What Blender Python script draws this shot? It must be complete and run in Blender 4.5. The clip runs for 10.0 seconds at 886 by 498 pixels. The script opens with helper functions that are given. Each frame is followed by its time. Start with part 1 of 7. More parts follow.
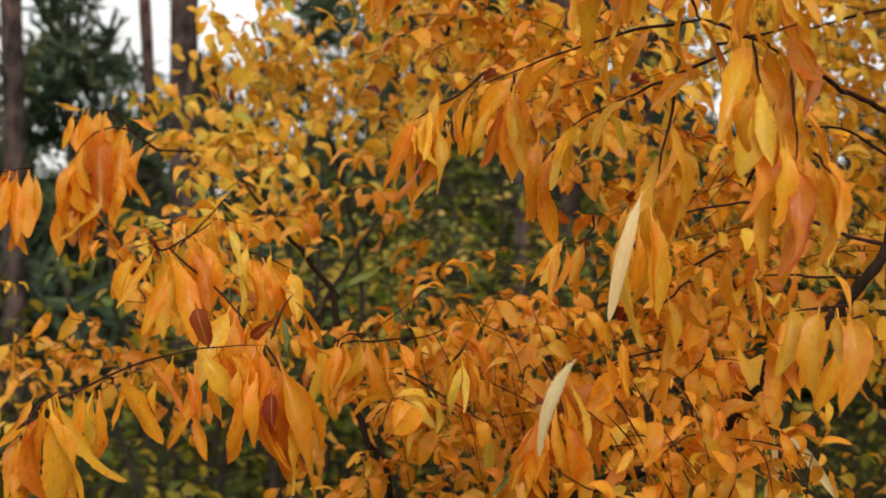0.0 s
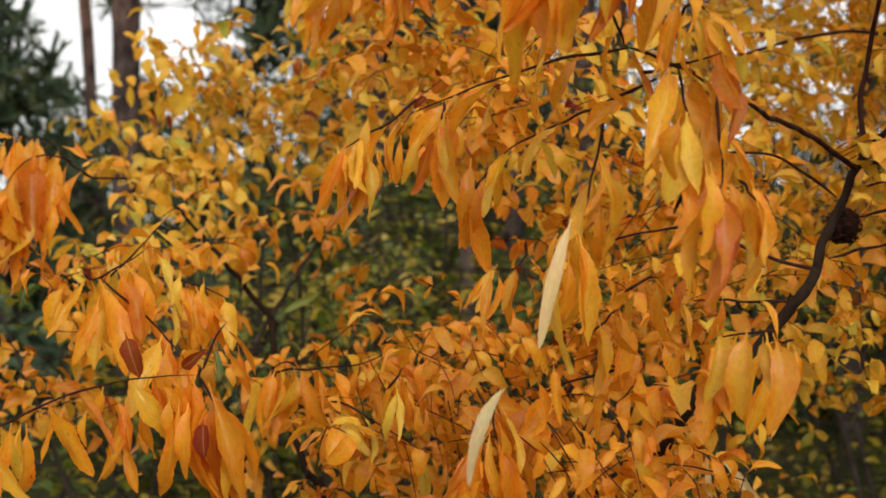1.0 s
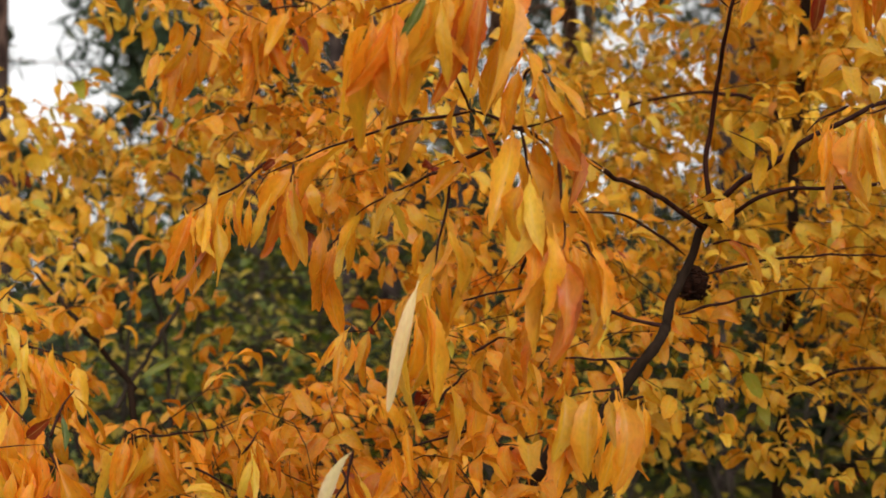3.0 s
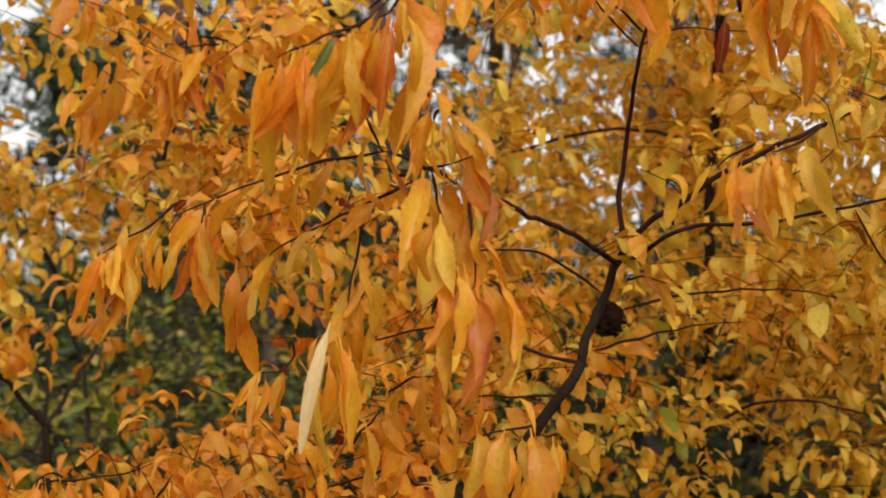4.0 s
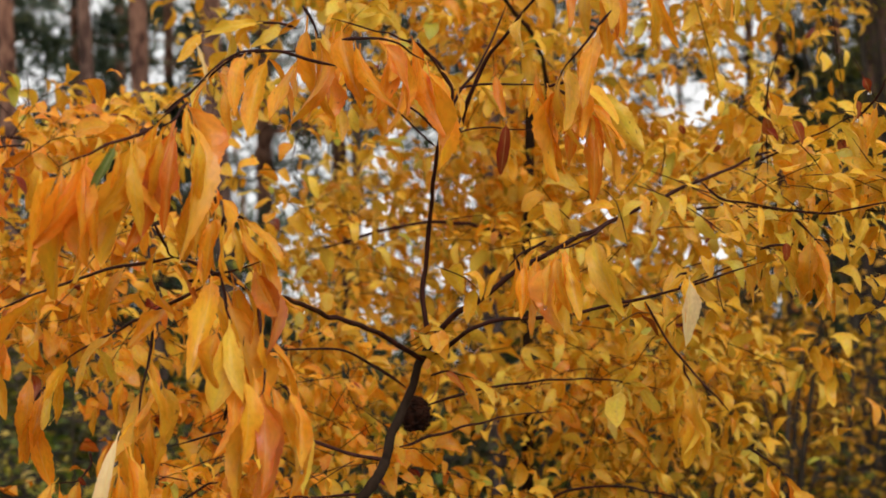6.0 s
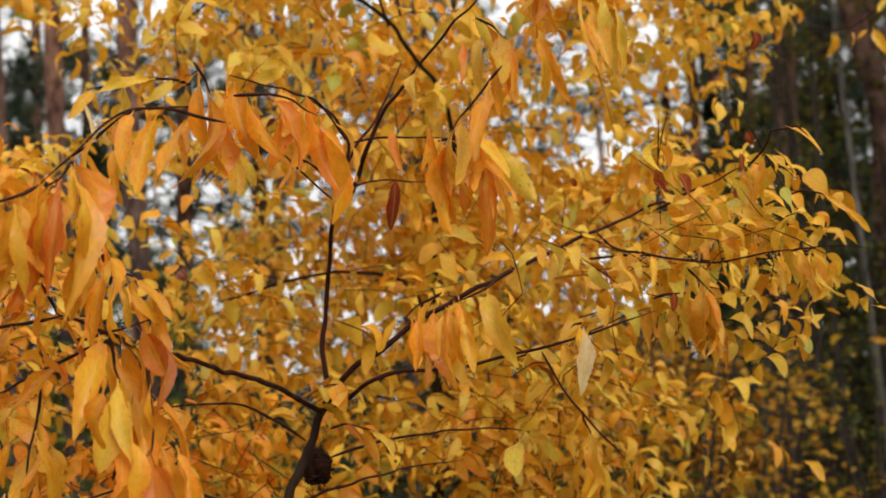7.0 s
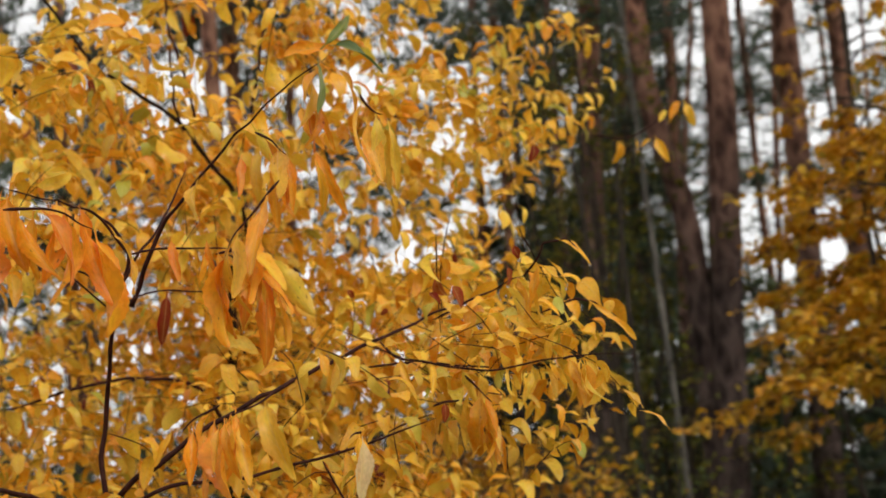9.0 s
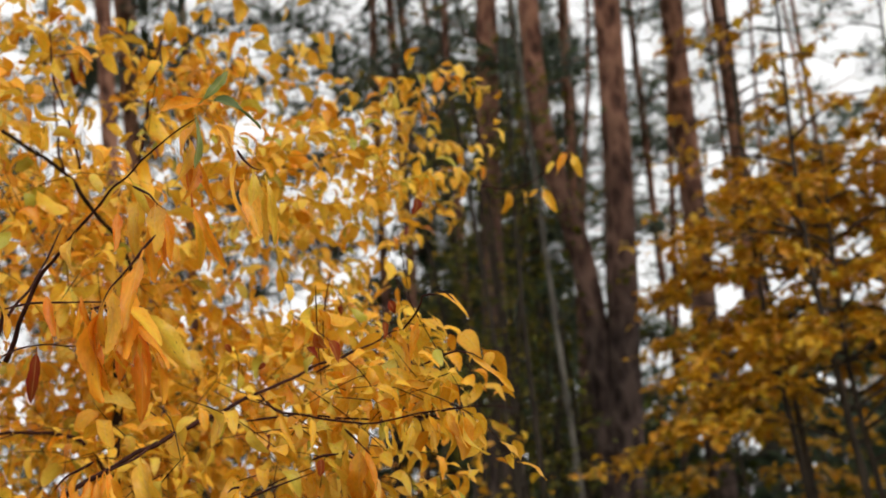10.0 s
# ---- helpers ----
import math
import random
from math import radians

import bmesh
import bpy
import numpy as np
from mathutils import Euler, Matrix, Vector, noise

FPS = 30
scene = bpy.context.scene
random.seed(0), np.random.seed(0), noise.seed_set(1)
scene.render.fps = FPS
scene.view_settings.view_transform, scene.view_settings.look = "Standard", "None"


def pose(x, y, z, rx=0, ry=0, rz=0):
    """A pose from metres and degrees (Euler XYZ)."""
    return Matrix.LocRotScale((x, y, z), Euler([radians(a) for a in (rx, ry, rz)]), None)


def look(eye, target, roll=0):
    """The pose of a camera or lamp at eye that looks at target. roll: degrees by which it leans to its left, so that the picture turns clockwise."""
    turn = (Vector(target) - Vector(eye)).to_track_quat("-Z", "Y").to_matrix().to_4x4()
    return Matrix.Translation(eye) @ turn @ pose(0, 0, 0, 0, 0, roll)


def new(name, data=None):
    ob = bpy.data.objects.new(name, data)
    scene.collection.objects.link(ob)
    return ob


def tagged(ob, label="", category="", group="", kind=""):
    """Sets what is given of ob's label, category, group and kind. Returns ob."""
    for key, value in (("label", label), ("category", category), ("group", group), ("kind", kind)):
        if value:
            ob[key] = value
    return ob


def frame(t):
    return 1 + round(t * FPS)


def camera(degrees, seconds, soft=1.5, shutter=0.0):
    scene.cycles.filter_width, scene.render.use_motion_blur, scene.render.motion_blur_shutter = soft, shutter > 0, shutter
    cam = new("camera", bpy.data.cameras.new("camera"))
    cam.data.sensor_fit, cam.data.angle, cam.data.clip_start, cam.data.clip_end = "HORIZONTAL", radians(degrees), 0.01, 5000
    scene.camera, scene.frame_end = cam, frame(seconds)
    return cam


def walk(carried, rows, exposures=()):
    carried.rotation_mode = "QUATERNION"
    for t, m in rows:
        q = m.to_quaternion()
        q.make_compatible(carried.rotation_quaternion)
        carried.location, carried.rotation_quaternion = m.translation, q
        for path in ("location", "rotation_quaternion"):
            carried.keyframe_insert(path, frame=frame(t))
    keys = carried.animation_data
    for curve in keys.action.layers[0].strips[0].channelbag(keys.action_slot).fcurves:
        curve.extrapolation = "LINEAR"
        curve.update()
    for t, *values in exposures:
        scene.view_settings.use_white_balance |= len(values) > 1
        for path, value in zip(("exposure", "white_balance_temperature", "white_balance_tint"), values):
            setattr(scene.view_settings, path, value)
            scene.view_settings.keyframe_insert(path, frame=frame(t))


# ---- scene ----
cam = camera(36.7, 10.0, 1.65)
cam.data.dof.use_dof, cam.data.dof.focus_distance, cam.data.dof.aperture_fstop = True, 1.28, 8.2
# t, x, y, z, heading, pitch, roll
ROWS = [
    (0.0, 0.1127, -0.1494, 1.5837, 4.725, -1.787, -0.846),
    (0.5, 0.1200, -0.1481, 1.5867, 3.587, -1.303, -0.662),
    (1.0, 0.1267, -0.1469, 1.5888, 2.482, -0.802, -0.492),
    (1.5, 0.1319, -0.1456, 1.5898, 1.201, -0.208, -0.385),
    (2.0, 0.1386, -0.1472, 1.5913, 0.033, 0.332, -0.233),
    (2.5, 0.1470, -0.1467, 1.5922, -1.248, 0.984, -0.039),
    (4.0, 0.1691, -0.1483, 1.5999, -5.632, 3.000, 0.832),
    (4.5, 0.1791, -0.1542, 1.6026, -7.357, 3.853, 1.230),
    (5.0, 0.1901, -0.1567, 1.6068, -8.944, 4.627, 1.658),
    (5.5, 0.2014, -0.1622, 1.6099, -10.636, 5.509, 2.140),
    (7.0, 0.2402, -0.1837, 1.6209, -15.659, 8.019, 3.727),
    (7.5, 0.2508, -0.1923, 1.6239, -17.505, 8.865, 4.189),
    (8.0, 0.2614, -0.2011, 1.6282, -19.338, 9.640, 4.590),
    (8.5, 0.2690, -0.2123, 1.6324, -21.612, 10.516, 4.896),
    (9.0, 0.2740, -0.2208, 1.6335, -23.711, 11.329, 5.344),
    (9.5, 0.2828, -0.2344, 1.6352, -25.985, 12.151, 5.870),
    (10.0, 0.2925, -0.2445, 1.6371, -28.111, 12.838, 6.317),
]
walk(cam, [(t, pose(x, y, z, 90 + p, 0, h) @ pose(0, 0, 0, 0, 0, -r)) for t, x, y, z, h, p, r in ROWS])

# ---- light ----
world = bpy.data.worlds.new("overcast_sky")
scene.world = world
world.use_nodes = True
wn, wl = world.node_tree.nodes, world.node_tree.links
SUN_UP, SUN_TURN = radians(33), radians(200)
sky = wn.new("ShaderNodeTexSky")
sky.sky_type = "NISHITA"
sky.sun_disc = False
sky.sun_elevation, sky.sun_rotation = SUN_UP, SUN_TURN
grey = wn.new("ShaderNodeMix")
grey.data_type = "RGBA"
grey.inputs[0].default_value = 0.95
grey.inputs[7].default_value = (12.2, 12.1, 12.0, 1)
wl.new(sky.outputs[0], grey.inputs[6])
wl.new(grey.outputs[2], wn["Background"].inputs[0])
wn["Background"].inputs[1].default_value = 0.122
sun = new("sun", bpy.data.lights.new("sun", "SUN"))
sun.data.energy, sun.data.angle, sun.data.color = 1.6, radians(16), (1.0, 0.96, 0.9)
sun.matrix_world = look((0, 0, 30), (-15.8, 43.4, 0))
scene.view_settings.exposure = -0.3


# ---- materials ----
def material(name, rough=0.6, spec=0.3):
    m = bpy.data.materials.new(name)
    m.use_nodes = True
    b = m.node_tree.nodes["Principled BSDF"]
    b.inputs["Roughness"].default_value = rough
    b.inputs["Specular IOR Level"].default_value = spec
    return m, m.node_tree.nodes, m.node_tree.links, b


def ramp(nodes, stops):
    r = nodes.new("ShaderNodeValToRGB")
    while len(r.color_ramp.elements) < len(stops):
        r.color_ramp.elements.new(0.5)
    for e, (p, c) in zip(r.color_ramp.elements, stops):
        e.position, e.color = p, (*c, 1)
    return r


def leaf_material(name, stops, single, thin=0.4, spots=0.0, rough=0.4, gloss=0.42):
    """A thin leaf: one tint a leaf, paler midrib, dark fringes and specks, light through the blade."""
    m, n, l, b = material(name, rough, gloss)
    if single:
        rnd = n.new("ShaderNodeObjectInfo").outputs["Random"]
    else:
        rnd = n.new("ShaderNodeNewGeometry").outputs["Random Per Island"]
    tint = ramp(n, stops)
    l.new(rnd, tint.inputs[0])
    # blotches at two scales, in the leaf's own coordinates
    tc = n.new("ShaderNodeTexCoord")
    off = n.new("ShaderNodeVectorMath")
    off.operation = "MULTIPLY_ADD"
    off.inputs[1].default_value = (1, 1.6, 1)
    cx = n.new("ShaderNodeCombineXYZ")
    mul = n.new("ShaderNodeMath")
    mul.operation = "MULTIPLY"
    mul.inputs[1].default_value = 90.0
    l.new(rnd, mul.inputs[0])
    l.new(mul.outputs[0], cx.inputs[0])
    l.new(mul.outputs[0], cx.inputs[1])
    l.new(tc.outputs["UV"], off.inputs[0])
    l.new(cx.outputs[0], off.inputs[2])
    big = n.new("ShaderNodeTexNoise")
    big.inputs["Scale"].default_value, big.inputs["Detail"].default_value = 2.2, 3
    l.new(off.outputs[0], big.inputs["Vector"])
    fine = n.new("ShaderNodeTexNoise")
    fine.inputs["Scale"].default_value, fine.inputs["Detail"].default_value = 9, 4
    l.new(off.outputs[0], fine.inputs["Vector"])
    hsv = n.new("ShaderNodeHueSaturation")
    hue = n.new("ShaderNodeMapRange")
    hue.inputs[1].default_value, hue.inputs[2].default_value = 0.3, 0.7
    hue.inputs[3].default_value, hue.inputs[4].default_value = 0.487, 0.510
    l.new(big.outputs[0], hue.inputs[0])
    l.new(hue.outputs[0], hsv.inputs["Hue"])
    val = n.new("ShaderNodeMapRange")
    val.inputs[1].default_value, val.inputs[2].default_value = 0.3, 0.7
    val.inputs[3].default_value, val.inputs[4].default_value = 0.9, 1.1
    l.new(fine.outputs[0], val.inputs[0])
    l.new(val.outputs[0], hsv.inputs["Value"])
    l.new(tint.outputs[0], hsv.inputs["Color"])
    # midrib and side veins
    sep = n.new("ShaderNodeSeparateXYZ")
    l.new(tc.outputs["UV"], sep.inputs[0])
    side = n.new("ShaderNodeMath")
    side.operation = "SUBTRACT"
    side.inputs[1].default_value = 0.5
    l.new(sep.outputs[0], side.inputs[0])
    ab = n.new("ShaderNodeMath")
    ab.operation = "ABSOLUTE"
    l.new(side.outputs[0], ab.inputs[0])
    rib = n.new("ShaderNodeMapRange")
    rib.inputs[1].default_value, rib.inputs[2].default_value = 0.0, 0.05
    rib.inputs[3].default_value, rib.inputs[4].default_value = 0.35, 0.0
    l.new(ab.outputs[0], rib.inputs[0])
    mix = n.new("ShaderNodeMix")
    mix.data_type = "RGBA"
    mix.inputs[7].default_value = (0.78, 0.5, 0.16, 1)
    l.new(rib.outputs[0], mix.inputs[0])
    l.new(hsv.outputs[0], mix.inputs[6])
    # brown specks and a browned fringe on part of the leaves
    sp = n.new("ShaderNodeTexNoise")
    sp.inputs["Scale"].default_value, sp.inputs["Detail"].default_value = 5.5, 2
    l.new(off.outputs[0], sp.inputs["Vector"])
    spm = n.new("ShaderNodeMapRange")
    spm.inputs[1].default_value, spm.inputs[2].default_value = 0.69 - spots, 0.75 - spots
    spm.inputs[4].default_value = 0.75
    l.new(sp.outputs[0], spm.inputs[0])
    brown = n.new("ShaderNodeMix")
    brown.data_type = "RGBA"
    brown.inputs[7].default_value = (0.2, 0.055, 0.015, 1)
    l.new(spm.outputs[0], brown.inputs[0])
    l.new(mix.outputs[2], brown.inputs[6])
    lot = n.new("ShaderNodeTexWhiteNoise")
    lot.noise_dimensions = "1D"
    l.new(mul.outputs[0], lot.inputs["W"])
    tone = n.new("ShaderNodeMapRange")
    tone.inputs[3].default_value, tone.inputs[4].default_value = 0.86, 1.14
    l.new(lot.outputs["Value"], tone.inputs[0])
    rim = n.new("ShaderNodeMapRange")
    rim.inputs[1].default_value, rim.inputs[2].default_value = 0.2, 0.5
    rim.inputs[3].default_value, rim.inputs[4].default_value = 0.5, 0.489
    l.new(ab.outputs[0], rim.inputs[0])
    last = n.new("ShaderNodeHueSaturation")
    l.new(rim.outputs[0], last.inputs["Hue"])
    l.new(tone.outputs[0], last.inputs["Value"])
    l.new(brown.outputs[2], last.inputs["Color"])
    l.new(last.outputs[0], b.inputs["Base Color"])
    bump = n.new("ShaderNodeBump")
    bump.inputs["Strength"].default_value, bump.inputs["Distance"].default_value = 0.3, 0.002
    l.new(fine.outputs[0], bump.inputs["Height"])
    l.new(bump.outputs[0], b.inputs["Normal"])
    wet = n.new("ShaderNodeMapRange")
    wet.inputs[1].default_value, wet.inputs[2].default_value = 0.35, 0.65
    wet.inputs[3].default_value, wet.inputs[4].default_value = rough - 0.2, rough + 0.12
    l.new(big.outputs[0], wet.inputs[0])
    l.new(wet.outputs[0], b.inputs["Roughness"])
    tr = n.new("ShaderNodeBsdfTranslucent")
    l.new(last.outputs[0], tr.inputs[0])
    both = n.new("ShaderNodeMixShader")
    both.inputs[0].default_value = thin
    l.new(b.outputs[0], both.inputs[1])
    l.new(tr.outputs[0], both.inputs[2])
    l.new(both.outputs[0], n["Material Output"].inputs[0])
    return m


ORANGE = [(0.0, (0.22, 0.03, 0.012)), (0.01, (0.3, 0.06, 0.02)), (0.013, (0.62, 0.19, 0.012)), (0.07, (0.84, 0.303, 0.017)), (0.12, (0.86, 0.351, 0.017)), (0.5, (0.87, 0.384, 0.019)), (0.85, (0.87, 0.439, 0.025)), (1.0, (0.84, 0.503, 0.038))]
GOLD = [(0.0, (0.2, 0.028, 0.012)), (0.006, (0.28, 0.06, 0.02)), (0.009, (0.82, 0.343, 0.016)), (0.2, (0.88, 0.469, 0.026)), (0.65, (0.89, 0.559, 0.045)), (0.93, (0.85, 0.605, 0.067)), (1.0, (0.46, 0.48, 0.06))]
GREEN = [(0.0, (0.07, 0.12, 0.015)), (0.4, (0.15, 0.2, 0.02)), (0.62, (0.33, 0.31, 0.03)), (0.85, (0.6, 0.42, 0.03)), (1.0, (0.68, 0.5, 0.12))]
AMBER = [(0.0, (0.54, 0.236, 0.011)), (0.5, (0.66, 0.36, 0.015)), (0.9, (0.68, 0.43, 0.022)), (1.0, (0.36, 0.345, 0.033))]
M_ORANGE = leaf_material("orange_leaf", ORANGE[2:], True)
M_GOLD = leaf_material("golden_leaf", GOLD[2:6], True)
M_ORANGE_MASS = leaf_material("orange_leaves", ORANGE, False, 0.36)
M_GOLD_MASS = leaf_material("golden_leaves", GOLD, False, 0.36, gloss=0.4)
M_GREEN_MASS = leaf_material("green_and_yellow_leaves", GREEN, False)
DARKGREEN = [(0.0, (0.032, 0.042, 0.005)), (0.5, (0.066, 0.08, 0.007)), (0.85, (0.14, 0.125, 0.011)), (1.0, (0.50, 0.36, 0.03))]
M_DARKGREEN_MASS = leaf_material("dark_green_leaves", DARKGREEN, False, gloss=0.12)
M_OLIVE_MASS = leaf_material("olive_leaves", [(0.0, (0.08, 0.1, 0.025)), (0.6, (0.17, 0.17, 0.03)), (0.9, (0.3, 0.22, 0.035)), (1.0, (0.5, 0.31, 0.03))], False, gloss=0.15)
M_RUST_MASS = leaf_material("rusty_leaves", [(0.0, (0.42, 0.17, 0.012)), (0.6, (0.55, 0.26, 0.015)), (1.0, (0.6, 0.36, 0.02))], False, gloss=0.15)
M_AMBER_MASS = leaf_material("amber_leaves", AMBER, False)
M_PALE = leaf_material("pale_leaf", [(0.0, (0.86, 0.64, 0.26)), (1.0, (0.9, 0.73, 0.37))], True, 0.42, -0.06)
M_RED = leaf_material("red_leaf", [(0.0, (0.19, 0.028, 0.006)), (1.0, (0.31, 0.075, 0.013))], True, 0.35, 0.0, 0.62, 0.12)
M_LEAFGREEN = leaf_material("green_leaf", [(0.0, (0.11, 0.16, 0.05)), (1.0, (0.22, 0.26, 0.04))], True, 0.3)


def bark_material(name, dark, light, scale, plate=0.0, rough=0.85):
    m, n, l, b = material(name, rough, 0.1)
    tc = n.new("ShaderNodeTexCoord")
    mp = n.new("ShaderNodeMapping")
    mp.inputs["Scale"].default_value = (scale, scale, scale * 0.3)
    l.new(tc.outputs["Object"], mp.inputs[0])
    a = n.new("ShaderNodeTexNoise")
    a.inputs["Scale"].default_value, a.inputs["Detail"].default_value = 1.0, 6
    l.new(mp.outputs[0], a.inputs["Vector"])
    v = n.new("ShaderNodeTexVoronoi")
    v.inputs["Scale"].default_value = 1.6
    l.new(mp.outputs[0], v.inputs["Vector"])
    add = n.new("ShaderNodeMath")
    add.operation = "MULTIPLY_ADD"
    add.inputs[1].default_value = plate
    l.new(v.outputs[0], add.inputs[0])
    l.new(a.outputs[0], add.inputs[2])
    r = ramp(n, [(0.3, dark), (0.75, light)])
    l.new(add.outputs[0], r.inputs[0])
    l.new(r.outputs[0], b.inputs["Base Color"])
    bump = n.new("ShaderNodeBump")
    bump.inputs["Strength"].default_value, bump.inputs["Distance"].default_value = 0.6, 0.3 / scale
    l.new(add.outputs[0], bump.inputs["Height"])
    l.new(bump.outputs[0], b.inputs["Normal"])
    return m


M_TWIG = bark_material("cherry_twig_bark", (0.018, 0.006, 0.0045), (0.075, 0.025, 0.017), 120, 0.0, 0.6)
M_BARK = bark_material("cherry_bark", (0.006, 0.0035, 0.002), (0.028, 0.0165, 0.010), 45, 0.5, 0.95)
M_GREYBARK = bark_material("grey_shrub_bark", (0.025, 0.02, 0.015), (0.09, 0.07, 0.052), 40)
M_NEEDLE, nn, nl, nb = material("pine_needles", 0.6, 0.3)
_r = ramp(nn, [(0.0, (0.028, 0.048, 0.027)), (0.6, (0.06, 0.095, 0.045)), (0.85, (0.10, 0.125, 0.05)), (1.0, (0.17, 0.16, 0.05))])
nl.new(nn.new("ShaderNodeNewGeometry").outputs["Random Per Island"], _r.inputs[0])
nl.new(_r.outputs[0], nb.inputs["Base Color"])


def pine_bark():
    """Scots pine: grey-brown plates low down, flaking orange bark higher up."""
    m, n, l, b = material("pine_bark", 0.9, 0.15)
    tc = n.new("ShaderNodeTexCoord")
    mp = n.new("ShaderNodeMapping")
    mp.inputs["Scale"].default_value = (9, 9, 4.5)
    l.new(tc.outputs["Object"], mp.inputs[0])
    v = n.new("ShaderNodeTexVoronoi")
    v.inputs["Scale"].default_value = 1.3
    a = n.new("ShaderNodeTexNoise")
    a.inputs["Scale"].default_value, a.inputs["Detail"].default_value = 2.0, 7
    l.new(mp.outputs[0], v.inputs["Vector"])
    l.new(mp.outputs[0], a.inputs["Vector"])
    add = n.new("ShaderNodeMath")
    add.operation = "MULTIPLY_ADD"
    add.inputs[1].default_value = 0.7
    l.new(v.outputs[0], add.inputs[0])
    l.new(a.outputs[0], add.inputs[2])
    low = ramp(n, [(0.45, (0.018, 0.012, 0.010)), (0.75, (0.058, 0.039, 0.033)), (1.1, (0.115, 0.08, 0.067))])
    high = ramp(n, [(0.45, (0.06, 0.03, 0.022)), (0.75, (0.22, 0.103, 0.07)), (1.1, (0.42, 0.21, 0.135))])
    l.new(add.outputs[0], low.inputs[0])
    l.new(add.outputs[0], high.inputs[0])
    sep = n.new("ShaderNodeSeparateXYZ")
    l.new(tc.outputs["Object"], sep.inputs[0])
    up = n.new("ShaderNodeMapRange")
    up.inputs[1].default_value, up.inputs[2].default_value = 2.8, 5.2
    l.new(sep.outputs[2], up.inputs[0])
    mix = n.new("ShaderNodeMix")
    mix.data_type = "RGBA"
    l.new(up.outputs[0], mix.inputs[0])
    l.new(low.outputs[0], mix.inputs[6])
    l.new(high.outputs[0], mix.inputs[7])
    patch = n.new("ShaderNodeTexNoise")
    patch.inputs["Scale"].default_value, patch.inputs["Detail"].default_value = 2.6, 4
    l.new(tc.outputs["Object"], patch.inputs["Vector"])
    tone = n.new("ShaderNodeMapRange")
    tone.inputs[1].default_value, tone.inputs[2].default_value = 0.32, 0.68
    tone.inputs[3].default_value, tone.inputs[4].default_value = 0.55, 1.45
    l.new(patch.outputs[0], tone.inputs[0])
    flake = n.new("ShaderNodeHueSaturation")
    l.new(tone.outputs[0], flake.inputs["Value"])
    l.new(mix.outputs[2], flake.inputs["Color"])
    l.new(flake.outputs[0], b.inputs["Base Color"])
    bump = n.new("ShaderNodeBump")
    bump.inputs["Strength"].default_value, bump.inputs["Distance"].default_value = 0.9, 0.05
    l.new(add.outputs[0], bump.inputs["Height"])
    l.new(bump.outputs[0], b.inputs["Normal"])
    return m


M_PINE = pine_bark()


def ground_material():
    m, n, l, b = material("forest_floor", 0.95, 0.1)
    tc = n.new("ShaderNodeTexCoord")
    a = n.new("ShaderNodeTexNoise")
    a.inputs["Scale"].default_value, a.inputs["Detail"].default_value = 0.6, 6
    c = n.new("ShaderNodeTexNoise")
    c.inputs["Scale"].default_value, c.inputs["Detail"].default_value = 22, 5
    l.new(tc.outputs["Object"], a.inputs["Vector"])
    l.new(tc.outputs["Object"], c.inputs["Vector"])
    r = ramp(n, [(0.3, (0.018, 0.032, 0.008)), (0.5, (0.04, 0.04, 0.012)), (0.75, (0.12, 0.065, 0.02))])
    l.new(a.outputs[0], r.inputs[0])
    r2 = ramp(n, [(0.35, (0.4, 0.4, 0.4)), (0.7, (1.2, 1.15, 1.0))])
    l.new(c.outputs[0], r2.inputs[0])
    mul = n.new("ShaderNodeMix")
    mul.data_type, mul.blend_type = "RGBA", "MULTIPLY"
    mul.inputs[0].default_value = 1
    l.new(r.outputs[0], mul.inputs[6])
    l.new(r2.outputs[0], mul.inputs[7])
    l.new(mul.outputs[2], b.inputs["Base Color"])
    bump = n.new("ShaderNodeBump")
    bump.inputs["Strength"].default_value = 0.8
    l.new(c.outputs[0], bump.inputs["Height"])
    l.new(bump.outputs[0], b.inputs["Normal"])
    return m


M_GROUND = ground_material()
M_WATER, _n, _l, _b = material("water", 0.03, 0.5)
_b.inputs["Transmission Weight"].default_value, _b.inputs["IOR"].default_value = 1.0, 1.33


# ---- shapes ----
def mesh_of(name, verts, faces, mat, uvs=None, smooth=True):
    me = bpy.data.meshes.new(name)
    me.from_pydata(verts, [], faces)
    if uvs is not None:
        layer = me.uv_layers.new(name="UVMap")
        idx = np.empty(len(me.loops), dtype=np.int32)
        me.loops.foreach_get("vertex_index", idx)
        layer.data.foreach_set("uv", np.asarray(uvs, dtype=np.float32)[idx].ravel())
    if smooth:
        me.polygons.foreach_set("use_smooth", [True] * len(me.polygons))
    me.materials.append(mat)
    me.update()
    return me


def spline(points, step):
    """A smooth line through the points."""
    p = [Vector(q) for q in points]
    p = [2 * p[0] - p[1]] + p + [2 * p[-1] - p[-2]]
    out = []
    for i in range(1, len(p) - 2):
        a, b, c, d = p[i - 1 : i + 3]
        n = max(2, int((c - b).length / step))
        for k in range(n):
            s = k / n
            out.append(0.5 * ((2 * b) + (c - a) * s + (2 * a - 5 * b + 4 * c - d) * s * s + (3 * b - a - 3 * c + d) * s ** 3))
    return out + [p[-2]]


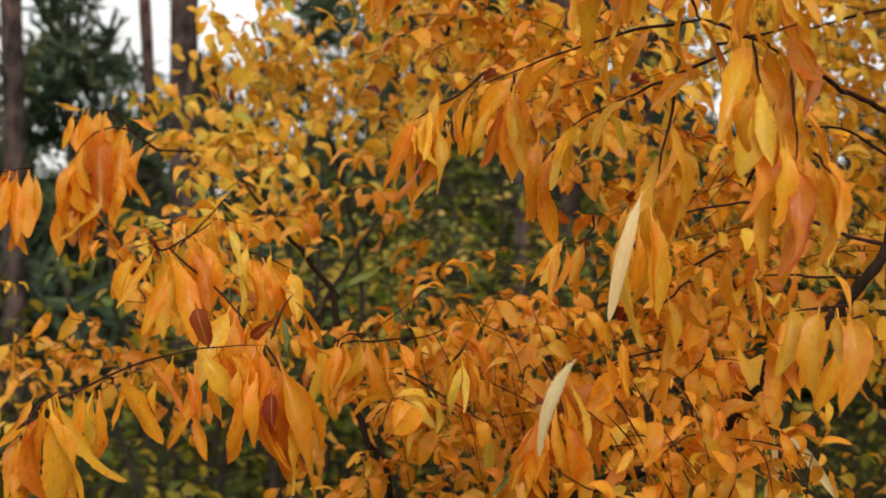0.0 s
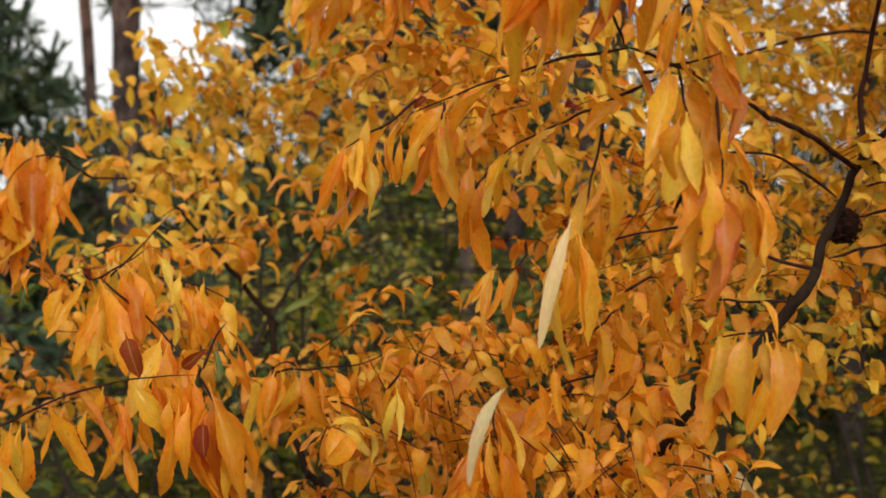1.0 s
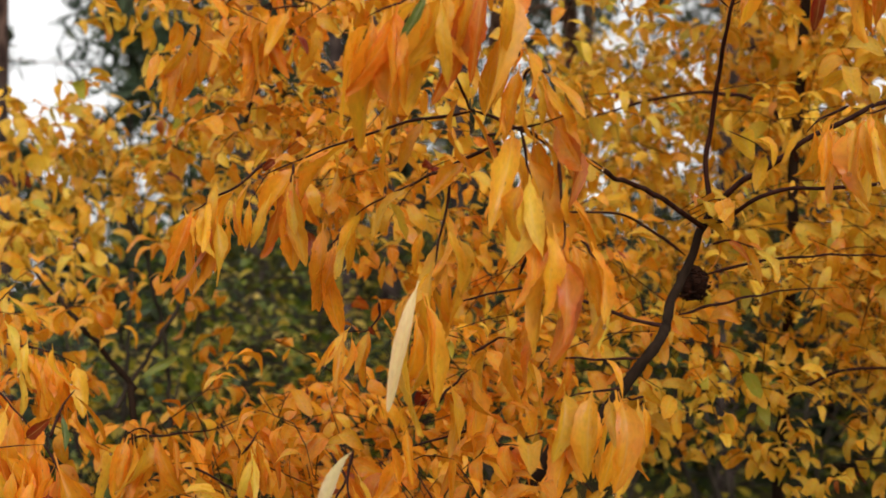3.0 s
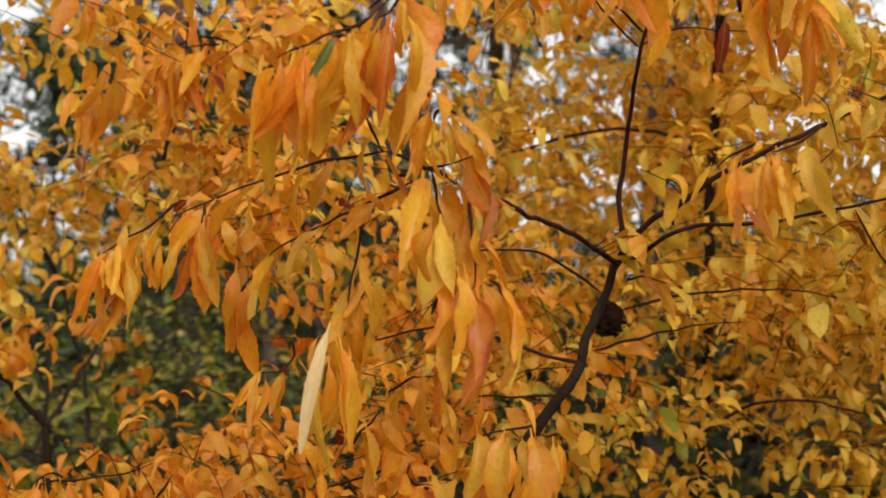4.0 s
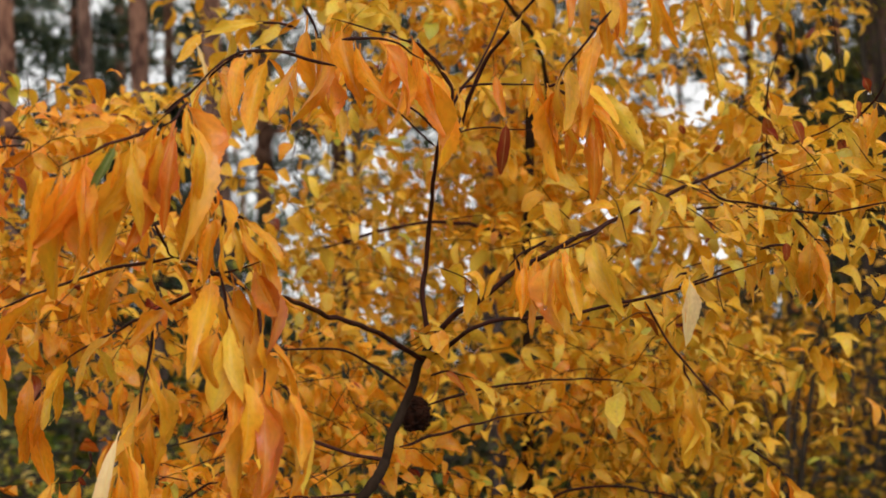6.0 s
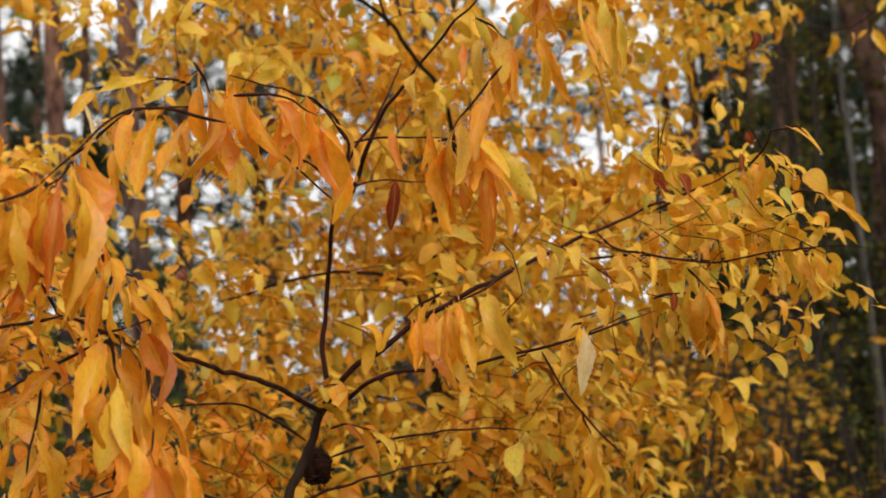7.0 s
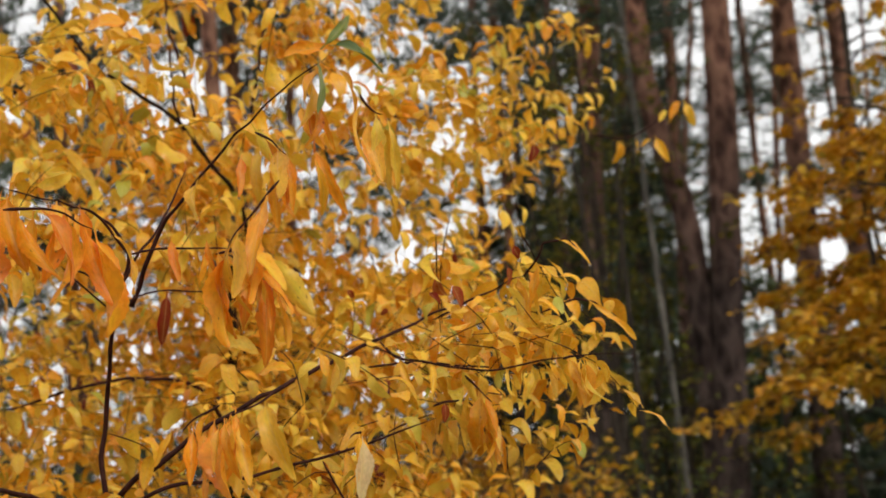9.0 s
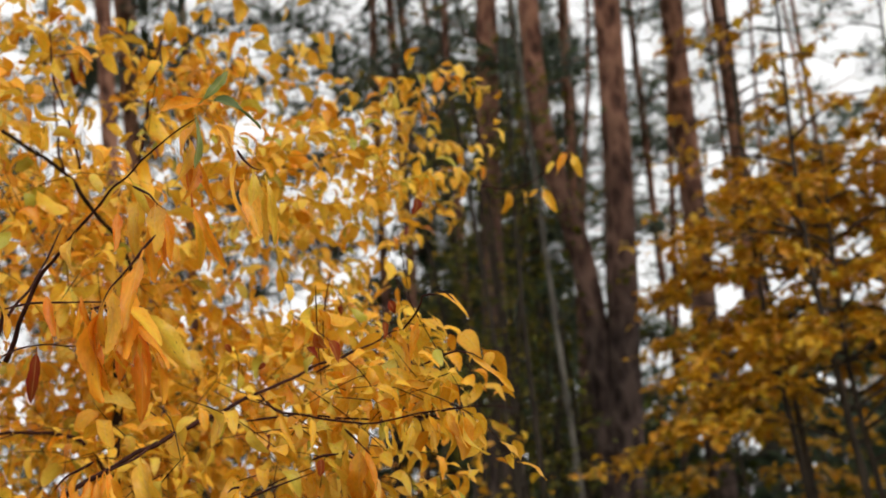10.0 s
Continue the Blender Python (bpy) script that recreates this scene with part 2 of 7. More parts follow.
def tube(line, r0, r1, sides=6, knots=0.0, rng=None):
    """A tapered round stem along a line, with slightly swollen nodes."""
    verts, faces = [], []
    n = len(line)
    for i, q in enumerate(line):
        t = (line[min(i + 1, n - 1)] - line[max(i - 1, 0)]).normalized()
        u = t.cross(Vector((0.3, 0.2, 1))).normalized()
        v = t.cross(u)
        r = r0 + (r1 - r0) * i / (n - 1)
        if r1 < 0.0018 and i > 0.9 * (n - 1):
            r *= 1 - 0.75 * (i / (n - 1) - 0.9) / 0.1
        if r0 < 0.0018 and i < 0.08 * (n - 1):
            r *= 0.4 + 0.6 * i / (0.08 * (n - 1))
        if knots and rng:
            r *= 1 + knots * rng.random()
        for k in range(sides):
            a = math.tau * k / sides
            verts.append(q + u * (r * math.cos(a)) + v * (r * math.sin(a)))
    for i in range(n - 1):
        for k in range(sides):
            a, b = i * sides + k, i * sides + (k + 1) % sides
            faces.append((a, b, b + sides, a + sides))
    faces.append(tuple(range(sides))[::-1])
    faces.append(tuple(range((n - 1) * sides, n * sides)))
    return verts, faces


def leaf_shape(rng, ratio, curl, fold, rows, cols, stalk=0.14, tooth=0.0, wave=0.03, base=0.55, tip=0.85, lobes=0.08, arch=0.3, turn=0.38):
    """A blade of length 1 along +y, facing +z: arched over and bent back, channelled along the midrib, twisted, bowed to one
    side, with an uneven margin and a drawn-out tip."""
    verts, uvs, faces = [], [], []
    y = z = 0.0
    a = arch
    twist, bow = rng.gauss(0, turn), rng.gauss(0, 0.09)
    lop = rng.uniform(0.82, 1.18)
    ph, pace = rng.random() * 6, rng.uniform(7, 13)
    edge = [(rng.random() * 6, rng.uniform(8, 13), rng.random() * 6, rng.uniform(17, 26)) for _ in range(2)]
    peak = (base / (base + tip)) ** base * (tip / (base + tip)) ** tip
    hump, hook = rng.uniform(0.2, 0.45), rng.uniform(0.0, 0.9)
    for i in range(rows + 1):
        s = i / rows
        if s < stalk:
            w = 0.012
        else:
            q = (s - stalk) / (1 - stalk)
            w = ratio * 0.5 * (q ** base) * ((1 - q) ** tip) / peak + 0.003
            if tooth:
                w *= 1 + tooth * (1 if i % 2 else -1) * rng.uniform(0.3, 1.6)
        tw = twist * s
        fo = fold * (0.6 + 0.6 * math.sin(math.pi * s))
        for k in range(cols + 1):
            c = 2 * k / cols - 1
            p1, f1, p2, f2 = edge[c > 0]
            x = c * w * (lop if c > 0 else 2 - lop) * (1 + lobes * (math.sin(p1 + f1 * s) + 0.6 * math.sin(p2 + f2 * s)))
            h = abs(c) ** 1.3 * w * fo + wave * abs(c) ** 2 * math.sin(ph + s * pace + (2 if c > 0 else 0)) * (s > stalk)
            verts.append((x * math.cos(tw) - h * math.sin(tw) + bow * s * s, y, z + h * math.cos(tw) + x * math.sin(tw)))
            uvs.append((0.5 + 0.5 * c, s))
        y += math.cos(a) / rows
        z += math.sin(a) / rows
        a -= curl * (0.45 + 1.1 * math.exp(-(((s - hump) / 0.2) ** 2)) + hook * max(0, s - 0.7) * 2) / rows
    for i in range(rows):
        for k in range(cols):
            p = i * (cols + 1) + k
            faces.append((p, p + 1, p + cols + 2, p + cols + 1))
    return np.array(verts), faces, uvs


R = random.Random(7)
FINE = [leaf_shape(R, R.choice((R.uniform(0.15, 0.23), R.uniform(0.15, 0.23), R.uniform(0.23, 0.31))), R.uniform(0.2, 1.5), R.uniform(0.25, 1.0), 26, 4, 0.12, 0.05, R.uniform(0.015, 0.05), R.uniform(0.5, 0.75), R.uniform(0.6, 0.95), 0.12) for _ in range(36)]
FINE[0] = leaf_shape(random.Random(1), 0.21, 0.9, 0.25, 26, 4, 0.06, 0.02, 0.01, 0.7, 0.7, 0.03, 0.3, 0.05)
FINE[1] = leaf_shape(random.Random(5), 0.2, 1.3, 0.3, 26, 4, 0.06, 0.03, 0.015, 0.65, 0.7, 0.05, 0.4, 0.1)
FINE[2] = leaf_shape(random.Random(9), 0.27, 0.4, 0.25, 26, 4, 0.08, 0.05, 0.03, 0.6, 0.8, 0.1, 0.2, 0.15)
BROAD = [leaf_shape(R, R.uniform(0.32, 0.42), R.uniform(0.3, 1.5), R.uniform(0.2, 0.8), 14, 4, 0.14, 0.03, R.uniform(0.01, 0.04), 0.55, 0.75) for _ in range(10)]
PLAIN = [leaf_shape(R, R.uniform(0.27, 0.45), R.uniform(0.8, 2.4), R.uniform(-0.3, 0.8), 9, 2, 0.15, 0.0, 0.03, R.uniform(0.45, 0.65), R.uniform(0.55, 0.9), 0.06, 0.45, 0.5) for _ in range(40)]
TINY = [leaf_shape(R, R.uniform(0.42, 0.6), R.uniform(0.2, 1.2), R.uniform(0.1, 0.5), 4, 2, 0.12, 0.0, 0.0, 0.55, 0.65, 0.0) for _ in range(12)]


def leaf_pose(at, way, face, length):
    y = way.normalized()
    x = y.cross(face)
    x = x.normalized() if x.length > 1e-3 else y.orthogonal().normalized()
    z = x.cross(y)
    m = Matrix((x, y, z)).transposed().to_4x4()
    m.translation = at
    return m @ Matrix.Diagonal((length, length, length, 1))


class Heap:
    """Many leaves or twigs, too many to count, gathered into one mesh."""

    def __init__(self):
        self.v, self.f, self.uv, self.n = [], [], [], 0

    def leaf(self, shape, m):
        v, f, uv = shape
        a = np.array(m)
        self.v.append(v @ a[:3, :3].T + a[:3, 3])
        self.f.extend([tuple(i + self.n for i in q) for q in f])
        self.uv.append(np.array(uv))
        self.n += len(v)

    def stem(self, line, r0, r1, sides=4):
        v, f = tube(line, r0, r1, sides)
        self.v.append(np.array([tuple(q) for q in v]))
        self.f.extend([tuple(i + self.n for i in q) for q in f])
        self.uv.append(np.zeros((len(v), 2)))
        self.n += len(v)

    def object(self, name, mat, parent=None, label=""):
        if not self.v:
            return None
        me = mesh_of(name, np.concatenate(self.v), self.f, mat, np.concatenate(self.uv))
        ob = new(name, me)
        if parent:
            ob.parent = parent
        return tagged(ob, label, "", "", "stuff")


def part(name, me, parent, label=""):
    ob = new(name, me)
    ob.parent = parent
    return tagged(ob, label)


def thing(name, label, category, kind="", group=""):
    return tagged(new(name), label, category, group, kind)


# ---- ground and distance ----
def build_ground():
    n, size = 90, 140.0
    verts, faces = [], []
    for j in range(n + 1):
        for i in range(n + 1):
            u, v = 2 * i / n - 1, 2 * j / n - 1
            x, y = size * u * abs(u) ** 1.5 * 4, size * v * abs(v) ** 1.5 * 4
            h = 0.12 * noise.noise(Vector((x * 0.5, y * 0.5, 0))) + 0.4 * noise.noise(Vector((x * 0.06, y * 0.06, 3)))
            verts.append((x, y, h - 0.1))
    for j in range(n):
        for i in range(n):
            p = j * (n + 1) + i
            faces.append((p, p + 1, p + n + 2, p + n + 1))
    tagged(new("ground", mesh_of("ground", verts, faces, M_GROUND)), "mossy forest floor strewn with fallen leaves", "ground", "", "structure")


def floor_at(x, y):
    return 0.12 * noise.noise(Vector((x * 0.5, y * 0.5, 0))) + 0.4 * noise.noise(Vector((x * 0.06, y * 0.06, 3))) - 0.1


build_ground()


# ---- the cherry ----
CHERRY = thing("cherry_tree", "young cherry tree in orange and golden autumn leaf", "tree")
HEAPS = {"orange": Heap(), "gold": Heap()}
TWIGS = Heap()
DROPS = Heap()
drng = random.Random(31)
SINGLE = {"orange": M_ORANGE, "gold": M_GOLD, "pale": M_PALE, "red": M_RED, "green": M_LEAFGREEN}
LEAF_MESH = {}
THICK = 0.56
DOWN = Vector((0, 0, -1))
rng = random.Random(11)


def bead():
    """A round drop of radius 1."""
    v = [(math.sin(math.pi * j / 6) * math.cos(math.tau * i / 10), math.sin(math.pi * j / 6) * math.sin(math.tau * i / 10), 1.15 * math.cos(math.pi * j / 6)) for j in range(7) for i in range(10)]
    f = [(j * 10 + i, j * 10 + 10 + i, j * 10 + 10 + (i + 1) % 10, j * 10 + (i + 1) % 10) for j in range(6) for i in range(10)]
    return np.array(v), f, [(0, 0)] * len(v)


BEAD = bead()


def leaf_mesh(colour, broad, k):
    key = (colour, broad, k)
    if key not in LEAF_MESH:
        v, f, uv = (BROAD if broad else FINE)[k]
        LEAF_MESH[key] = mesh_of("leaf", v, f, SINGLE[colour], uv)
    return LEAF_MESH[key]


def hang_leaf(parent, at, way, face, length, colour="orange", broad=False, label="", slim=1.0, blade=None):
    """One leaf, an object of its own, on a branch."""
    me = leaf_mesh(colour, broad, rng.randrange(len(BROAD if broad else FINE)) if blade is None else blade)
    ob = new("leaf", me)
    ob.parent = parent
    m = leaf_pose(Vector(at), Vector(way), Vector(face), length) @ Matrix.Diagonal((slim, 1, 1, 1))
    ob.matrix_world = m
    if drng.random() < 0.3:
        tip = m @ me.vertices[len(me.vertices) - 3].co
        DROPS.leaf(BEAD, Matrix.Translation(tip + DOWN * 0.0008) @ Matrix.Scale(drng.uniform(0.0011, 0.002), 4))
    if label:
        tagged(ob, label)
    return ob


def scatter(way, amount):
    return (way + Vector((rng.gauss(0, 1), rng.gauss(0, 1), rng.gauss(0, 1))) * amount).normalized()


def stem(name, points, r0, r1, mat=None, sides=7, step=0.02):
    """A stem or branch, a part of the cherry."""
    line = spline(points, step)
    w = min(0.0011, 0.15 * r0 + 0.0005)
    line = [line[0]] + [q + Vector((rng.gauss(0, w), rng.gauss(0, w), rng.gauss(0, w))) for q in line[1:-1]] + [line[-1]]
    v, f = tube(spline(line, step / 3), r0 * THICK, r1 * THICK, sides, 0.2, rng)
    return part(name, mesh_of(name, v, f, mat or M_TWIG), CHERRY), line


def along(line, s):
    i = min(int(s * (len(line) - 1)), len(line) - 2)
    f = s * (len(line) - 1) - i
    return line[i].lerp(line[i + 1], f), (line[i + 1] - line[i]).normalized()


def twig(points, n, size, colour="orange", r0=0.0027, r1=0.0009, first=0.15, hang=0.8, broad=False, tips=0):
    """A thin twig with its leaves, alternately left and right of it, each hanging by its stalk."""
    rng.seed("twig %.3f %.3f %.3f" % tuple(points[0]))
    ob, line = stem("twig", points, r0, r1, M_TWIG, 6)
    n = max(1, round(n * 0.7))
    for i in range(n):
        at, t = along(line, first + (1 - first) * (i + 0.3 * rng.random()) / max(n - 0.5, 1))
        side = t.cross(Vector((0, 0, 1))).normalized() * (1 if i % 2 else -1)
        way = scatter(DOWN * hang + side * 0.45 + t * 0.35, 0.16)
        c = colour if rng.random() < 0.93 else ("gold" if colour == "orange" else "orange")
        hang_leaf(ob, at, way, scatter(side * 0.6 + Vector((0, -0.3, 0.4)), 0.8), size * rng.uniform(0.65, 1.08), c, broad)
    for i in range(tips):
        at = line[-1] - (line[-1] - line[-3]) * rng.random()
        way = scatter(DOWN * (hang + 0.35) + (line[-1] - line[-3]).normalized() * 0.2, 0.2)
        hang_leaf(ob, at, way, scatter(Vector((0, -0.4, 0.2)), 1.0), size * rng.uniform(0.75, 1.1), colour, broad)
    return ob


def spray(heap, at, way, reach, n, size, shapes, hang):
    """A small leafy twig within the crown."""
    end = at + way * reach + DOWN * reach * 0.32
    line = spline([at, at.lerp(end, 0.5) + scatter(Vector((0, 0, 0.8)), 0.6) * reach * 0.12, end], reach / 5)
    TWIGS.stem(line, 0.0008, 0.0004)
    for i in range(n):
        q, t = along(line, 0.1 + 0.9 * (i + rng.random()) / n)
        side = t.cross(Vector((0, 0, 1)))
        side = (side.normalized() if side.length > 0.01 else Vector((1, 0, 0))) * (1 if i % 2 else -1)
        w = scatter(DOWN * hang * rng.uniform(0.1, 1.2) + side * 0.65 + t * 0.45, 0.28)
        heap.leaf(rng.choice(shapes), leaf_pose(q, w, scatter(Vector((0, -0.25, 0.9)), 0.42), size * rng.uniform(0.5, 1.12)))


def crown(centre, radii, n, size, colour="gold", leaves=9, reach=0.2, hang=0.55, lean=(0.5, 0, 0.3)):
    """Leafy twigs filling one rounded part of the crown."""
    c = Vector(centre)
    rng.seed("crown %.3f %.3f %.3f" % tuple(centre))
    for i in range(int(n * 1.1)):
        if i % 4 == 0:
            while True:
                q = Vector((rng.uniform(-1, 1), rng.uniform(-1, 1), rng.uniform(-1, 1)))
                if q.length < 1:
                    break
            bough = c + Vector((q.x * radii[0], q.y * radii[1], q.z * radii[2]))
            bearing = scatter(Vector(lean), 0.55)
        stray = Vector((rng.gauss(0, 1), rng.gauss(0, 1), rng.gauss(0, 0.55)))
        at = bough + stray * min(1, 1.5 / max(stray.length, 0.1)) * min(0.085, reach * 0.45)
        way = scatter(bearing, 0.3)
        spray(HEAPS[colour], at - way * reach * 0.5, way, reach * rng.uniform(0.6, 1.2), max(3, int(leaves * rng.uniform(0.6, 1.3))), size, PLAIN, hang)


def pine_cone(at, size):
    """An open pine cone caught on the stem."""
    c = thing("pine_cone", "dark brown open pine cone caught on the stem", "cone")
    c.location = at
    verts, faces = [], []
    for j in range(7):
        for i in range(10):
            ph, a = math.pi * (j + 0.02) / 6.04, math.tau * i / 10
            verts.append(Vector((math.sin(ph) * math.cos(a), math.sin(ph) * math.sin(a), math.cos(ph))) * size * 0.38)
    faces = [(j * 10 + i, j * 10 + (i + 1) % 10, j * 10 + 10 + (i + 1) % 10, j * 10 + 10 + i) for j in range(6) for i in range(10)]
    for i in range(70):
        s = (i + 0.5) / 70
        a = i * 2.39996
        ph = math.pi * (0.08 + 0.84 * s)
        d = Vector((math.sin(ph) * math.cos(a), math.sin(ph) * math.sin(a), math.cos(ph)))
        t = Vector((-math.sin(a), math.cos(a), 0))
        u = d.cross(t)
        p, w = d * size * 0.25, size * 0.1
        q = d * size * (0.41 + 0.04 * rng.random()) + u * size * 0.06
        k = len(verts)
        verts += [p - t * w * 0.4, p + t * w * 0.4, q + t * w, q + d * size * 0.05, q - t * w, q + t * w - u * size * 0.06, q - t * w - u * size * 0.06]
        faces += [(k, k + 1, k + 2, k + 3, k + 4), (k + 1, k, k + 6, k + 5), (k + 2, k + 5, k + 6, k + 4, k + 3)]
    part("scale_body", mesh_of("scale_body", verts, faces, M_CONE, None, False), c)


M_CONE = bark_material("cone_scales", (0.01, 0.005, 0.003), (0.075, 0.03, 0.018), 150)
pine_cone((0.500, 1.331, 1.596), 0.046)
# stems
stem("trunk", [(-0.295, 1.814, -0.356), (-0.260, 1.784, 0.200), (-0.208, 1.703, 0.671), (-0.009, 1.533, 1.143), (0.156, 1.350, 1.269), (0.241, 1.259, 1.324), (0.289, 1.184, 1.377), (0.323, 1.169, 1.438)], 0.016, 0.0105, M_BARK)
stem("stem", [(0.358, 1.163, 1.453), (0.414, 1.166, 1.521), (0.440, 1.209, 1.552), (0.475, 1.269, 1.603), (0.498, 1.281, 1.652), (0.511, 1.286, 1.676)], 0.0105, 0.007, M_BARK)
stem("stem", [(0.511, 1.286, 1.676), (0.508, 1.291, 1.733), (0.513, 1.263, 1.806), (0.512, 1.205, 1.876), (0.519, 1.191, 1.904), (0.525, 1.176, 1.937), (0.506, 1.172, 1.967), (0.491, 1.167, 1.975), (0.471, 1.163, 1.987)], 0.0055, 0.002, M_TWIG)
stem("branch", [(0.519, 1.191, 1.904), (0.540, 1.193, 1.941), (0.570, 1.204, 1.981), (0.600, 1.213, 2.041)], 0.003, 0.0015, M_TWIG)
stem("branch", [(0.525, 1.176, 1.935), (0.556, 1.170, 1.940), (0.594, 1.183, 1.944), (0.650, 1.203, 1.947)], 0.0024, 0.0012, M_TWIG)
stem("branch", [(0.513, 1.204, 1.881), (0.539, 1.208, 1.896), (0.580, 1.230, 1.906), (0.652, 1.257, 1.909)], 0.0018, 0.001, M_TWIG)
stem("branch", [(0.516, 1.202, 1.894), (0.489, 1.175, 1.910), (0.468, 1.158, 1.915)], 0.0026, 0.0016, M_TWIG)
stem("branch", [(0.511, 1.205, 1.880), (0.480, 1.188, 1.903), (0.452, 1.151, 1.919)], 0.002, 0.0012, M_TWIG)
stem("branch", [(0.519, 1.189, 1.916), (0.491, 1.163, 1.928), (0.462, 1.137, 1.937)], 0.002, 0.0012, M_TWIG)
stem("branch", [(0.501, 1.280, 1.656), (0.443, 1.216, 1.684), (0.378, 1.125, 1.699), (0.320, 0.982, 1.705), (0.290, 0.916, 1.705)], 0.005, 0.0032, M_TWIG)
stem("branch", [(0.290, 0.916, 1.705), (0.260, 0.940, 1.726), (0.231, 0.964, 1.741)], 0.0028, 0.0024, M_TWIG)
stem("branch", [(0.482, 1.286, 1.627), (0.439, 1.271, 1.656), (0.399, 1.246, 1.671), (0.350, 1.235, 1.671), (0.305, 1.223, 1.668)], 0.003, 0.0014, M_TWIG)
stem("branch", [(0.442, 1.209, 1.553), (0.403, 1.215, 1.561), (0.369, 1.220, 1.576), (0.325, 1.248, 1.589), (0.292, 1.274, 1.591), (0.224, 1.309, 1.575)], 0.0036, 0.0016, M_TWIG)
stem("branch", [(0.511, 1.286, 1.675), (0.539, 1.257, 1.706), (0.567, 1.251, 1.721), (0.601, 1.242, 1.746), (0.662, 1.248, 1.778), (0.719, 1.255, 1.802), (0.823, 1.272, 1.846), (0.912, 1.293, 1.879), (1.015, 1.291, 1.914)], 0.006, 0.0022, M_TWIG)
stem("branch", [(0.509, 1.288, 1.661), (0.528, 1.242, 1.674), (0.557, 1.204, 1.691), (0.618, 1.182, 1.693), (0.682, 1.149, 1.702), (0.748, 1.115, 1.715), (0.828, 1.098, 1.738)], 0.0045, 0.0016, M_TWIG)
stem("branch", [(0.504, 1.284, 1.606), (0.566, 1.302, 1.620), (0.655, 1.335, 1.629), (0.750, 1.369, 1.625), (0.830, 1.376, 1.607)], 0.003, 0.0012, M_TWIG)
stem("branch", [(0.465, 1.244, 1.564), (0.546, 1.309, 1.579), (0.636, 1.394, 1.590), (0.701, 1.432, 1.592)], 0.003, 0.0012, M_TWIG)
stem("branch", [(0.319, 1.194, 1.521), (0.351, 1.178, 1.523), (0.373, 1.174, 1.521), (0.415, 1.166, 1.522)], 0.0018, 0.0024, M_TWIG)
stem("branch", [(0.800, 1.239, 1.812), (0.856, 1.228, 1.815), (0.912, 1.218, 1.808), (0.957, 1.190, 1.798), (1.004, 1.120, 1.795)], 0.0026, 0.0014, M_TWIG)
stem("branch", [(0.709, 1.134, 1.703), (0.730, 1.124, 1.656), (0.759, 1.113, 1.615), (0.784, 1.111, 1.585)], 0.0022, 0.0014, M_TWIG)
stem("branch", [(0.674, 1.554, 1.449), (0.733, 1.539, 1.483), (0.784, 1.529, 1.489), (0.875, 1.565, 1.471), (0.970, 1.601, 1.441)], 0.0035, 0.0018, M_TWIG)
stem("limb", [(0.450, 1.813, 1.841), (0.517, 1.799, 1.859), (0.584, 1.785, 1.874), (0.653, 1.822, 1.882), (0.716, 1.861, 1.880), (0.766, 1.905, 1.865), (0.831, 2.001, 1.800)], 0.003, 0.007, M_TWIG)
stem("trunk", [(0.885, 2.543, -0.184), (0.848, 2.223, 1.065), (0.840, 2.073, 1.572), (0.841, 2.052, 1.785), (0.850, 2.033, 1.959), (0.857, 2.017, 2.104)], 0.021, 0.0135, M_BARK)
stem("limb", [(0.879, 1.974, 2.089), (0.848, 1.916, 2.184), (0.783, 1.872, 2.249), (0.740, 1.876, 2.312), (0.635, 1.895, 2.393)], 0.007, 0.005, M_BARK)
stem("limb", [(0.749, 1.876, 2.293), (0.737, 1.871, 2.344), (0.730, 1.858, 2.436)], 0.004, 0.003, M_TWIG)
stem("limb", [(0.419, 2.382, 2.430), (0.515, 2.341, 2.493), (0.569, 2.318, 2.532), (0.654, 2.281, 2.597)], 0.004, 0.004, M_TWIG)
stem("limb", [(-0.268, 2.774, -0.236), (-0.289, 2.800, 0.652), (-0.315, 2.821, 1.387), (-0.354, 2.824, 1.602), (-0.370, 2.825, 1.678), (-0.405, 2.725, 1.785), (-0.462, 2.724, 1.876)], 0.01, 0.007, M_GREYBARK)
stem("limb", [(-0.206, 1.828, 1.444), (-0.240, 1.826, 1.486), (-0.292, 1.824, 1.548), (-0.364, 1.870, 1.620)], 0.0075, 0.004, M_BARK)
stem("limb", [(-0.292, 2.120, 1.393), (-0.224, 2.180, 1.519), (-0.206, 2.233, 1.559), (-0.186, 2.286, 1.616)], 0.007, 0.006, M_GREYBARK)
stem("limb", [(-0.212, 1.778, -0.138), (-0.151, 1.757, 0.648), (-0.113, 1.726, 1.155), (-0.146, 1.726, 1.247), (-0.166, 1.746, 1.295), (-0.196, 1.776, 1.357), (-0.214, 1.827, 1.452)], 0.011, 0.008, M_BARK)
stem("limb", [(-0.062, 1.982, 1.853), (-0.043, 1.975, 1.924), (-0.033, 1.970, 1.977)], 0.006, 0.005, M_BARK)
stem("limb", [(0.635, 1.906, 2.390), (0.601, 1.911, 2.434), (0.567, 1.914, 2.487), (0.521, 1.920, 2.556)], 0.005, 0.004, M_BARK)
stem("limb", [(0.767, 1.865, 2.308), (0.751, 1.855, 2.387), (0.730, 1.850, 2.453), (0.722, 1.834, 2.545)], 0.004, 0.003, M_TWIG)
stem("limb", [(0.932, 2.106, 2.406), (0.942, 2.087, 2.472), (0.952, 2.066, 2.549), (0.968, 2.039, 2.640)], 0.005, 0.004, M_TWIG)
stem("limb", [(1.247, 2.288, 2.461), (1.342, 2.236, 2.467), (1.426, 2.190, 2.474)], 0.004, 0.002, M_TWIG)
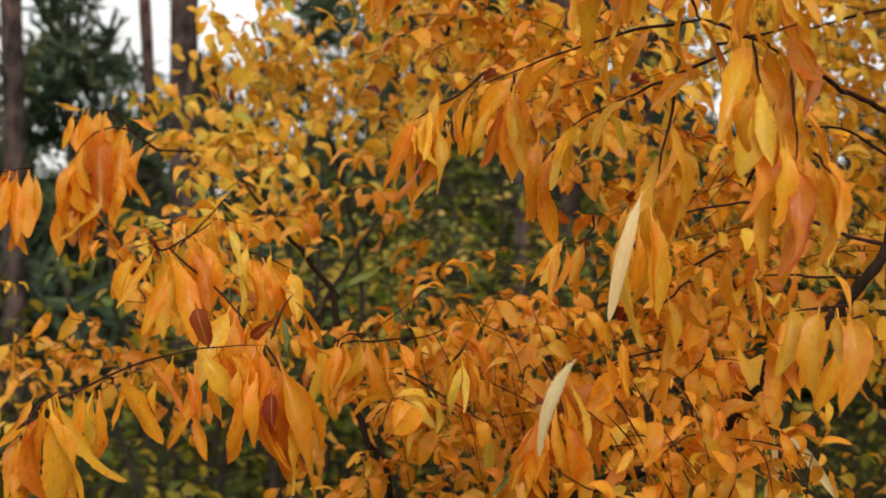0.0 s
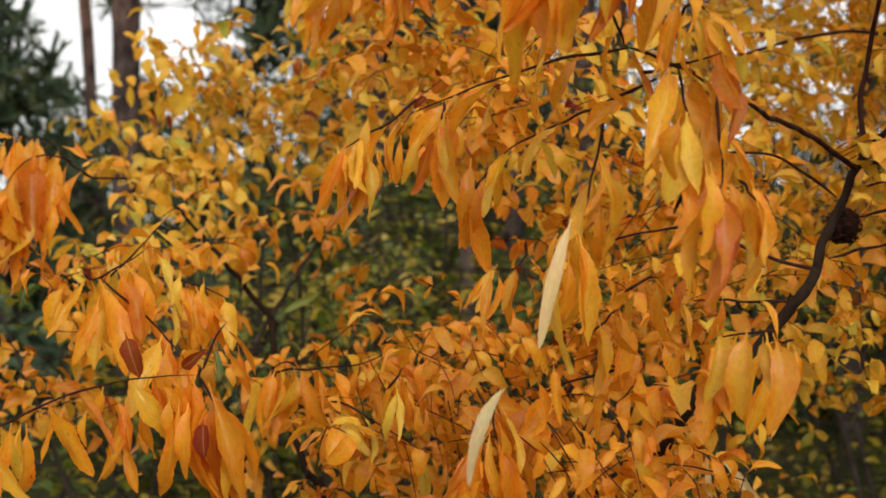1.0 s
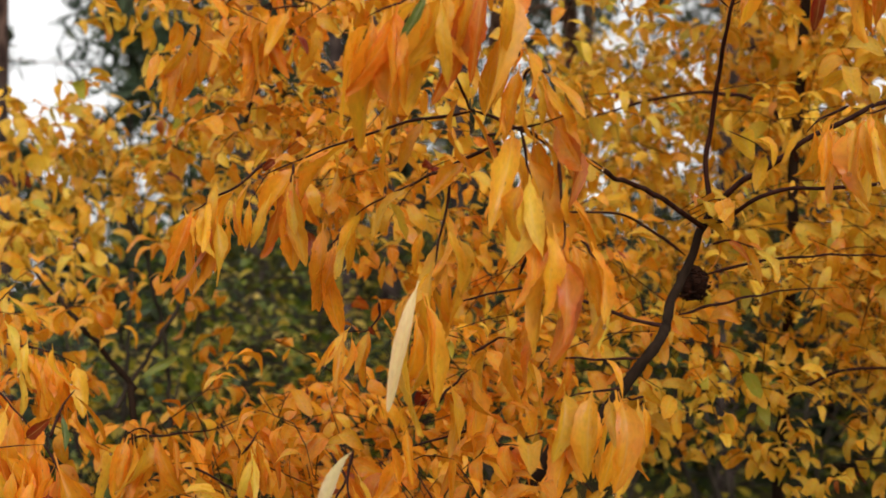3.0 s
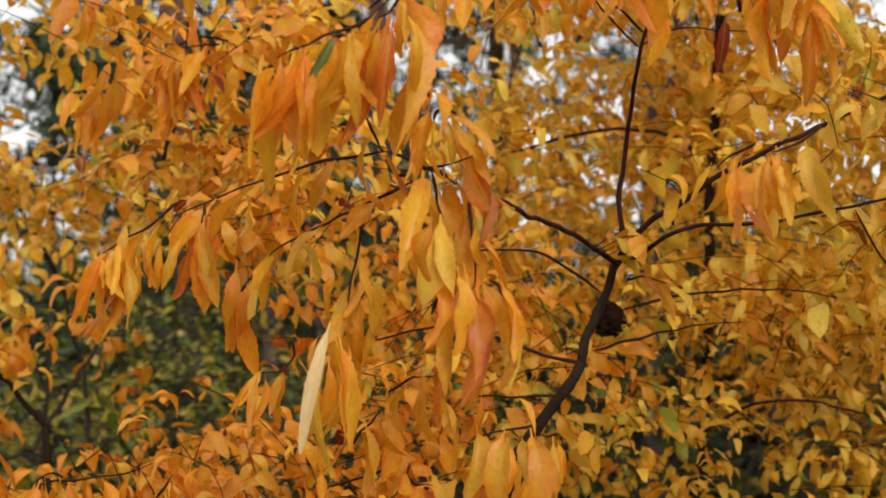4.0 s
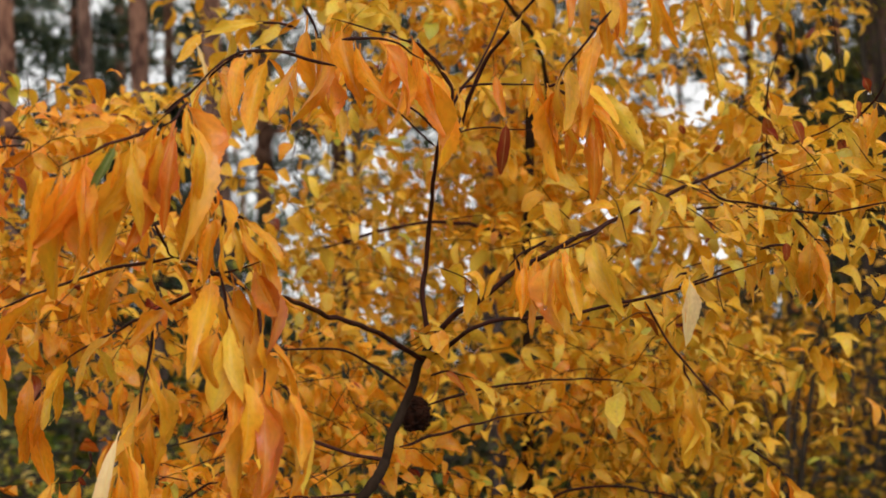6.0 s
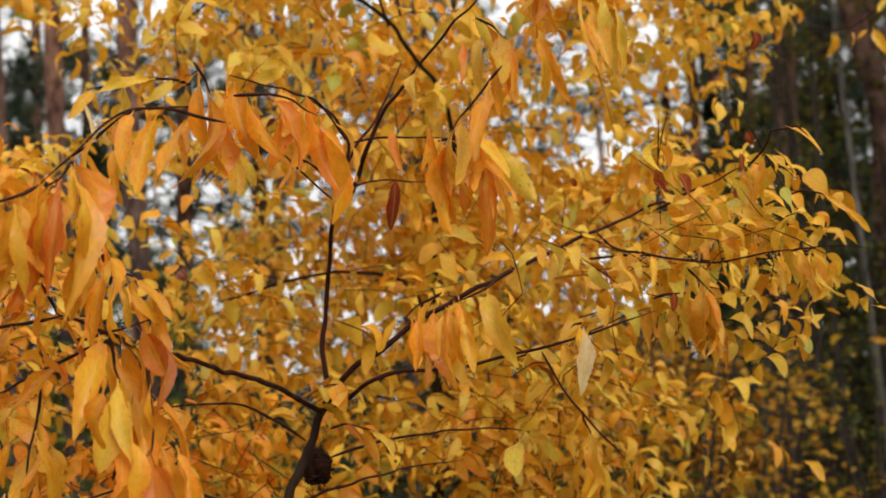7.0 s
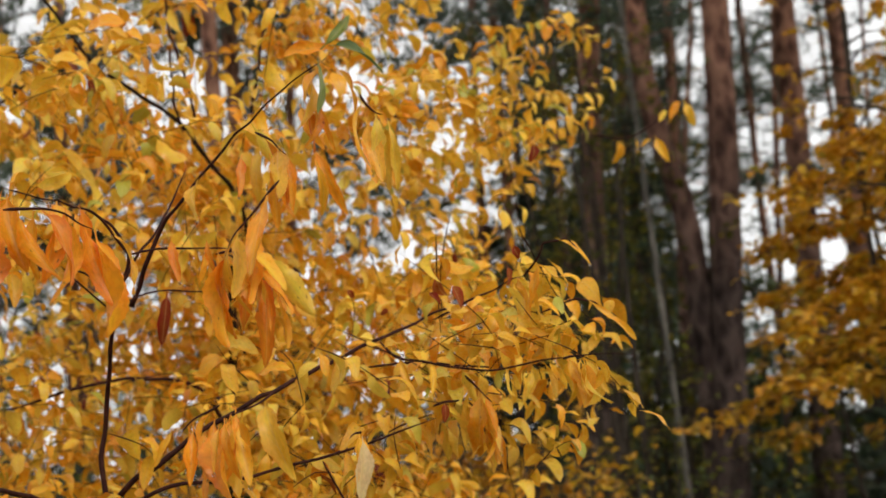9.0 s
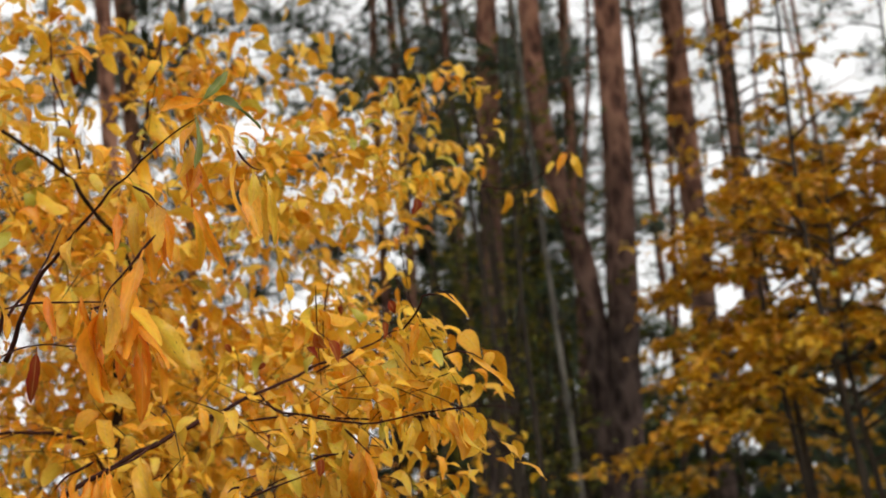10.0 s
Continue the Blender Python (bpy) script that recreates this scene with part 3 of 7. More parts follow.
# foreground twigs
twig([(-0.373, 1.069, 1.390), (-0.329, 1.084, 1.408), (-0.279, 1.098, 1.430), (-0.231, 1.123, 1.442), (-0.169, 1.148, 1.445)], 13, 0.1, "orange", tips=4, hang=1.1)
twig([(-0.169, 1.148, 1.445), (-0.154, 1.129, 1.431), (-0.146, 1.119, 1.422)], 4, 0.12, "orange", tips=3, first=0.2, hang=1.2)
twig([(-0.345, 0.961, 1.387), (-0.330, 0.973, 1.406), (-0.318, 0.994, 1.418)], 5, 0.12, "orange", tips=3, hang=1.3)
twig([(-0.166, 1.159, 1.450), (-0.161, 1.190, 1.479), (-0.158, 1.231, 1.491)], 3, 0.09, "orange", tips=0)
twig([(-0.294, 1.241, 1.536), (-0.267, 1.243, 1.512), (-0.228, 1.225, 1.484), (-0.187, 1.177, 1.454)], 9, 0.1, "orange", tips=1, hang=1.0)
twig([(-0.312, 1.240, 1.541), (-0.294, 1.241, 1.536), (-0.257, 1.285, 1.566)], 7, 0.11, "orange", tips=3, hang=1.1)
twig([(-0.254, 1.325, 1.534), (-0.222, 1.327, 1.528), (-0.181, 1.350, 1.509)], 11, 0.085, "orange", tips=5, hang=1.0)
twig([(-0.345, 1.417, 1.523), (-0.318, 1.440, 1.553), (-0.290, 1.525, 1.607)], 7, 0.07, "gold")
twig([(-0.443, 1.615, 1.675), (-0.481, 1.612, 1.685), (-0.512, 1.588, 1.665), (-0.519, 1.567, 1.634)], 10, 0.11, "orange", tips=8, hang=1.2)
twig([(-0.435, 1.665, 1.658), (-0.463, 1.653, 1.676), (-0.488, 1.632, 1.706), (-0.520, 1.609, 1.711)], 8, 0.09, "orange", tips=4, hang=1.0)
twig([(-0.567, 1.553, 1.626), (-0.585, 1.541, 1.625), (-0.618, 1.528, 1.617)], 6, 0.11, "orange", tips=6, hang=1.2)
twig([(-0.482, 1.590, 1.635), (-0.493, 1.579, 1.627), (-0.508, 1.557, 1.604)], 5, 0.11, "orange", tips=5, hang=1.3)
stem("branch", [(-0.402, 1.718, 1.658), (-0.438, 1.675, 1.657), (-0.456, 1.654, 1.673)], 0.0035, 0.002, M_TWIG)
twig([(-0.125, 1.332, 1.428), (-0.087, 1.335, 1.432), (-0.039, 1.359, 1.434), (-0.003, 1.393, 1.448)], 12, 0.075, "orange", tips=3)
twig([(0.009, 1.242, 1.422), (0.020, 1.244, 1.437), (0.025, 1.265, 1.444)], 3, 0.085, "orange", tips=2, hang=1.2)
twig([(-0.100, 1.334, 1.435), (-0.113, 1.333, 1.441), (-0.132, 1.331, 1.428)], 5, 0.085, "orange", tips=3, hang=1.2)
twig([(-0.056, 1.287, 1.403), (-0.031, 1.289, 1.396), (0.006, 1.291, 1.374), (0.043, 1.293, 1.350)], 6, 0.07, "gold", tips=1)
twig([(0.104, 1.150, 1.435), (0.118, 1.131, 1.411), (0.105, 1.109, 1.387), (0.095, 1.097, 1.367)], 5, 0.105, "orange", tips=2, hang=1.3)
twig([(0.126, 1.152, 1.436), (0.121, 1.121, 1.407), (0.126, 1.100, 1.388)], 4, 0.11, "orange", tips=1, hang=1.3)
twig([(0.231, 0.964, 1.741), (0.182, 0.984, 1.735), (0.133, 1.015, 1.725), (0.087, 1.056, 1.711), (0.040, 1.086, 1.695)], 8, 0.085, "orange", tips=0, hang=1.0)
twig([(0.050, 1.054, 1.707), (0.030, 1.052, 1.689), (0.005, 1.049, 1.674), (-0.015, 1.047, 1.661)], 5, 0.095, "orange", tips=3, hang=1.2)
twig([(0.075, 1.046, 1.704), (0.073, 1.045, 1.689), (0.068, 1.045, 1.679)], 2, 0.09, "orange", tips=1, hang=1.4)
twig([(0.254, 0.971, 1.716), (0.207, 1.006, 1.696), (0.171, 1.063, 1.682), (0.132, 1.130, 1.665), (0.109, 1.177, 1.645)], 9, 0.07, "gold", tips=2, hang=1.0)
twig([(0.114, 1.168, 1.648), (0.103, 1.166, 1.634), (0.098, 1.166, 1.622)], 1, 0.1, "orange", tips=1, hang=1.5)
twig([(0.212, 0.986, 1.685), (0.206, 0.985, 1.651), (0.199, 0.983, 1.618), (0.193, 0.982, 1.592)], 6, 0.095, "orange", tips=1, hang=1.1)
twig([(0.193, 0.982, 1.592), (0.188, 0.981, 1.580), (0.184, 0.980, 1.571)], 2, 0.115, "orange", tips=1, hang=1.4)
twig([(0.296, 0.923, 1.698), (0.298, 0.912, 1.661), (0.297, 0.891, 1.634), (0.291, 0.880, 1.621)], 4, 0.1, "orange", tips=2, hang=1.2)
twig([(0.267, 0.932, 1.721), (0.272, 0.921, 1.693), (0.275, 0.921, 1.675)], 3, 0.11, "orange", tips=1, hang=1.2)
twig([(0.240, 0.970, 1.721), (0.254, 0.941, 1.722), (0.274, 0.922, 1.724), (0.303, 0.915, 1.732)], 5, 0.095, "orange", tips=2, hang=1.1)
twig([(0.311, 0.903, 1.630), (0.318, 0.893, 1.621), (0.323, 0.893, 1.613)], 2, 0.095, "orange", tips=1, hang=1.3)
twig([(0.234, 1.014, 1.537), (0.255, 1.026, 1.547), (0.266, 1.037, 1.549)], 3, 0.085, "orange", tips=1, hang=1.2)
twig([(0.205, 1.060, 1.489), (0.220, 1.062, 1.509), (0.235, 1.063, 1.520)], 3, 0.08, "orange", tips=1, hang=1.1)
twig([(0.151, 1.159, 1.579), (0.151, 1.158, 1.568), (0.140, 1.137, 1.552), (0.118, 1.115, 1.552)], 4, 0.075, "orange", tips=1, hang=1.1)
twig([(0.381, 1.095, 1.500), (0.347, 1.072, 1.498), (0.313, 1.049, 1.492)], 4, 0.1, "orange", tips=1, hang=1.3)
twig([(0.404, 1.127, 1.488), (0.393, 1.126, 1.487), (0.383, 1.125, 1.487)], 2, 0.11, "orange", tips=1, hang=1.4)
twig([(0.252, 1.113, 1.462), (0.231, 1.111, 1.458), (0.181, 1.157, 1.436), (0.148, 1.153, 1.408)], 6, 0.08, "orange", tips=1, hang=1.0)
twig([(0.235, 1.162, 1.459), (0.268, 1.164, 1.438), (0.299, 1.185, 1.402), (0.318, 1.196, 1.379)], 4, 0.06, "orange", tips=1)
twig([(0.267, 0.948, 1.604), (0.277, 0.930, 1.631), (0.284, 0.922, 1.671)], 3, 0.1, "orange", hang=1.2, tips=0)
twig([(0.371, 0.953, 1.903), (0.325, 0.930, 1.907), (0.286, 0.917, 1.905), (0.248, 0.907, 1.871), (0.216, 0.876, 1.834)], 9, 0.09, "orange", tips=1, hang=1.2)
twig([(0.216, 0.876, 1.834), (0.190, 0.872, 1.821), (0.168, 0.867, 1.811), (0.143, 0.873, 1.801)], 6, 0.115, "orange", tips=3, hang=1.4)
twig([(0.243, 0.889, 1.856), (0.233, 0.882, 1.841), (0.220, 0.876, 1.833)], 3, 0.125, "orange", tips=1, hang=1.5)
twig([(0.264, 0.913, 1.778), (0.260, 0.913, 1.792), (0.247, 0.904, 1.804)], 3, 0.085, "orange", tips=1, hang=1.2)
twig([(0.269, 0.924, 1.761), (0.274, 0.923, 1.770), (0.293, 0.930, 1.766), (0.306, 0.930, 1.743)], 4, 0.075, "orange", tips=1, hang=1.1)
twig([(0.215, 0.944, 1.767), (0.224, 0.955, 1.749), (0.231, 0.964, 1.741)], 3, 0.08, "orange", tips=0)
twig([(0.350, 1.001, 1.971), (0.359, 1.001, 1.955), (0.364, 1.001, 1.940)], 2, 0.1, "orange", tips=2, hang=1.3)
twig([(0.384, 0.998, 1.939), (0.404, 0.994, 1.939), (0.438, 1.008, 1.938), (0.469, 1.034, 1.929)], 5, 0.1, "orange", tips=1, hang=1.3)
twig([(0.055, 1.569, 1.956), (0.012, 1.577, 1.954), (-0.023, 1.585, 1.944)], 7, 0.11, "orange", tips=6, hang=1.2)
twig([(0.069, 1.654, 1.975), (0.017, 1.660, 1.984), (-0.044, 1.670, 1.954), (-0.117, 1.661, 1.922)], 12, 0.1, "orange", tips=5, hang=1.1)
twig([(-0.056, 1.765, 2.062), (-0.119, 1.773, 2.072), (-0.183, 1.780, 2.081)], 9, 0.09, "orange", tips=3, hang=1.2)
twig([(0.650, 1.066, 1.777), (0.604, 1.036, 1.754), (0.582, 1.020, 1.747)], 3, 0.09, "orange", tips=2, hang=1.3)
twig([(0.590, 1.079, 1.762), (0.568, 1.084, 1.752), (0.552, 1.088, 1.737)], 3, 0.08, "orange", tips=1, hang=1.2)
twig([(0.642, 0.998, 1.970), (0.620, 1.004, 1.944), (0.599, 1.011, 1.919), (0.588, 1.015, 1.898)], 6, 0.1, "orange", tips=2, hang=1.3)
twig([(0.604, 1.062, 1.910), (0.625, 1.059, 1.898), (0.647, 1.056, 1.886)], 3, 0.095, "orange", tips=1, hang=1.3)
twig([(0.503, 1.250, 1.638), (0.521, 1.246, 1.642), (0.548, 1.242, 1.633)], 5, 0.055, "orange", tips=1, hang=0.5)
twig([(0.741, 1.095, 1.728), (0.735, 1.096, 1.728), (0.725, 1.088, 1.722)], 1, 0.08, "gold", tips=0, hang=1.2)
twig([(0.832, 1.116, 1.752), (0.855, 1.111, 1.757), (0.872, 1.108, 1.753), (0.889, 1.107, 1.738)], 6, 0.07, "gold", tips=3, hang=1.0)
twig([(0.870, 1.253, 1.538), (0.882, 1.251, 1.531), (0.901, 1.249, 1.517), (0.919, 1.248, 1.491)], 6, 0.085, "orange", tips=5, hang=1.0)
twig([(0.797, 1.256, 1.641), (0.803, 1.258, 1.616), (0.808, 1.260, 1.584)], 5, 0.08, "gold", tips=3, hang=1.2)
twig([(0.885, 1.214, 1.863), (0.907, 1.152, 1.874), (0.931, 1.100, 1.886), (0.941, 1.086, 1.887)], 6, 0.06, "gold", r0=0.0025, tips=2, hang=0.9)
twig([(0.941, 1.086, 1.887), (0.942, 1.052, 1.900), (0.944, 1.028, 1.913), (0.956, 1.003, 1.910), (0.962, 0.992, 1.898)], 2, 0.05, "gold", tips=0, hang=0.9)
twig([(0.982, 1.131, 1.853), (1.010, 1.121, 1.863), (1.024, 1.096, 1.861), (1.031, 1.074, 1.848), (1.043, 1.064, 1.827)], 1, 0.045, "gold", tips=0, hang=0.8)
twig([(0.803, 1.190, 1.838), (0.811, 1.150, 1.809), (0.846, 1.109, 1.796), (0.884, 1.068, 1.783), (0.921, 1.024, 1.784), (0.949, 1.004, 1.786)], 8, 0.052, "gold", r0=0.0025, r1=0.0014, tips=0, hang=1.0)
stem("branch", [(0.949, 1.004, 1.786), (0.979, 0.985, 1.785), (1.009, 0.966, 1.777)], 0.0013, 0.0005, M_TWIG)
twig([(0.938, 1.008, 1.784), (0.949, 1.004, 1.786), (0.955, 0.992, 1.783)], 3, 0.06, "gold", tips=2, hang=1.0, broad=True)
twig([(0.715, 1.240, 1.704), (0.764, 1.222, 1.719), (0.833, 1.218, 1.741), (0.884, 1.221, 1.755)], 10, 0.06, "gold", tips=4, hang=1.0)
twig([(0.864, 1.095, 1.781), (0.876, 1.094, 1.769), (0.892, 1.092, 1.750)], 3, 0.07, "gold", tips=2, hang=1.2)
twig([(0.536, 1.234, 1.890), (0.559, 1.181, 1.959), (0.584, 1.136, 1.994), (0.633, 1.071, 2.053), (0.679, 0.992, 2.083), (0.690, 0.961, 2.089)], 6, 0.075, "gold", r0=0.0045, tips=0, hang=1.2)
twig([(0.639, 1.060, 2.038), (0.652, 1.045, 2.025), (0.662, 1.033, 2.007)], 3, 0.085, "orange", tips=2, hang=1.3)
twig([(0.681, 0.991, 2.081), (0.673, 0.988, 2.064), (0.676, 0.990, 2.053)], 2, 0.08, "orange", tips=1, hang=1.4)
twig([(0.711, 0.939, 2.041), (0.721, 0.938, 2.027), (0.731, 0.934, 2.020)], 2, 0.075, "gold", tips=2, hang=1.3)
twig([(0.520, 1.158, 1.933), (0.492, 1.130, 1.960), (0.459, 1.097, 1.969), (0.428, 1.075, 1.968), (0.384, 1.066, 1.979)], 6, 0.085, "orange", tips=1, hang=1.2)
twig([(0.227, 1.149, 1.905), (0.259, 1.135, 1.927), (0.296, 1.109, 1.951), (0.332, 1.087, 1.951), (0.372, 1.065, 1.946)], 6, 0.085, "orange", tips=1, hang=1.1)
twig([(0.352, 1.067, 1.968), (0.322, 1.076, 1.976), (0.281, 1.099, 1.976), (0.255, 1.108, 1.973)], 4, 0.06, "gold", hang=0.5, tips=0)
twig([(0.584, 1.036, 1.905), (0.606, 1.029, 1.909), (0.637, 1.020, 1.901)], 4, 0.075, "gold", tips=1, hang=1.0)
# single large leaves of the foreground
hang_leaf(CHERRY, (-0.150, 1.109, 1.442), (0.034, -0.001, -0.137), (0.44, -1.00, 0.30), 0.147, "orange", False, "", 0.65)
hang_leaf(CHERRY, (-0.176, 1.107, 1.428), (-0.022, 0.007, -0.111), (0.43, -1.00, 0.36), 0.118, "orange", False, "", 0.65)
hang_leaf(CHERRY, (-0.168, 1.107, 1.423), (-0.002, -0.026, -0.072), (-0.06, -1.00, 0.37), 0.080, "orange", False, "", 0.80)
hang_leaf(CHERRY, (-0.141, 1.109, 1.401), (0.011, -0.001, -0.091), (0.72, -1.00, -0.04), 0.095, "orange", False, "", 0.65)
hang_leaf(CHERRY, (-0.185, 1.106, 1.433), (-0.002, -0.008, -0.064), (-0.46, -1.00, 0.17), 0.067, "orange", False, "", 0.80)
hang_leaf(CHERRY, (-0.227, 1.122, 1.419), (0.010, -0.003, -0.082), (-0.88, -1.00, 0.01), 0.086, "orange", False, "", 0.65)
hang_leaf(CHERRY, (-0.233, 1.122, 1.425), (-0.009, -0.017, -0.080), (0.75, -1.00, 0.28), 0.086, "orange", False, "", 0.65)
hang_leaf(CHERRY, (-0.241, 1.121, 1.425), (0.017, -0.018, -0.047), (0.53, -1.00, -0.03), 0.055, "orange", False, "", 0.80)
hang_leaf(CHERRY, (-0.266, 1.119, 1.419), (-0.011, -0.002, -0.044), (-0.67, -1.00, -0.10), 0.047, "orange", False, "", 0.80)
hang_leaf(CHERRY, (-0.290, 1.117, 1.418), (-0.016, 0.007, -0.056), (-0.52, -1.00, 0.01), 0.061, "orange", False, "", 0.80)
hang_leaf(CHERRY, (-0.305, 1.016, 1.415), (-0.021, 0.010, -0.064), (0.67, -1.00, 0.04), 0.071, "orange", False, "", 0.80)
hang_leaf(CHERRY, (-0.340, 1.012, 1.389), (-0.024, 0.009, -0.075), (0.07, -1.00, 0.24), 0.082, "orange", False, "", 0.80)
hang_leaf(CHERRY, (-0.350, 1.012, 1.409), (-0.023, -0.021, -0.045), (0.79, -1.00, 0.25), 0.057, "orange", False, "", 0.80)
hang_leaf(CHERRY, (-0.292, 1.017, 1.415), (-0.008, 0.010, -0.089), (0.71, -1.00, 0.05), 0.094, "orange", False, "", 0.65)
hang_leaf(CHERRY, (-0.324, 1.013, 1.374), (0.011, -0.012, -0.058), (-0.60, -1.00, -0.03), 0.063, "orange", False, "", 0.80)
hang_leaf(CHERRY, (-0.360, 1.010, 1.379), (0.000, -0.025, -0.061), (-0.36, -1.00, 0.20), 0.069, "orange", False, "", 0.80)
hang_leaf(CHERRY, (-0.309, 1.240, 1.536), (-0.030, -0.030, -0.065), (0.32, -1.00, 0.07), 0.081, "orange", False, "", 0.80)
hang_leaf(CHERRY, (-0.294, 1.240, 1.518), (-0.022, -0.016, -0.072), (0.57, -1.00, 0.14), 0.080, "orange", False, "", 0.80)
hang_leaf(CHERRY, (-0.288, 1.241, 1.512), (-0.007, -0.015, -0.071), (-0.03, -1.00, 0.25), 0.076, "orange", False, "", 0.80)
hang_leaf(CHERRY, (-0.270, 1.243, 1.536), (0.033, -0.022, -0.064), (0.86, -1.00, -0.09), 0.078, "orange", False, "", 0.80)
hang_leaf(CHERRY, (-0.246, 1.245, 1.530), (-0.006, 0.003, -0.054), (0.62, -1.00, -0.09), 0.057, "orange", False, "", 0.80)
hang_leaf(CHERRY, (-0.330, 1.238, 1.529), (-0.022, 0.003, -0.049), (-0.24, -1.00, 0.19), 0.056, "orange", False, "", 0.80)
hang_leaf(CHERRY, (-0.150, 1.191, 1.479), (0.030, -0.024, -0.051), (-0.82, -1.00, -0.01), 0.066, "orange", False, "", 0.80)
hang_leaf(CHERRY, (-0.138, 1.192, 1.471), (0.016, 0.013, -0.047), (-0.55, -1.00, 0.28), 0.053, "orange", False, "", 0.80)
hang_leaf(CHERRY, (-0.229, 1.276, 1.517), (0.004, 0.011, -0.056), (0.80, -1.00, 0.07), 0.059, "gold", False, "", 0.80)
hang_leaf(CHERRY, (-0.204, 1.278, 1.518), (0.009, -0.012, -0.054), (0.04, -1.00, 0.29), 0.058, "gold", False, "", 0.80)
hang_leaf(CHERRY, (-0.242, 1.276, 1.560), (0.030, -0.020, -0.048), (0.45, -1.00, 0.30), 0.062, "gold", False, "", 0.80)
hang_leaf(CHERRY, (-0.193, 1.280, 1.536), (0.012, 0.008, -0.049), (-0.83, -1.00, 0.37), 0.053, "gold", False, "", 0.80)
hang_leaf(CHERRY, (-0.217, 1.278, 1.542), (-0.006, -0.024, -0.048), (-0.29, -1.00, 0.21), 0.056, "gold", False, "", 0.80)
hang_leaf(CHERRY, (-0.463, 1.592, 1.658), (0.037, 0.013, -0.075), (-0.29, -1.00, 0.36), 0.088, "orange", False, "", 0.65)
hang_leaf(CHERRY, (-0.513, 1.590, 1.706), (-0.040, -0.007, 0.003), (-0.34, -1.00, 0.06), 0.042, "orange", False, "", 0.80)
hang_leaf(CHERRY, (-0.493, 1.589, 1.628), (-0.025, -0.023, -0.100), (-0.76, -1.00, -0.03), 0.110, "orange", False, "", 0.65)
hang_leaf(CHERRY, (-0.481, 1.590, 1.620), (-0.002, -0.001, -0.098), (0.89, -1.00, -0.02), 0.102, "orange", False, "", 0.65)
hang_leaf(CHERRY, (-0.470, 1.591, 1.628), (0.021, -0.024, -0.069), (0.88, -1.00, 0.17), 0.079, "orange", False, "", 0.80)
hang_leaf(CHERRY, (-0.527, 1.586, 1.635), (-0.010, -0.012, -0.083), (-0.47, -1.00, 0.20), 0.088, "orange", False, "", 0.65)
hang_leaf(CHERRY, (-0.504, 1.588, 1.635), (-0.009, 0.005, -0.083), (-0.08, -1.00, 0.11), 0.087, "orange", False, "", 0.65)
hang_leaf(CHERRY, (-0.453, 1.594, 1.696), (0.041, -0.020, -0.023), (0.75, -1.00, -0.08), 0.053, "orange", False, "", 0.80)
hang_leaf(CHERRY, (-0.528, 1.588, 1.702), (-0.012, -0.008, -0.049), (0.61, -1.00, -0.03), 0.053, "orange", False, "", 0.80)
hang_leaf(CHERRY, (-0.490, 1.591, 1.692), (-0.008, 0.002, -0.057), (0.81, -1.00, 0.22), 0.060, "orange", False, "", 0.80)
hang_leaf(CHERRY, (-0.438, 1.596, 1.704), (0.021, 0.007, -0.022), (-0.71, -1.00, 0.12), 0.032, "orange", False, "", 0.80)
hang_leaf(CHERRY, (-0.585, 1.541, 1.618), (0.009, -0.021, -0.090), (0.62, -1.00, 0.05), 0.097, "orange", False, "", 0.65)
hang_leaf(CHERRY, (-0.563, 1.543, 1.618), (0.015, -0.008, -0.060), (0.90, -1.00, 0.33), 0.065, "orange", False, "", 0.80)
hang_leaf(CHERRY, (-0.600, 1.540, 1.625), (-0.012, 0.011, -0.074), (-0.08, -1.00, 0.14), 0.079, "orange", False, "", 0.80)
hang_leaf(CHERRY, (-0.013, 1.047, 1.666), (-0.019, 0.001, -0.070), (-0.04, -1.00, 0.05), 0.075, "orange", False, "", 0.80)
hang_leaf(CHERRY, (0.022, 1.051, 1.674), (0.013, -0.009, -0.042), (-0.64, -1.00, 0.09), 0.047, "orange", False, "", 0.80)
hang_leaf(CHERRY, (0.063, 1.054, 1.687), (-0.015, 0.012, -0.064), (0.83, -1.00, 0.21), 0.069, "orange", False, "", 0.80)
hang_leaf(CHERRY, (0.015, 1.050, 1.661), (0.006, -0.006, -0.023), (-0.29, -1.00, -0.06), 0.025, "orange", False, "", 0.80)
hang_leaf(CHERRY, (-0.000, 1.049, 1.676), (-0.007, -0.017, -0.054), (0.51, -1.00, 0.33), 0.059, "gold", False, "", 0.80)
hang_leaf(CHERRY, (0.007, 1.049, 1.658), (-0.001, -0.013, -0.062), (0.51, -1.00, 0.29), 0.066, "gold", False, "", 0.80)
hang_leaf(CHERRY, (0.054, 1.055, 1.720), (-0.020, 0.000, -0.018), (0.30, -1.00, 0.28), 0.028, "gold", False, "", 0.80)
hang_leaf(CHERRY, (0.078, 1.046, 1.690), (0.001, -0.012, -0.053), (0.37, -1.00, 0.04), 0.057, "orange", True, "", 0.90)
hang_leaf(CHERRY, (0.107, 1.167, 1.640), (-0.014, -0.009, -0.071), (0.49, -1.00, 0.25), 0.076, "orange", False, "", 0.80)
hang_leaf(CHERRY, (0.098, 1.166, 1.622), (-0.008, -0.015, -0.017), (0.80, -1.00, 0.22), 0.025, "orange", False, "", 0.80)
hang_leaf(CHERRY, (0.128, 1.169, 1.662), (-0.014, -0.003, -0.017), (-0.88, -1.00, 0.17), 0.023, "orange", False, "", 0.80)
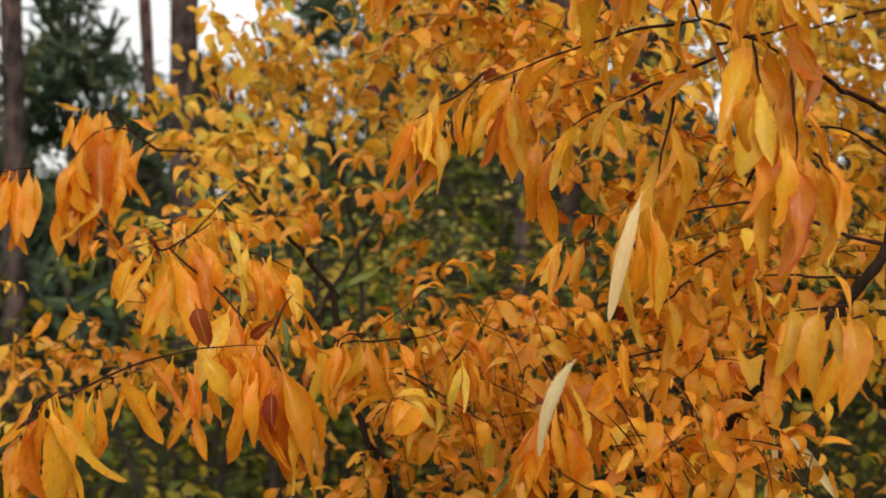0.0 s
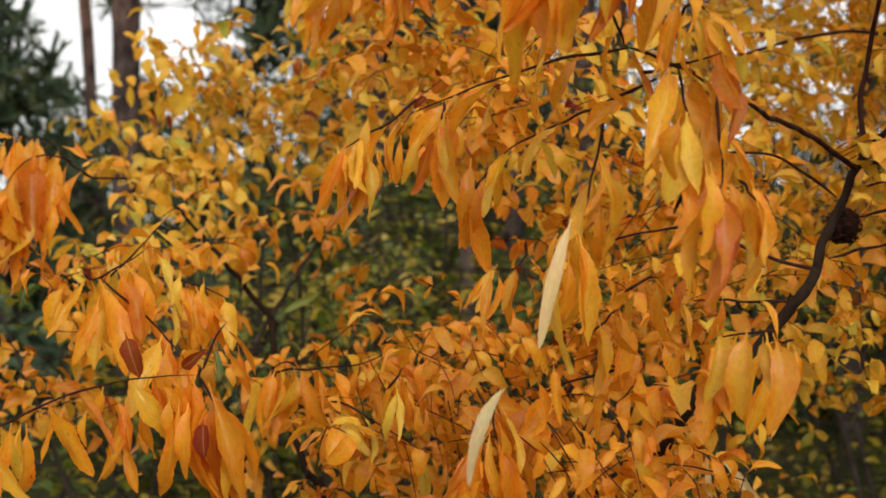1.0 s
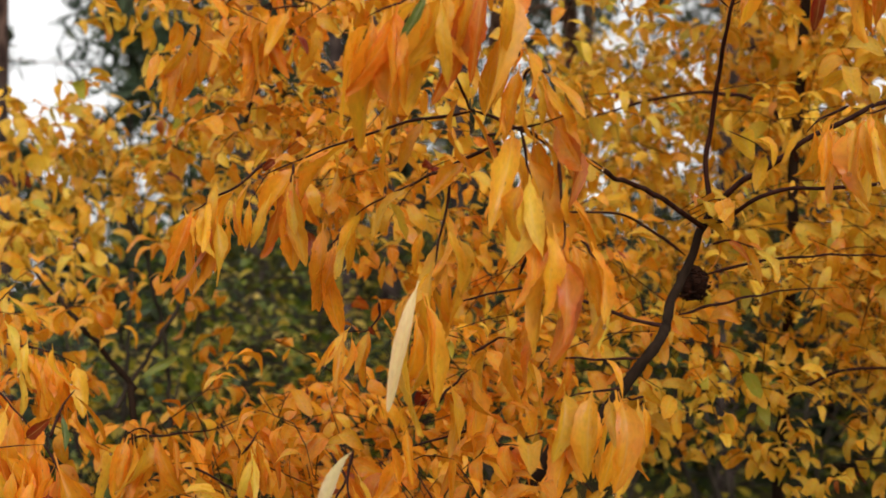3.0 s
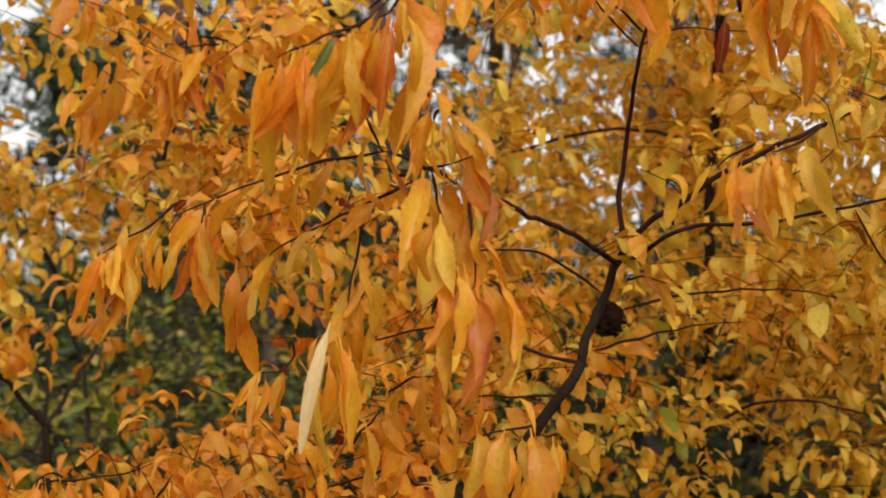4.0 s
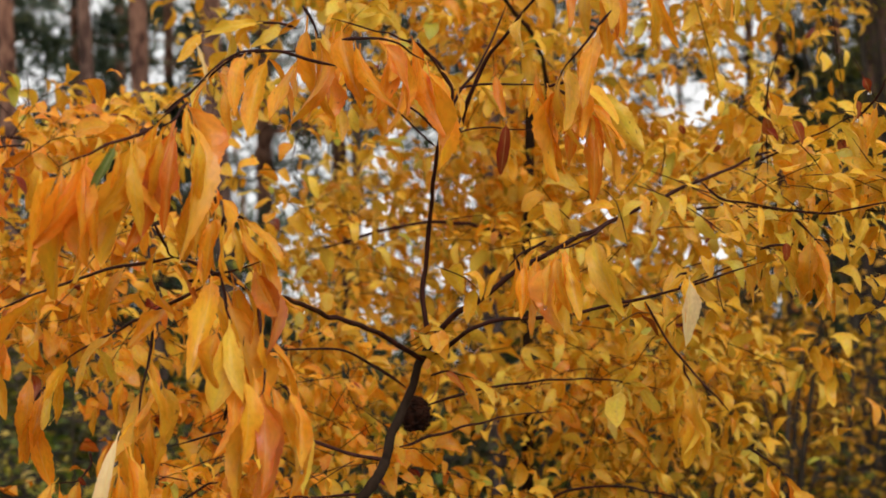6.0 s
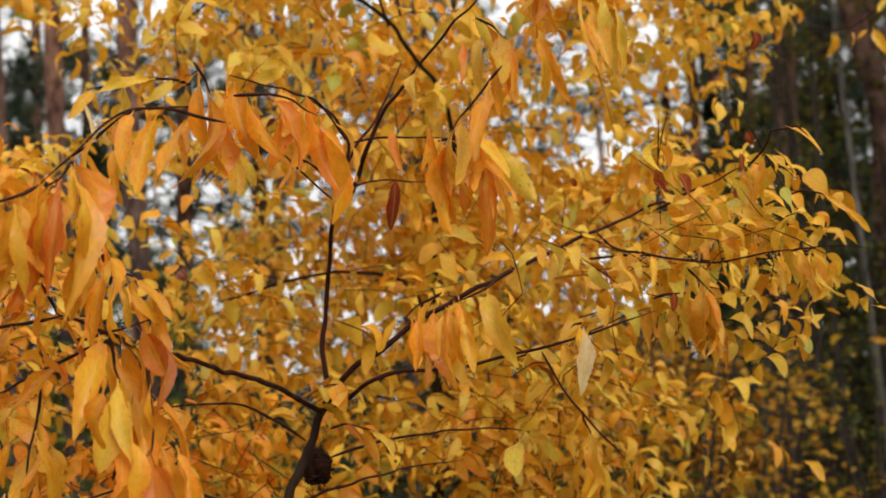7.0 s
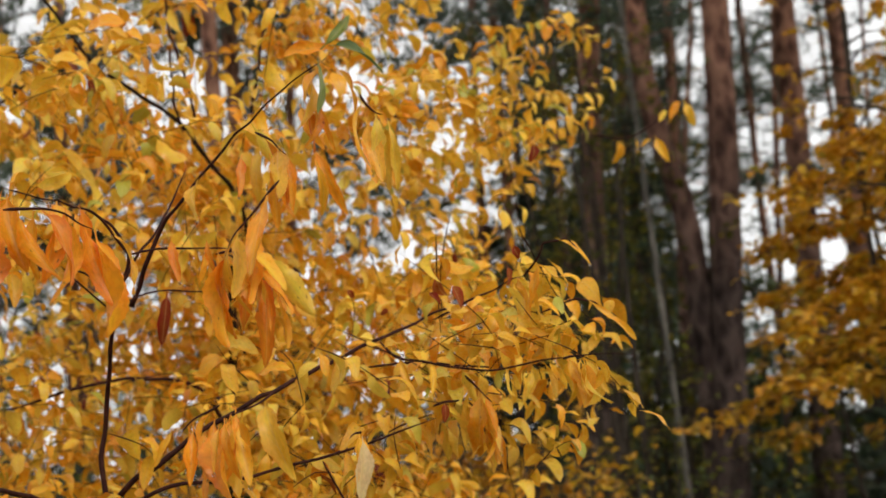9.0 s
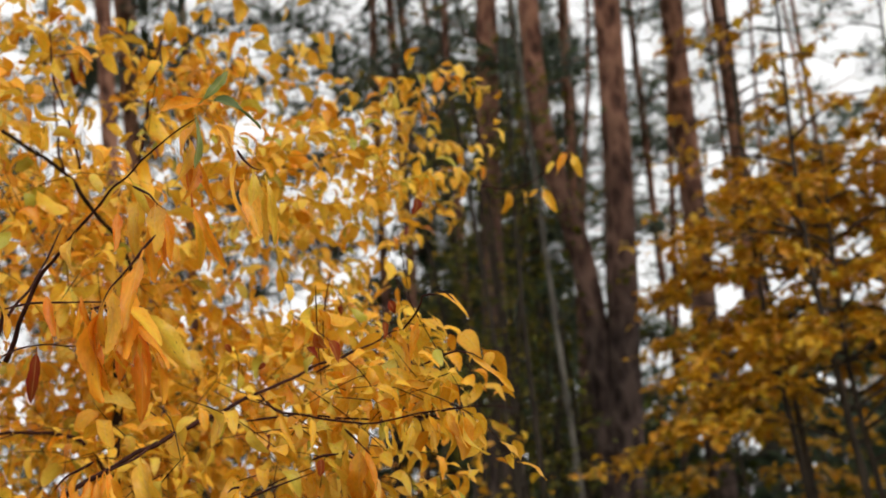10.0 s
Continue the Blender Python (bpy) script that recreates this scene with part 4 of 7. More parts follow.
hang_leaf(CHERRY, (0.218, 0.985, 1.640), (0.005, -0.016, -0.056), (0.31, -1.00, 0.13), 0.061, "gold", True, "", 0.80)
hang_leaf(CHERRY, (0.199, 0.983, 1.613), (-0.017, 0.005, -0.043), (0.27, -1.00, 0.30), 0.048, "gold", True, "", 0.80)
hang_leaf(CHERRY, (0.191, 0.961, 1.587), (0.008, -0.013, -0.092), (0.26, -1.00, 0.27), 0.097, "orange", False, "", 0.65)
hang_leaf(CHERRY, (0.208, 0.964, 1.613), (0.004, 0.006, -0.062), (-0.27, -1.00, 0.32), 0.065, "orange", False, "", 0.80)
hang_leaf(CHERRY, (0.182, 0.960, 1.571), (-0.003, 0.007, -0.075), (0.34, -1.00, 0.39), 0.078, "orange", False, "", 0.80)
hang_leaf(CHERRY, (0.219, 0.964, 1.604), (-0.005, 0.012, -0.042), (0.03, -1.00, 0.16), 0.046, "orange", False, "", 0.80)
hang_leaf(CHERRY, (0.276, 0.921, 1.679), (-0.021, -0.022, -0.065), (0.61, -1.00, 0.37), 0.075, "gold", True, "", 0.80)
hang_leaf(CHERRY, (0.289, 0.901, 1.644), (-0.001, -0.008, -0.070), (0.34, -1.00, 0.26), 0.073, "orange", False, "", 0.80)
hang_leaf(CHERRY, (0.318, 0.903, 1.626), (0.015, 0.004, -0.057), (-0.59, -1.00, 0.29), 0.061, "orange", False, "", 0.80)
hang_leaf(CHERRY, (0.303, 0.902, 1.630), (0.009, -0.002, -0.035), (0.30, -1.00, 0.11), 0.038, "orange", False, "", 0.80)
hang_leaf(CHERRY, (0.249, 0.900, 1.725), (-0.004, -0.001, -0.017), (0.49, -1.00, 0.22), 0.018, "orange", False, "", 0.80)
hang_leaf(CHERRY, (0.266, 0.902, 1.734), (0.006, 0.003, -0.030), (-0.85, -1.00, -0.02), 0.032, "orange", False, "", 0.80)
hang_leaf(CHERRY, (0.347, 1.072, 1.491), (-0.005, -0.010, -0.066), (0.27, -1.00, 0.01), 0.070, "orange", False, "", 0.80)
hang_leaf(CHERRY, (0.317, 1.069, 1.485), (0.012, 0.002, -0.061), (0.24, -1.00, -0.08), 0.065, "orange", False, "", 0.80)
hang_leaf(CHERRY, (0.332, 1.070, 1.486), (-0.016, -0.008, -0.036), (-0.49, -1.00, -0.07), 0.042, "orange", False, "", 0.80)
hang_leaf(CHERRY, (0.324, 1.070, 1.490), (-0.013, -0.022, -0.043), (-0.33, -1.00, -0.01), 0.052, "orange", False, "", 0.80)
hang_leaf(CHERRY, (0.382, 1.095, 1.490), (0.005, -0.020, -0.079), (-0.84, -1.00, 0.13), 0.085, "orange", False, "", 0.80)
hang_leaf(CHERRY, (0.397, 1.096, 1.485), (0.005, -0.011, -0.041), (0.20, -1.00, 0.20), 0.044, "orange", False, "", 0.80)
hang_leaf(CHERRY, (0.371, 1.094, 1.490), (0.008, -0.016, -0.040), (0.73, -1.00, -0.10), 0.046, "orange", False, "", 0.80)
hang_leaf(CHERRY, (0.118, 1.100, 1.399), (0.011, -0.010, -0.084), (-0.40, -1.00, 0.11), 0.089, "orange", False, "", 0.65)
hang_leaf(CHERRY, (0.131, 1.102, 1.420), (0.017, -0.021, -0.055), (0.60, -1.00, 0.09), 0.064, "orange", False, "", 0.80)
hang_leaf(CHERRY, (0.100, 1.098, 1.388), (-0.014, -0.026, -0.051), (0.20, -1.00, -0.05), 0.061, "orange", False, "", 0.80)
hang_leaf(CHERRY, (0.105, 1.099, 1.399), (-0.001, -0.006, -0.085), (-0.29, -1.00, 0.19), 0.089, "orange", False, "", 0.65)
hang_leaf(CHERRY, (0.126, 1.101, 1.410), (0.012, 0.013, -0.056), (0.57, -1.00, 0.11), 0.061, "orange", False, "", 0.80)
hang_leaf(CHERRY, (0.090, 1.097, 1.367), (-0.010, 0.005, -0.055), (0.26, -1.00, 0.08), 0.058, "orange", False, "", 0.80)
hang_leaf(CHERRY, (-0.094, 1.334, 1.425), (0.011, -0.020, -0.052), (0.17, -1.00, 0.18), 0.059, "orange", False, "", 0.80)
hang_leaf(CHERRY, (-0.103, 1.334, 1.422), (-0.011, 0.010, -0.053), (0.84, -1.00, 0.20), 0.057, "orange", False, "", 0.80)
hang_leaf(CHERRY, (-0.062, 1.337, 1.423), (0.028, -0.010, -0.040), (0.71, -1.00, -0.10), 0.052, "orange", False, "", 0.80)
hang_leaf(CHERRY, (-0.125, 1.332, 1.422), (-0.002, -0.023, -0.042), (0.12, -1.00, 0.21), 0.050, "orange", False, "", 0.80)
hang_leaf(CHERRY, (-0.075, 1.336, 1.429), (0.010, -0.020, -0.042), (0.23, -1.00, 0.35), 0.049, "orange", False, "", 0.80)
hang_leaf(CHERRY, (0.021, 1.243, 1.423), (-0.017, -0.013, -0.060), (-0.12, -1.00, 0.01), 0.066, "gold", False, "", 0.80)
hang_leaf(CHERRY, (0.030, 1.244, 1.423), (0.011, -0.014, -0.047), (0.85, -1.00, 0.09), 0.052, "gold", False, "", 0.80)
hang_leaf(CHERRY, (0.009, 1.243, 1.434), (-0.008, 0.012, -0.034), (0.74, -1.00, 0.20), 0.038, "gold", False, "", 0.80)
hang_leaf(CHERRY, (0.018, 1.243, 1.428), (0.000, -0.016, -0.057), (0.87, -1.00, 0.15), 0.062, "gold", False, "", 0.80)
hang_leaf(CHERRY, (0.124, 1.126, 1.557), (-0.022, -0.012, -0.038), (-0.33, -1.00, 0.39), 0.047, "orange", False, "", 0.80)
hang_leaf(CHERRY, (0.140, 1.127, 1.552), (-0.010, -0.008, -0.038), (-0.38, -1.00, 0.14), 0.042, "orange", False, "", 0.80)
hang_leaf(CHERRY, (0.110, 1.124, 1.546), (-0.012, -0.022, -0.031), (0.22, -1.00, 0.12), 0.041, "orange", False, "", 0.80)
hang_leaf(CHERRY, (0.215, 1.061, 1.509), (0.007, -0.014, -0.059), (0.51, -1.00, 0.31), 0.063, "orange", False, "", 0.80)
hang_leaf(CHERRY, (0.175, 1.057, 1.468), (0.005, -0.026, -0.047), (0.06, -1.00, 0.04), 0.056, "orange", False, "", 0.80)
hang_leaf(CHERRY, (0.160, 1.055, 1.458), (0.007, 0.012, -0.053), (0.51, -1.00, 0.02), 0.057, "orange", False, "", 0.80)
hang_leaf(CHERRY, (0.241, 1.063, 1.489), (-0.014, -0.016, -0.029), (-0.62, -1.00, 0.39), 0.037, "orange", False, "", 0.80)
hang_leaf(CHERRY, (0.132, 0.869, 1.800), (-0.005, -0.008, -0.060), (0.19, -1.00, 0.14), 0.063, "orange", False, "", 0.80)
hang_leaf(CHERRY, (0.147, 0.867, 1.800), (-0.005, 0.006, -0.062), (0.19, -1.00, 0.27), 0.065, "orange", False, "", 0.80)
hang_leaf(CHERRY, (0.162, 0.865, 1.808), (-0.007, -0.014, -0.078), (0.47, -1.00, 0.05), 0.083, "orange", False, "", 0.80)
hang_leaf(CHERRY, (0.233, 0.854, 1.828), (-0.007, 0.003, -0.079), (-0.29, -1.00, 0.05), 0.083, "orange", False, "", 0.80)
hang_leaf(CHERRY, (0.241, 0.852, 1.845), (0.001, -0.001, -0.037), (-0.06, -1.00, 0.08), 0.039, "orange", False, "", 0.80)
hang_leaf(CHERRY, (0.250, 0.852, 1.824), (-0.004, 0.010, -0.064), (0.16, -1.00, -0.08), 0.067, "orange", False, "", 0.80)
hang_leaf(CHERRY, (0.170, 0.865, 1.787), (0.006, -0.012, -0.054), (-0.08, -1.00, 0.36), 0.058, "orange", False, "", 0.80)
hang_leaf(CHERRY, (0.222, 0.856, 1.824), (-0.007, 0.015, -0.050), (0.08, -1.00, -0.09), 0.055, "orange", False, "", 0.80)
hang_leaf(CHERRY, (0.199, 0.859, 1.817), (0.005, 0.011, -0.071), (-0.13, -1.00, 0.19), 0.075, "gold", False, "", 0.80)
hang_leaf(CHERRY, (0.140, 0.869, 1.783), (-0.003, 0.006, -0.030), (0.24, -1.00, 0.14), 0.032, "gold", False, "", 0.80)
hang_leaf(CHERRY, (0.190, 0.861, 1.812), (0.001, 0.015, -0.054), (-0.21, -1.00, 0.10), 0.058, "gold", False, "", 0.80)
hang_leaf(CHERRY, (0.264, 0.905, 1.771), (-0.003, 0.013, -0.059), (-0.55, -1.00, 0.05), 0.063, "orange", False, "", 0.80)
hang_leaf(CHERRY, (0.279, 0.903, 1.766), (0.028, 0.008, -0.046), (-0.78, -1.00, 0.32), 0.057, "orange", False, "", 0.80)
hang_leaf(CHERRY, (0.272, 0.897, 1.871), (0.005, 0.005, -0.040), (-0.12, -1.00, 0.04), 0.042, "orange", False, "", 0.80)
hang_leaf(CHERRY, (0.253, 0.905, 1.785), (0.009, 0.007, -0.018), (0.74, -1.00, -0.03), 0.022, "orange", False, "", 0.80)
hang_leaf(CHERRY, (0.275, 0.904, 1.762), (0.012, -0.005, -0.042), (0.09, -1.00, 0.15), 0.046, "orange", False, "", 0.80)
hang_leaf(CHERRY, (0.252, 0.908, 1.740), (0.003, -0.010, -0.029), (-0.62, -1.00, 0.19), 0.032, "orange", False, "", 0.80)
hang_leaf(CHERRY, (0.262, 0.871, 1.678), (-0.011, 0.012, -0.050), (-0.78, -1.00, 0.02), 0.055, "gold", True, "", 0.80)
hang_leaf(CHERRY, (0.279, 0.861, 1.640), (0.001, 0.012, -0.065), (0.53, -1.00, 0.23), 0.069, "orange", False, "", 0.80)
hang_leaf(CHERRY, (0.312, 0.858, 1.628), (0.007, -0.021, -0.063), (0.40, -1.00, 0.39), 0.069, "orange", False, "", 0.80)
hang_leaf(CHERRY, (0.303, 0.859, 1.620), (0.014, 0.016, -0.035), (0.36, -1.00, -0.08), 0.043, "orange", False, "", 0.80)
hang_leaf(CHERRY, (0.295, 0.857, 1.676), (-0.002, 0.011, -0.038), (-0.51, -1.00, 0.22), 0.041, "orange", False, "", 0.80)
hang_leaf(CHERRY, (0.207, 0.951, 1.647), (0.013, 0.015, -0.057), (0.38, -1.00, -0.03), 0.063, "orange", False, "", 0.80)
hang_leaf(CHERRY, (0.187, 0.957, 1.589), (0.009, -0.008, -0.091), (0.75, -1.00, -0.03), 0.095, "orange", False, "", 0.65)
hang_leaf(CHERRY, (0.188, 0.954, 1.643), (-0.010, 0.003, -0.042), (-0.15, -1.00, -0.02), 0.045, "orange", False, "", 0.80)
hang_leaf(CHERRY, (0.174, 0.959, 1.587), (-0.010, 0.004, -0.041), (-0.82, -1.00, -0.05), 0.044, "orange", False, "", 0.80)
hang_leaf(CHERRY, (0.279, 0.948, 1.557), (-0.006, -0.006, -0.045), (-0.77, -1.00, -0.07), 0.048, "orange", False, "", 0.80)
hang_leaf(CHERRY, (0.307, 0.945, 1.538), (-0.010, 0.003, -0.046), (0.44, -1.00, 0.34), 0.049, "orange", False, "", 0.80)
hang_leaf(CHERRY, (0.097, 1.166, 1.660), (-0.002, -0.013, -0.089), (-0.12, -1.00, 0.06), 0.094, "orange", False, "", 0.65)
hang_leaf(CHERRY, (0.157, 1.161, 1.623), (-0.006, 0.002, -0.033), (-0.02, -1.00, 0.37), 0.035, "orange", False, "", 0.80)
hang_leaf(CHERRY, (-0.009, 1.058, 1.670), (-0.020, -0.003, -0.067), (-0.80, -1.00, 0.25), 0.073, "gold", False, "", 0.80)
hang_leaf(CHERRY, (0.006, 1.055, 1.689), (-0.009, -0.015, -0.052), (0.24, -1.00, 0.15), 0.057, "gold", False, "", 0.80)
hang_leaf(CHERRY, (0.018, 1.055, 1.659), (-0.007, 0.016, -0.055), (0.10, -1.00, 0.21), 0.060, "gold", False, "", 0.80)
hang_leaf(CHERRY, (0.073, 1.046, 1.688), (0.004, -0.012, -0.048), (0.09, -1.00, 0.03), 0.052, "gold", False, "", 0.80)
hang_leaf(CHERRY, (0.036, 1.052, 1.674), (-0.004, 0.009, -0.045), (0.03, -1.00, -0.03), 0.048, "gold", False, "", 0.80)
hang_leaf(CHERRY, (0.055, 1.049, 1.678), (-0.011, -0.011, -0.050), (-0.23, -1.00, 0.27), 0.054, "gold", False, "", 0.80)
hang_leaf(CHERRY, (-0.024, 1.060, 1.665), (0.015, -0.017, -0.035), (0.38, -1.00, 0.23), 0.043, "gold", False, "", 0.80)
hang_leaf(CHERRY, (0.594, 1.035, 1.754), (-0.015, -0.015, -0.077), (0.30, -1.00, -0.05), 0.083, "orange", False, "", 0.80)
hang_leaf(CHERRY, (0.589, 1.036, 1.749), (0.010, -0.017, -0.070), (0.17, -1.00, 0.02), 0.076, "orange", False, "", 0.80)
hang_leaf(CHERRY, (0.552, 1.042, 1.737), (0.004, 0.013, -0.055), (-0.04, -1.00, 0.06), 0.059, "orange", False, "", 0.80)
hang_leaf(CHERRY, (0.536, 1.043, 1.740), (-0.011, 0.011, -0.036), (-0.85, -1.00, 0.26), 0.041, "orange", False, "", 0.80)
hang_leaf(CHERRY, (0.565, 1.040, 1.734), (-0.010, -0.019, -0.044), (-0.63, -1.00, 0.38), 0.051, "orange", False, "", 0.80)
hang_leaf(CHERRY, (0.576, 1.036, 1.919), (0.005, 0.004, -0.036), (-0.50, -1.00, -0.04), 0.038, "orange", False, "", 0.80)
hang_leaf(CHERRY, (0.607, 1.033, 1.903), (0.025, 0.014, -0.045), (0.30, -1.00, 0.31), 0.055, "orange", False, "", 0.80)
hang_leaf(CHERRY, (0.623, 1.032, 1.892), (0.023, -0.019, -0.057), (0.22, -1.00, 0.08), 0.067, "orange", False, "", 0.80)
hang_leaf(CHERRY, (0.586, 1.036, 1.909), (0.005, -0.014, -0.046), (-0.30, -1.00, 0.21), 0.050, "orange", False, "", 0.80)
hang_leaf(CHERRY, (0.633, 1.033, 1.860), (0.000, -0.009, -0.034), (-0.21, -1.00, -0.03), 0.037, "orange", False, "", 0.80)
hang_leaf(CHERRY, (-0.075, 1.623, 1.960), (-0.013, 0.016, -0.094), (0.27, -1.00, 0.30), 0.100, "orange", False, "", 0.65)
hang_leaf(CHERRY, (-0.089, 1.625, 1.953), (-0.044, 0.005, -0.100), (0.63, -1.00, 0.16), 0.114, "orange", False, "", 0.65)
hang_leaf(CHERRY, (-0.023, 1.616, 1.959), (0.010, 0.003, -0.074), (0.13, -1.00, 0.27), 0.078, "orange", False, "", 0.80)
hang_leaf(CHERRY, (0.006, 1.612, 1.959), (0.029, -0.007, -0.084), (-0.73, -1.00, -0.08), 0.093, "orange", False, "", 0.65)
hang_leaf(CHERRY, (-0.038, 1.619, 1.945), (-0.006, -0.010, -0.084), (-0.83, -1.00, 0.34), 0.088, "orange", False, "", 0.65)
hang_leaf(CHERRY, (-0.053, 1.620, 1.960), (-0.007, 0.000, -0.075), (0.47, -1.00, -0.10), 0.078, "orange", False, "", 0.80)
hang_leaf(CHERRY, (-0.125, 1.626, 2.013), (0.008, -0.004, -0.046), (0.70, -1.00, 0.21), 0.049, "orange", False, "", 0.80)
hang_leaf(CHERRY, (-0.141, 1.635, 1.910), (-0.014, -0.003, -0.053), (-0.06, -1.00, -0.05), 0.057, "orange", False, "", 0.80)
hang_leaf(CHERRY, (0.022, 1.607, 2.010), (0.008, -0.016, -0.063), (-0.61, -1.00, 0.09), 0.068, "orange", False, "", 0.80)
hang_leaf(CHERRY, (-0.066, 1.617, 2.034), (0.004, -0.007, -0.054), (0.68, -1.00, -0.02), 0.057, "orange", False, "", 0.80)
hang_leaf(CHERRY, (0.361, 1.064, 1.973), (0.000, -0.003, -0.080), (-0.40, -1.00, -0.02), 0.083, "orange", False, "", 0.80)
hang_leaf(CHERRY, (0.393, 1.054, 1.968), (0.005, -0.003, -0.078), (-0.48, -1.00, 0.14), 0.081, "orange", False, "", 0.80)
hang_leaf(CHERRY, (0.432, 1.044, 1.956), (-0.009, -0.009, -0.080), (0.76, -1.00, 0.08), 0.084, "orange", False, "", 0.80)
hang_leaf(CHERRY, (0.456, 1.037, 1.954), (0.008, 0.018, -0.045), (0.34, -1.00, 0.24), 0.051, "orange", False, "", 0.80)
hang_leaf(CHERRY, (0.373, 1.061, 1.967), (0.003, 0.000, -0.044), (0.80, -1.00, -0.04), 0.046, "orange", False, "", 0.80)
hang_leaf(CHERRY, (0.444, 1.041, 1.953), (0.002, 0.008, -0.044), (-0.38, -1.00, 0.24), 0.047, "orange", False, "", 0.80)
hang_leaf(CHERRY, (0.282, 1.097, 1.921), (0.002, 0.013, -0.054), (-0.61, -1.00, 0.00), 0.058, "gold", False, "", 0.80)
hang_leaf(CHERRY, (0.259, 1.104, 1.922), (-0.004, -0.018, -0.036), (-0.49, -1.00, -0.06), 0.042, "gold", False, "", 0.80)
hang_leaf(CHERRY, (0.306, 1.084, 1.956), (0.009, -0.007, -0.035), (0.85, -1.00, 0.08), 0.038, "gold", False, "", 0.80)
hang_leaf(CHERRY, (0.322, 1.076, 1.976), (-0.062, 0.007, -0.007), (-0.06, -1.00, 0.04), 0.065, "gold", False, "", 0.80)
hang_leaf(CHERRY, (0.358, 1.064, 1.979), (-0.026, 0.015, -0.016), (0.39, -1.00, -0.02), 0.035, "gold", False, "", 0.80)
hang_leaf(CHERRY, (0.413, 1.245, 1.935), (-0.004, -0.008, -0.044), (0.31, -1.00, 0.37), 0.047, "gold", True, "", 0.85)
hang_leaf(CHERRY, (0.426, 1.240, 1.934), (0.006, 0.005, -0.031), (-0.12, -1.00, 0.39), 0.033, "gold", True, "", 0.85)
hang_leaf(CHERRY, (0.575, 1.002, 1.742), (0.001, -0.016, -0.062), (-0.79, -1.00, 0.29), 0.067, "orange", False, "", 0.80)
hang_leaf(CHERRY, (0.548, 1.011, 1.738), (0.000, 0.000, -0.055), (-0.82, -1.00, 0.17), 0.057, "orange", False, "", 0.80)
hang_leaf(CHERRY, (0.585, 0.999, 1.740), (0.015, 0.015, -0.025), (0.03, -1.00, 0.08), 0.034, "orange", False, "", 0.80)
hang_leaf(CHERRY, (0.570, 1.004, 1.736), (-0.006, -0.013, -0.042), (-0.77, -1.00, 0.35), 0.046, "orange", False, "", 0.80)
hang_leaf(CHERRY, (0.668, 1.055, 2.015), (0.003, 0.007, -0.078), (0.78, -1.00, -0.07), 0.082, "orange", False, "", 0.80)
hang_leaf(CHERRY, (0.644, 1.062, 2.022), (-0.013, -0.002, -0.061), (-0.81, -1.00, 0.10), 0.065, "orange", False, "", 0.80)
hang_leaf(CHERRY, (0.696, 1.046, 2.018), (0.022, -0.019, -0.073), (-0.44, -1.00, 0.10), 0.082, "orange", False, "", 0.80)
hang_leaf(CHERRY, (0.683, 1.043, 2.065), (0.015, -0.010, -0.052), (-0.81, -1.00, -0.08), 0.057, "orange", False, "", 0.80)
hang_leaf(CHERRY, (0.697, 1.037, 2.069), (0.027, 0.015, -0.049), (-0.58, -1.00, 0.15), 0.060, "orange", False, "", 0.80)
hang_leaf(CHERRY, (0.652, 1.060, 2.016), (0.006, 0.000, -0.065), (0.06, -1.00, -0.06), 0.068, "orange", False, "", 0.80)
hang_leaf(CHERRY, (0.751, 1.025, 2.043), (0.002, -0.003, -0.069), (-0.71, -1.00, 0.17), 0.072, "orange", False, "", 0.80)
hang_leaf(CHERRY, (0.759, 1.024, 2.031), (0.023, 0.015, -0.058), (0.18, -1.00, 0.33), 0.067, "orange", False, "", 0.80)
hang_leaf(CHERRY, (0.610, 1.029, 1.897), (0.004, -0.011, -0.048), (-0.87, -1.00, 0.17), 0.051, "orange", False, "", 0.80)
hang_leaf(CHERRY, (0.589, 1.035, 1.899), (-0.003, 0.001, -0.035), (0.13, -1.00, 0.09), 0.037, "orange", False, "", 0.80)
hang_leaf(CHERRY, (0.574, 1.038, 1.911), (-0.006, 0.008, -0.032), (0.41, -1.00, 0.36), 0.035, "orange", False, "", 0.80)
hang_leaf(CHERRY, (0.244, 0.938, 1.865), (-0.002, -0.006, -0.046), (-0.09, -1.00, 0.31), 0.048, "orange", False, "", 0.80)
hang_leaf(CHERRY, (0.286, 0.940, 1.770), (0.021, -0.015, -0.054), (-0.69, -1.00, 0.06), 0.062, "orange", False, "", 0.80)
hang_leaf(CHERRY, (0.262, 0.942, 1.804), (-0.001, -0.017, -0.036), (0.49, -1.00, 0.31), 0.041, "orange", False, "", 0.80)
hang_leaf(CHERRY, (0.238, 0.946, 1.824), (-0.007, -0.004, -0.042), (-0.67, -1.00, -0.06), 0.044, "orange", False, "", 0.80)
hang_leaf(CHERRY, (0.268, 0.945, 1.771), (-0.010, -0.005, -0.046), (-0.75, -1.00, 0.11), 0.049, "orange", False, "", 0.80)
hang_leaf(CHERRY, (0.290, 0.940, 1.760), (0.004, 0.003, -0.037), (-0.46, -1.00, -0.07), 0.039, "orange", False, "", 0.80)
hang_leaf(CHERRY, (0.253, 0.965, 1.681), (0.012, 0.008, -0.052), (-0.81, -1.00, -0.00), 0.056, "orange", False, "", 0.80)
hang_leaf(CHERRY, (0.279, 0.959, 1.669), (-0.010, -0.004, -0.045), (-0.23, -1.00, -0.05), 0.048, "orange", False, "", 0.80)
hang_leaf(CHERRY, (0.240, 0.962, 1.723), (0.013, -0.009, -0.025), (-0.33, -1.00, 0.28), 0.031, "orange", False, "", 0.80)
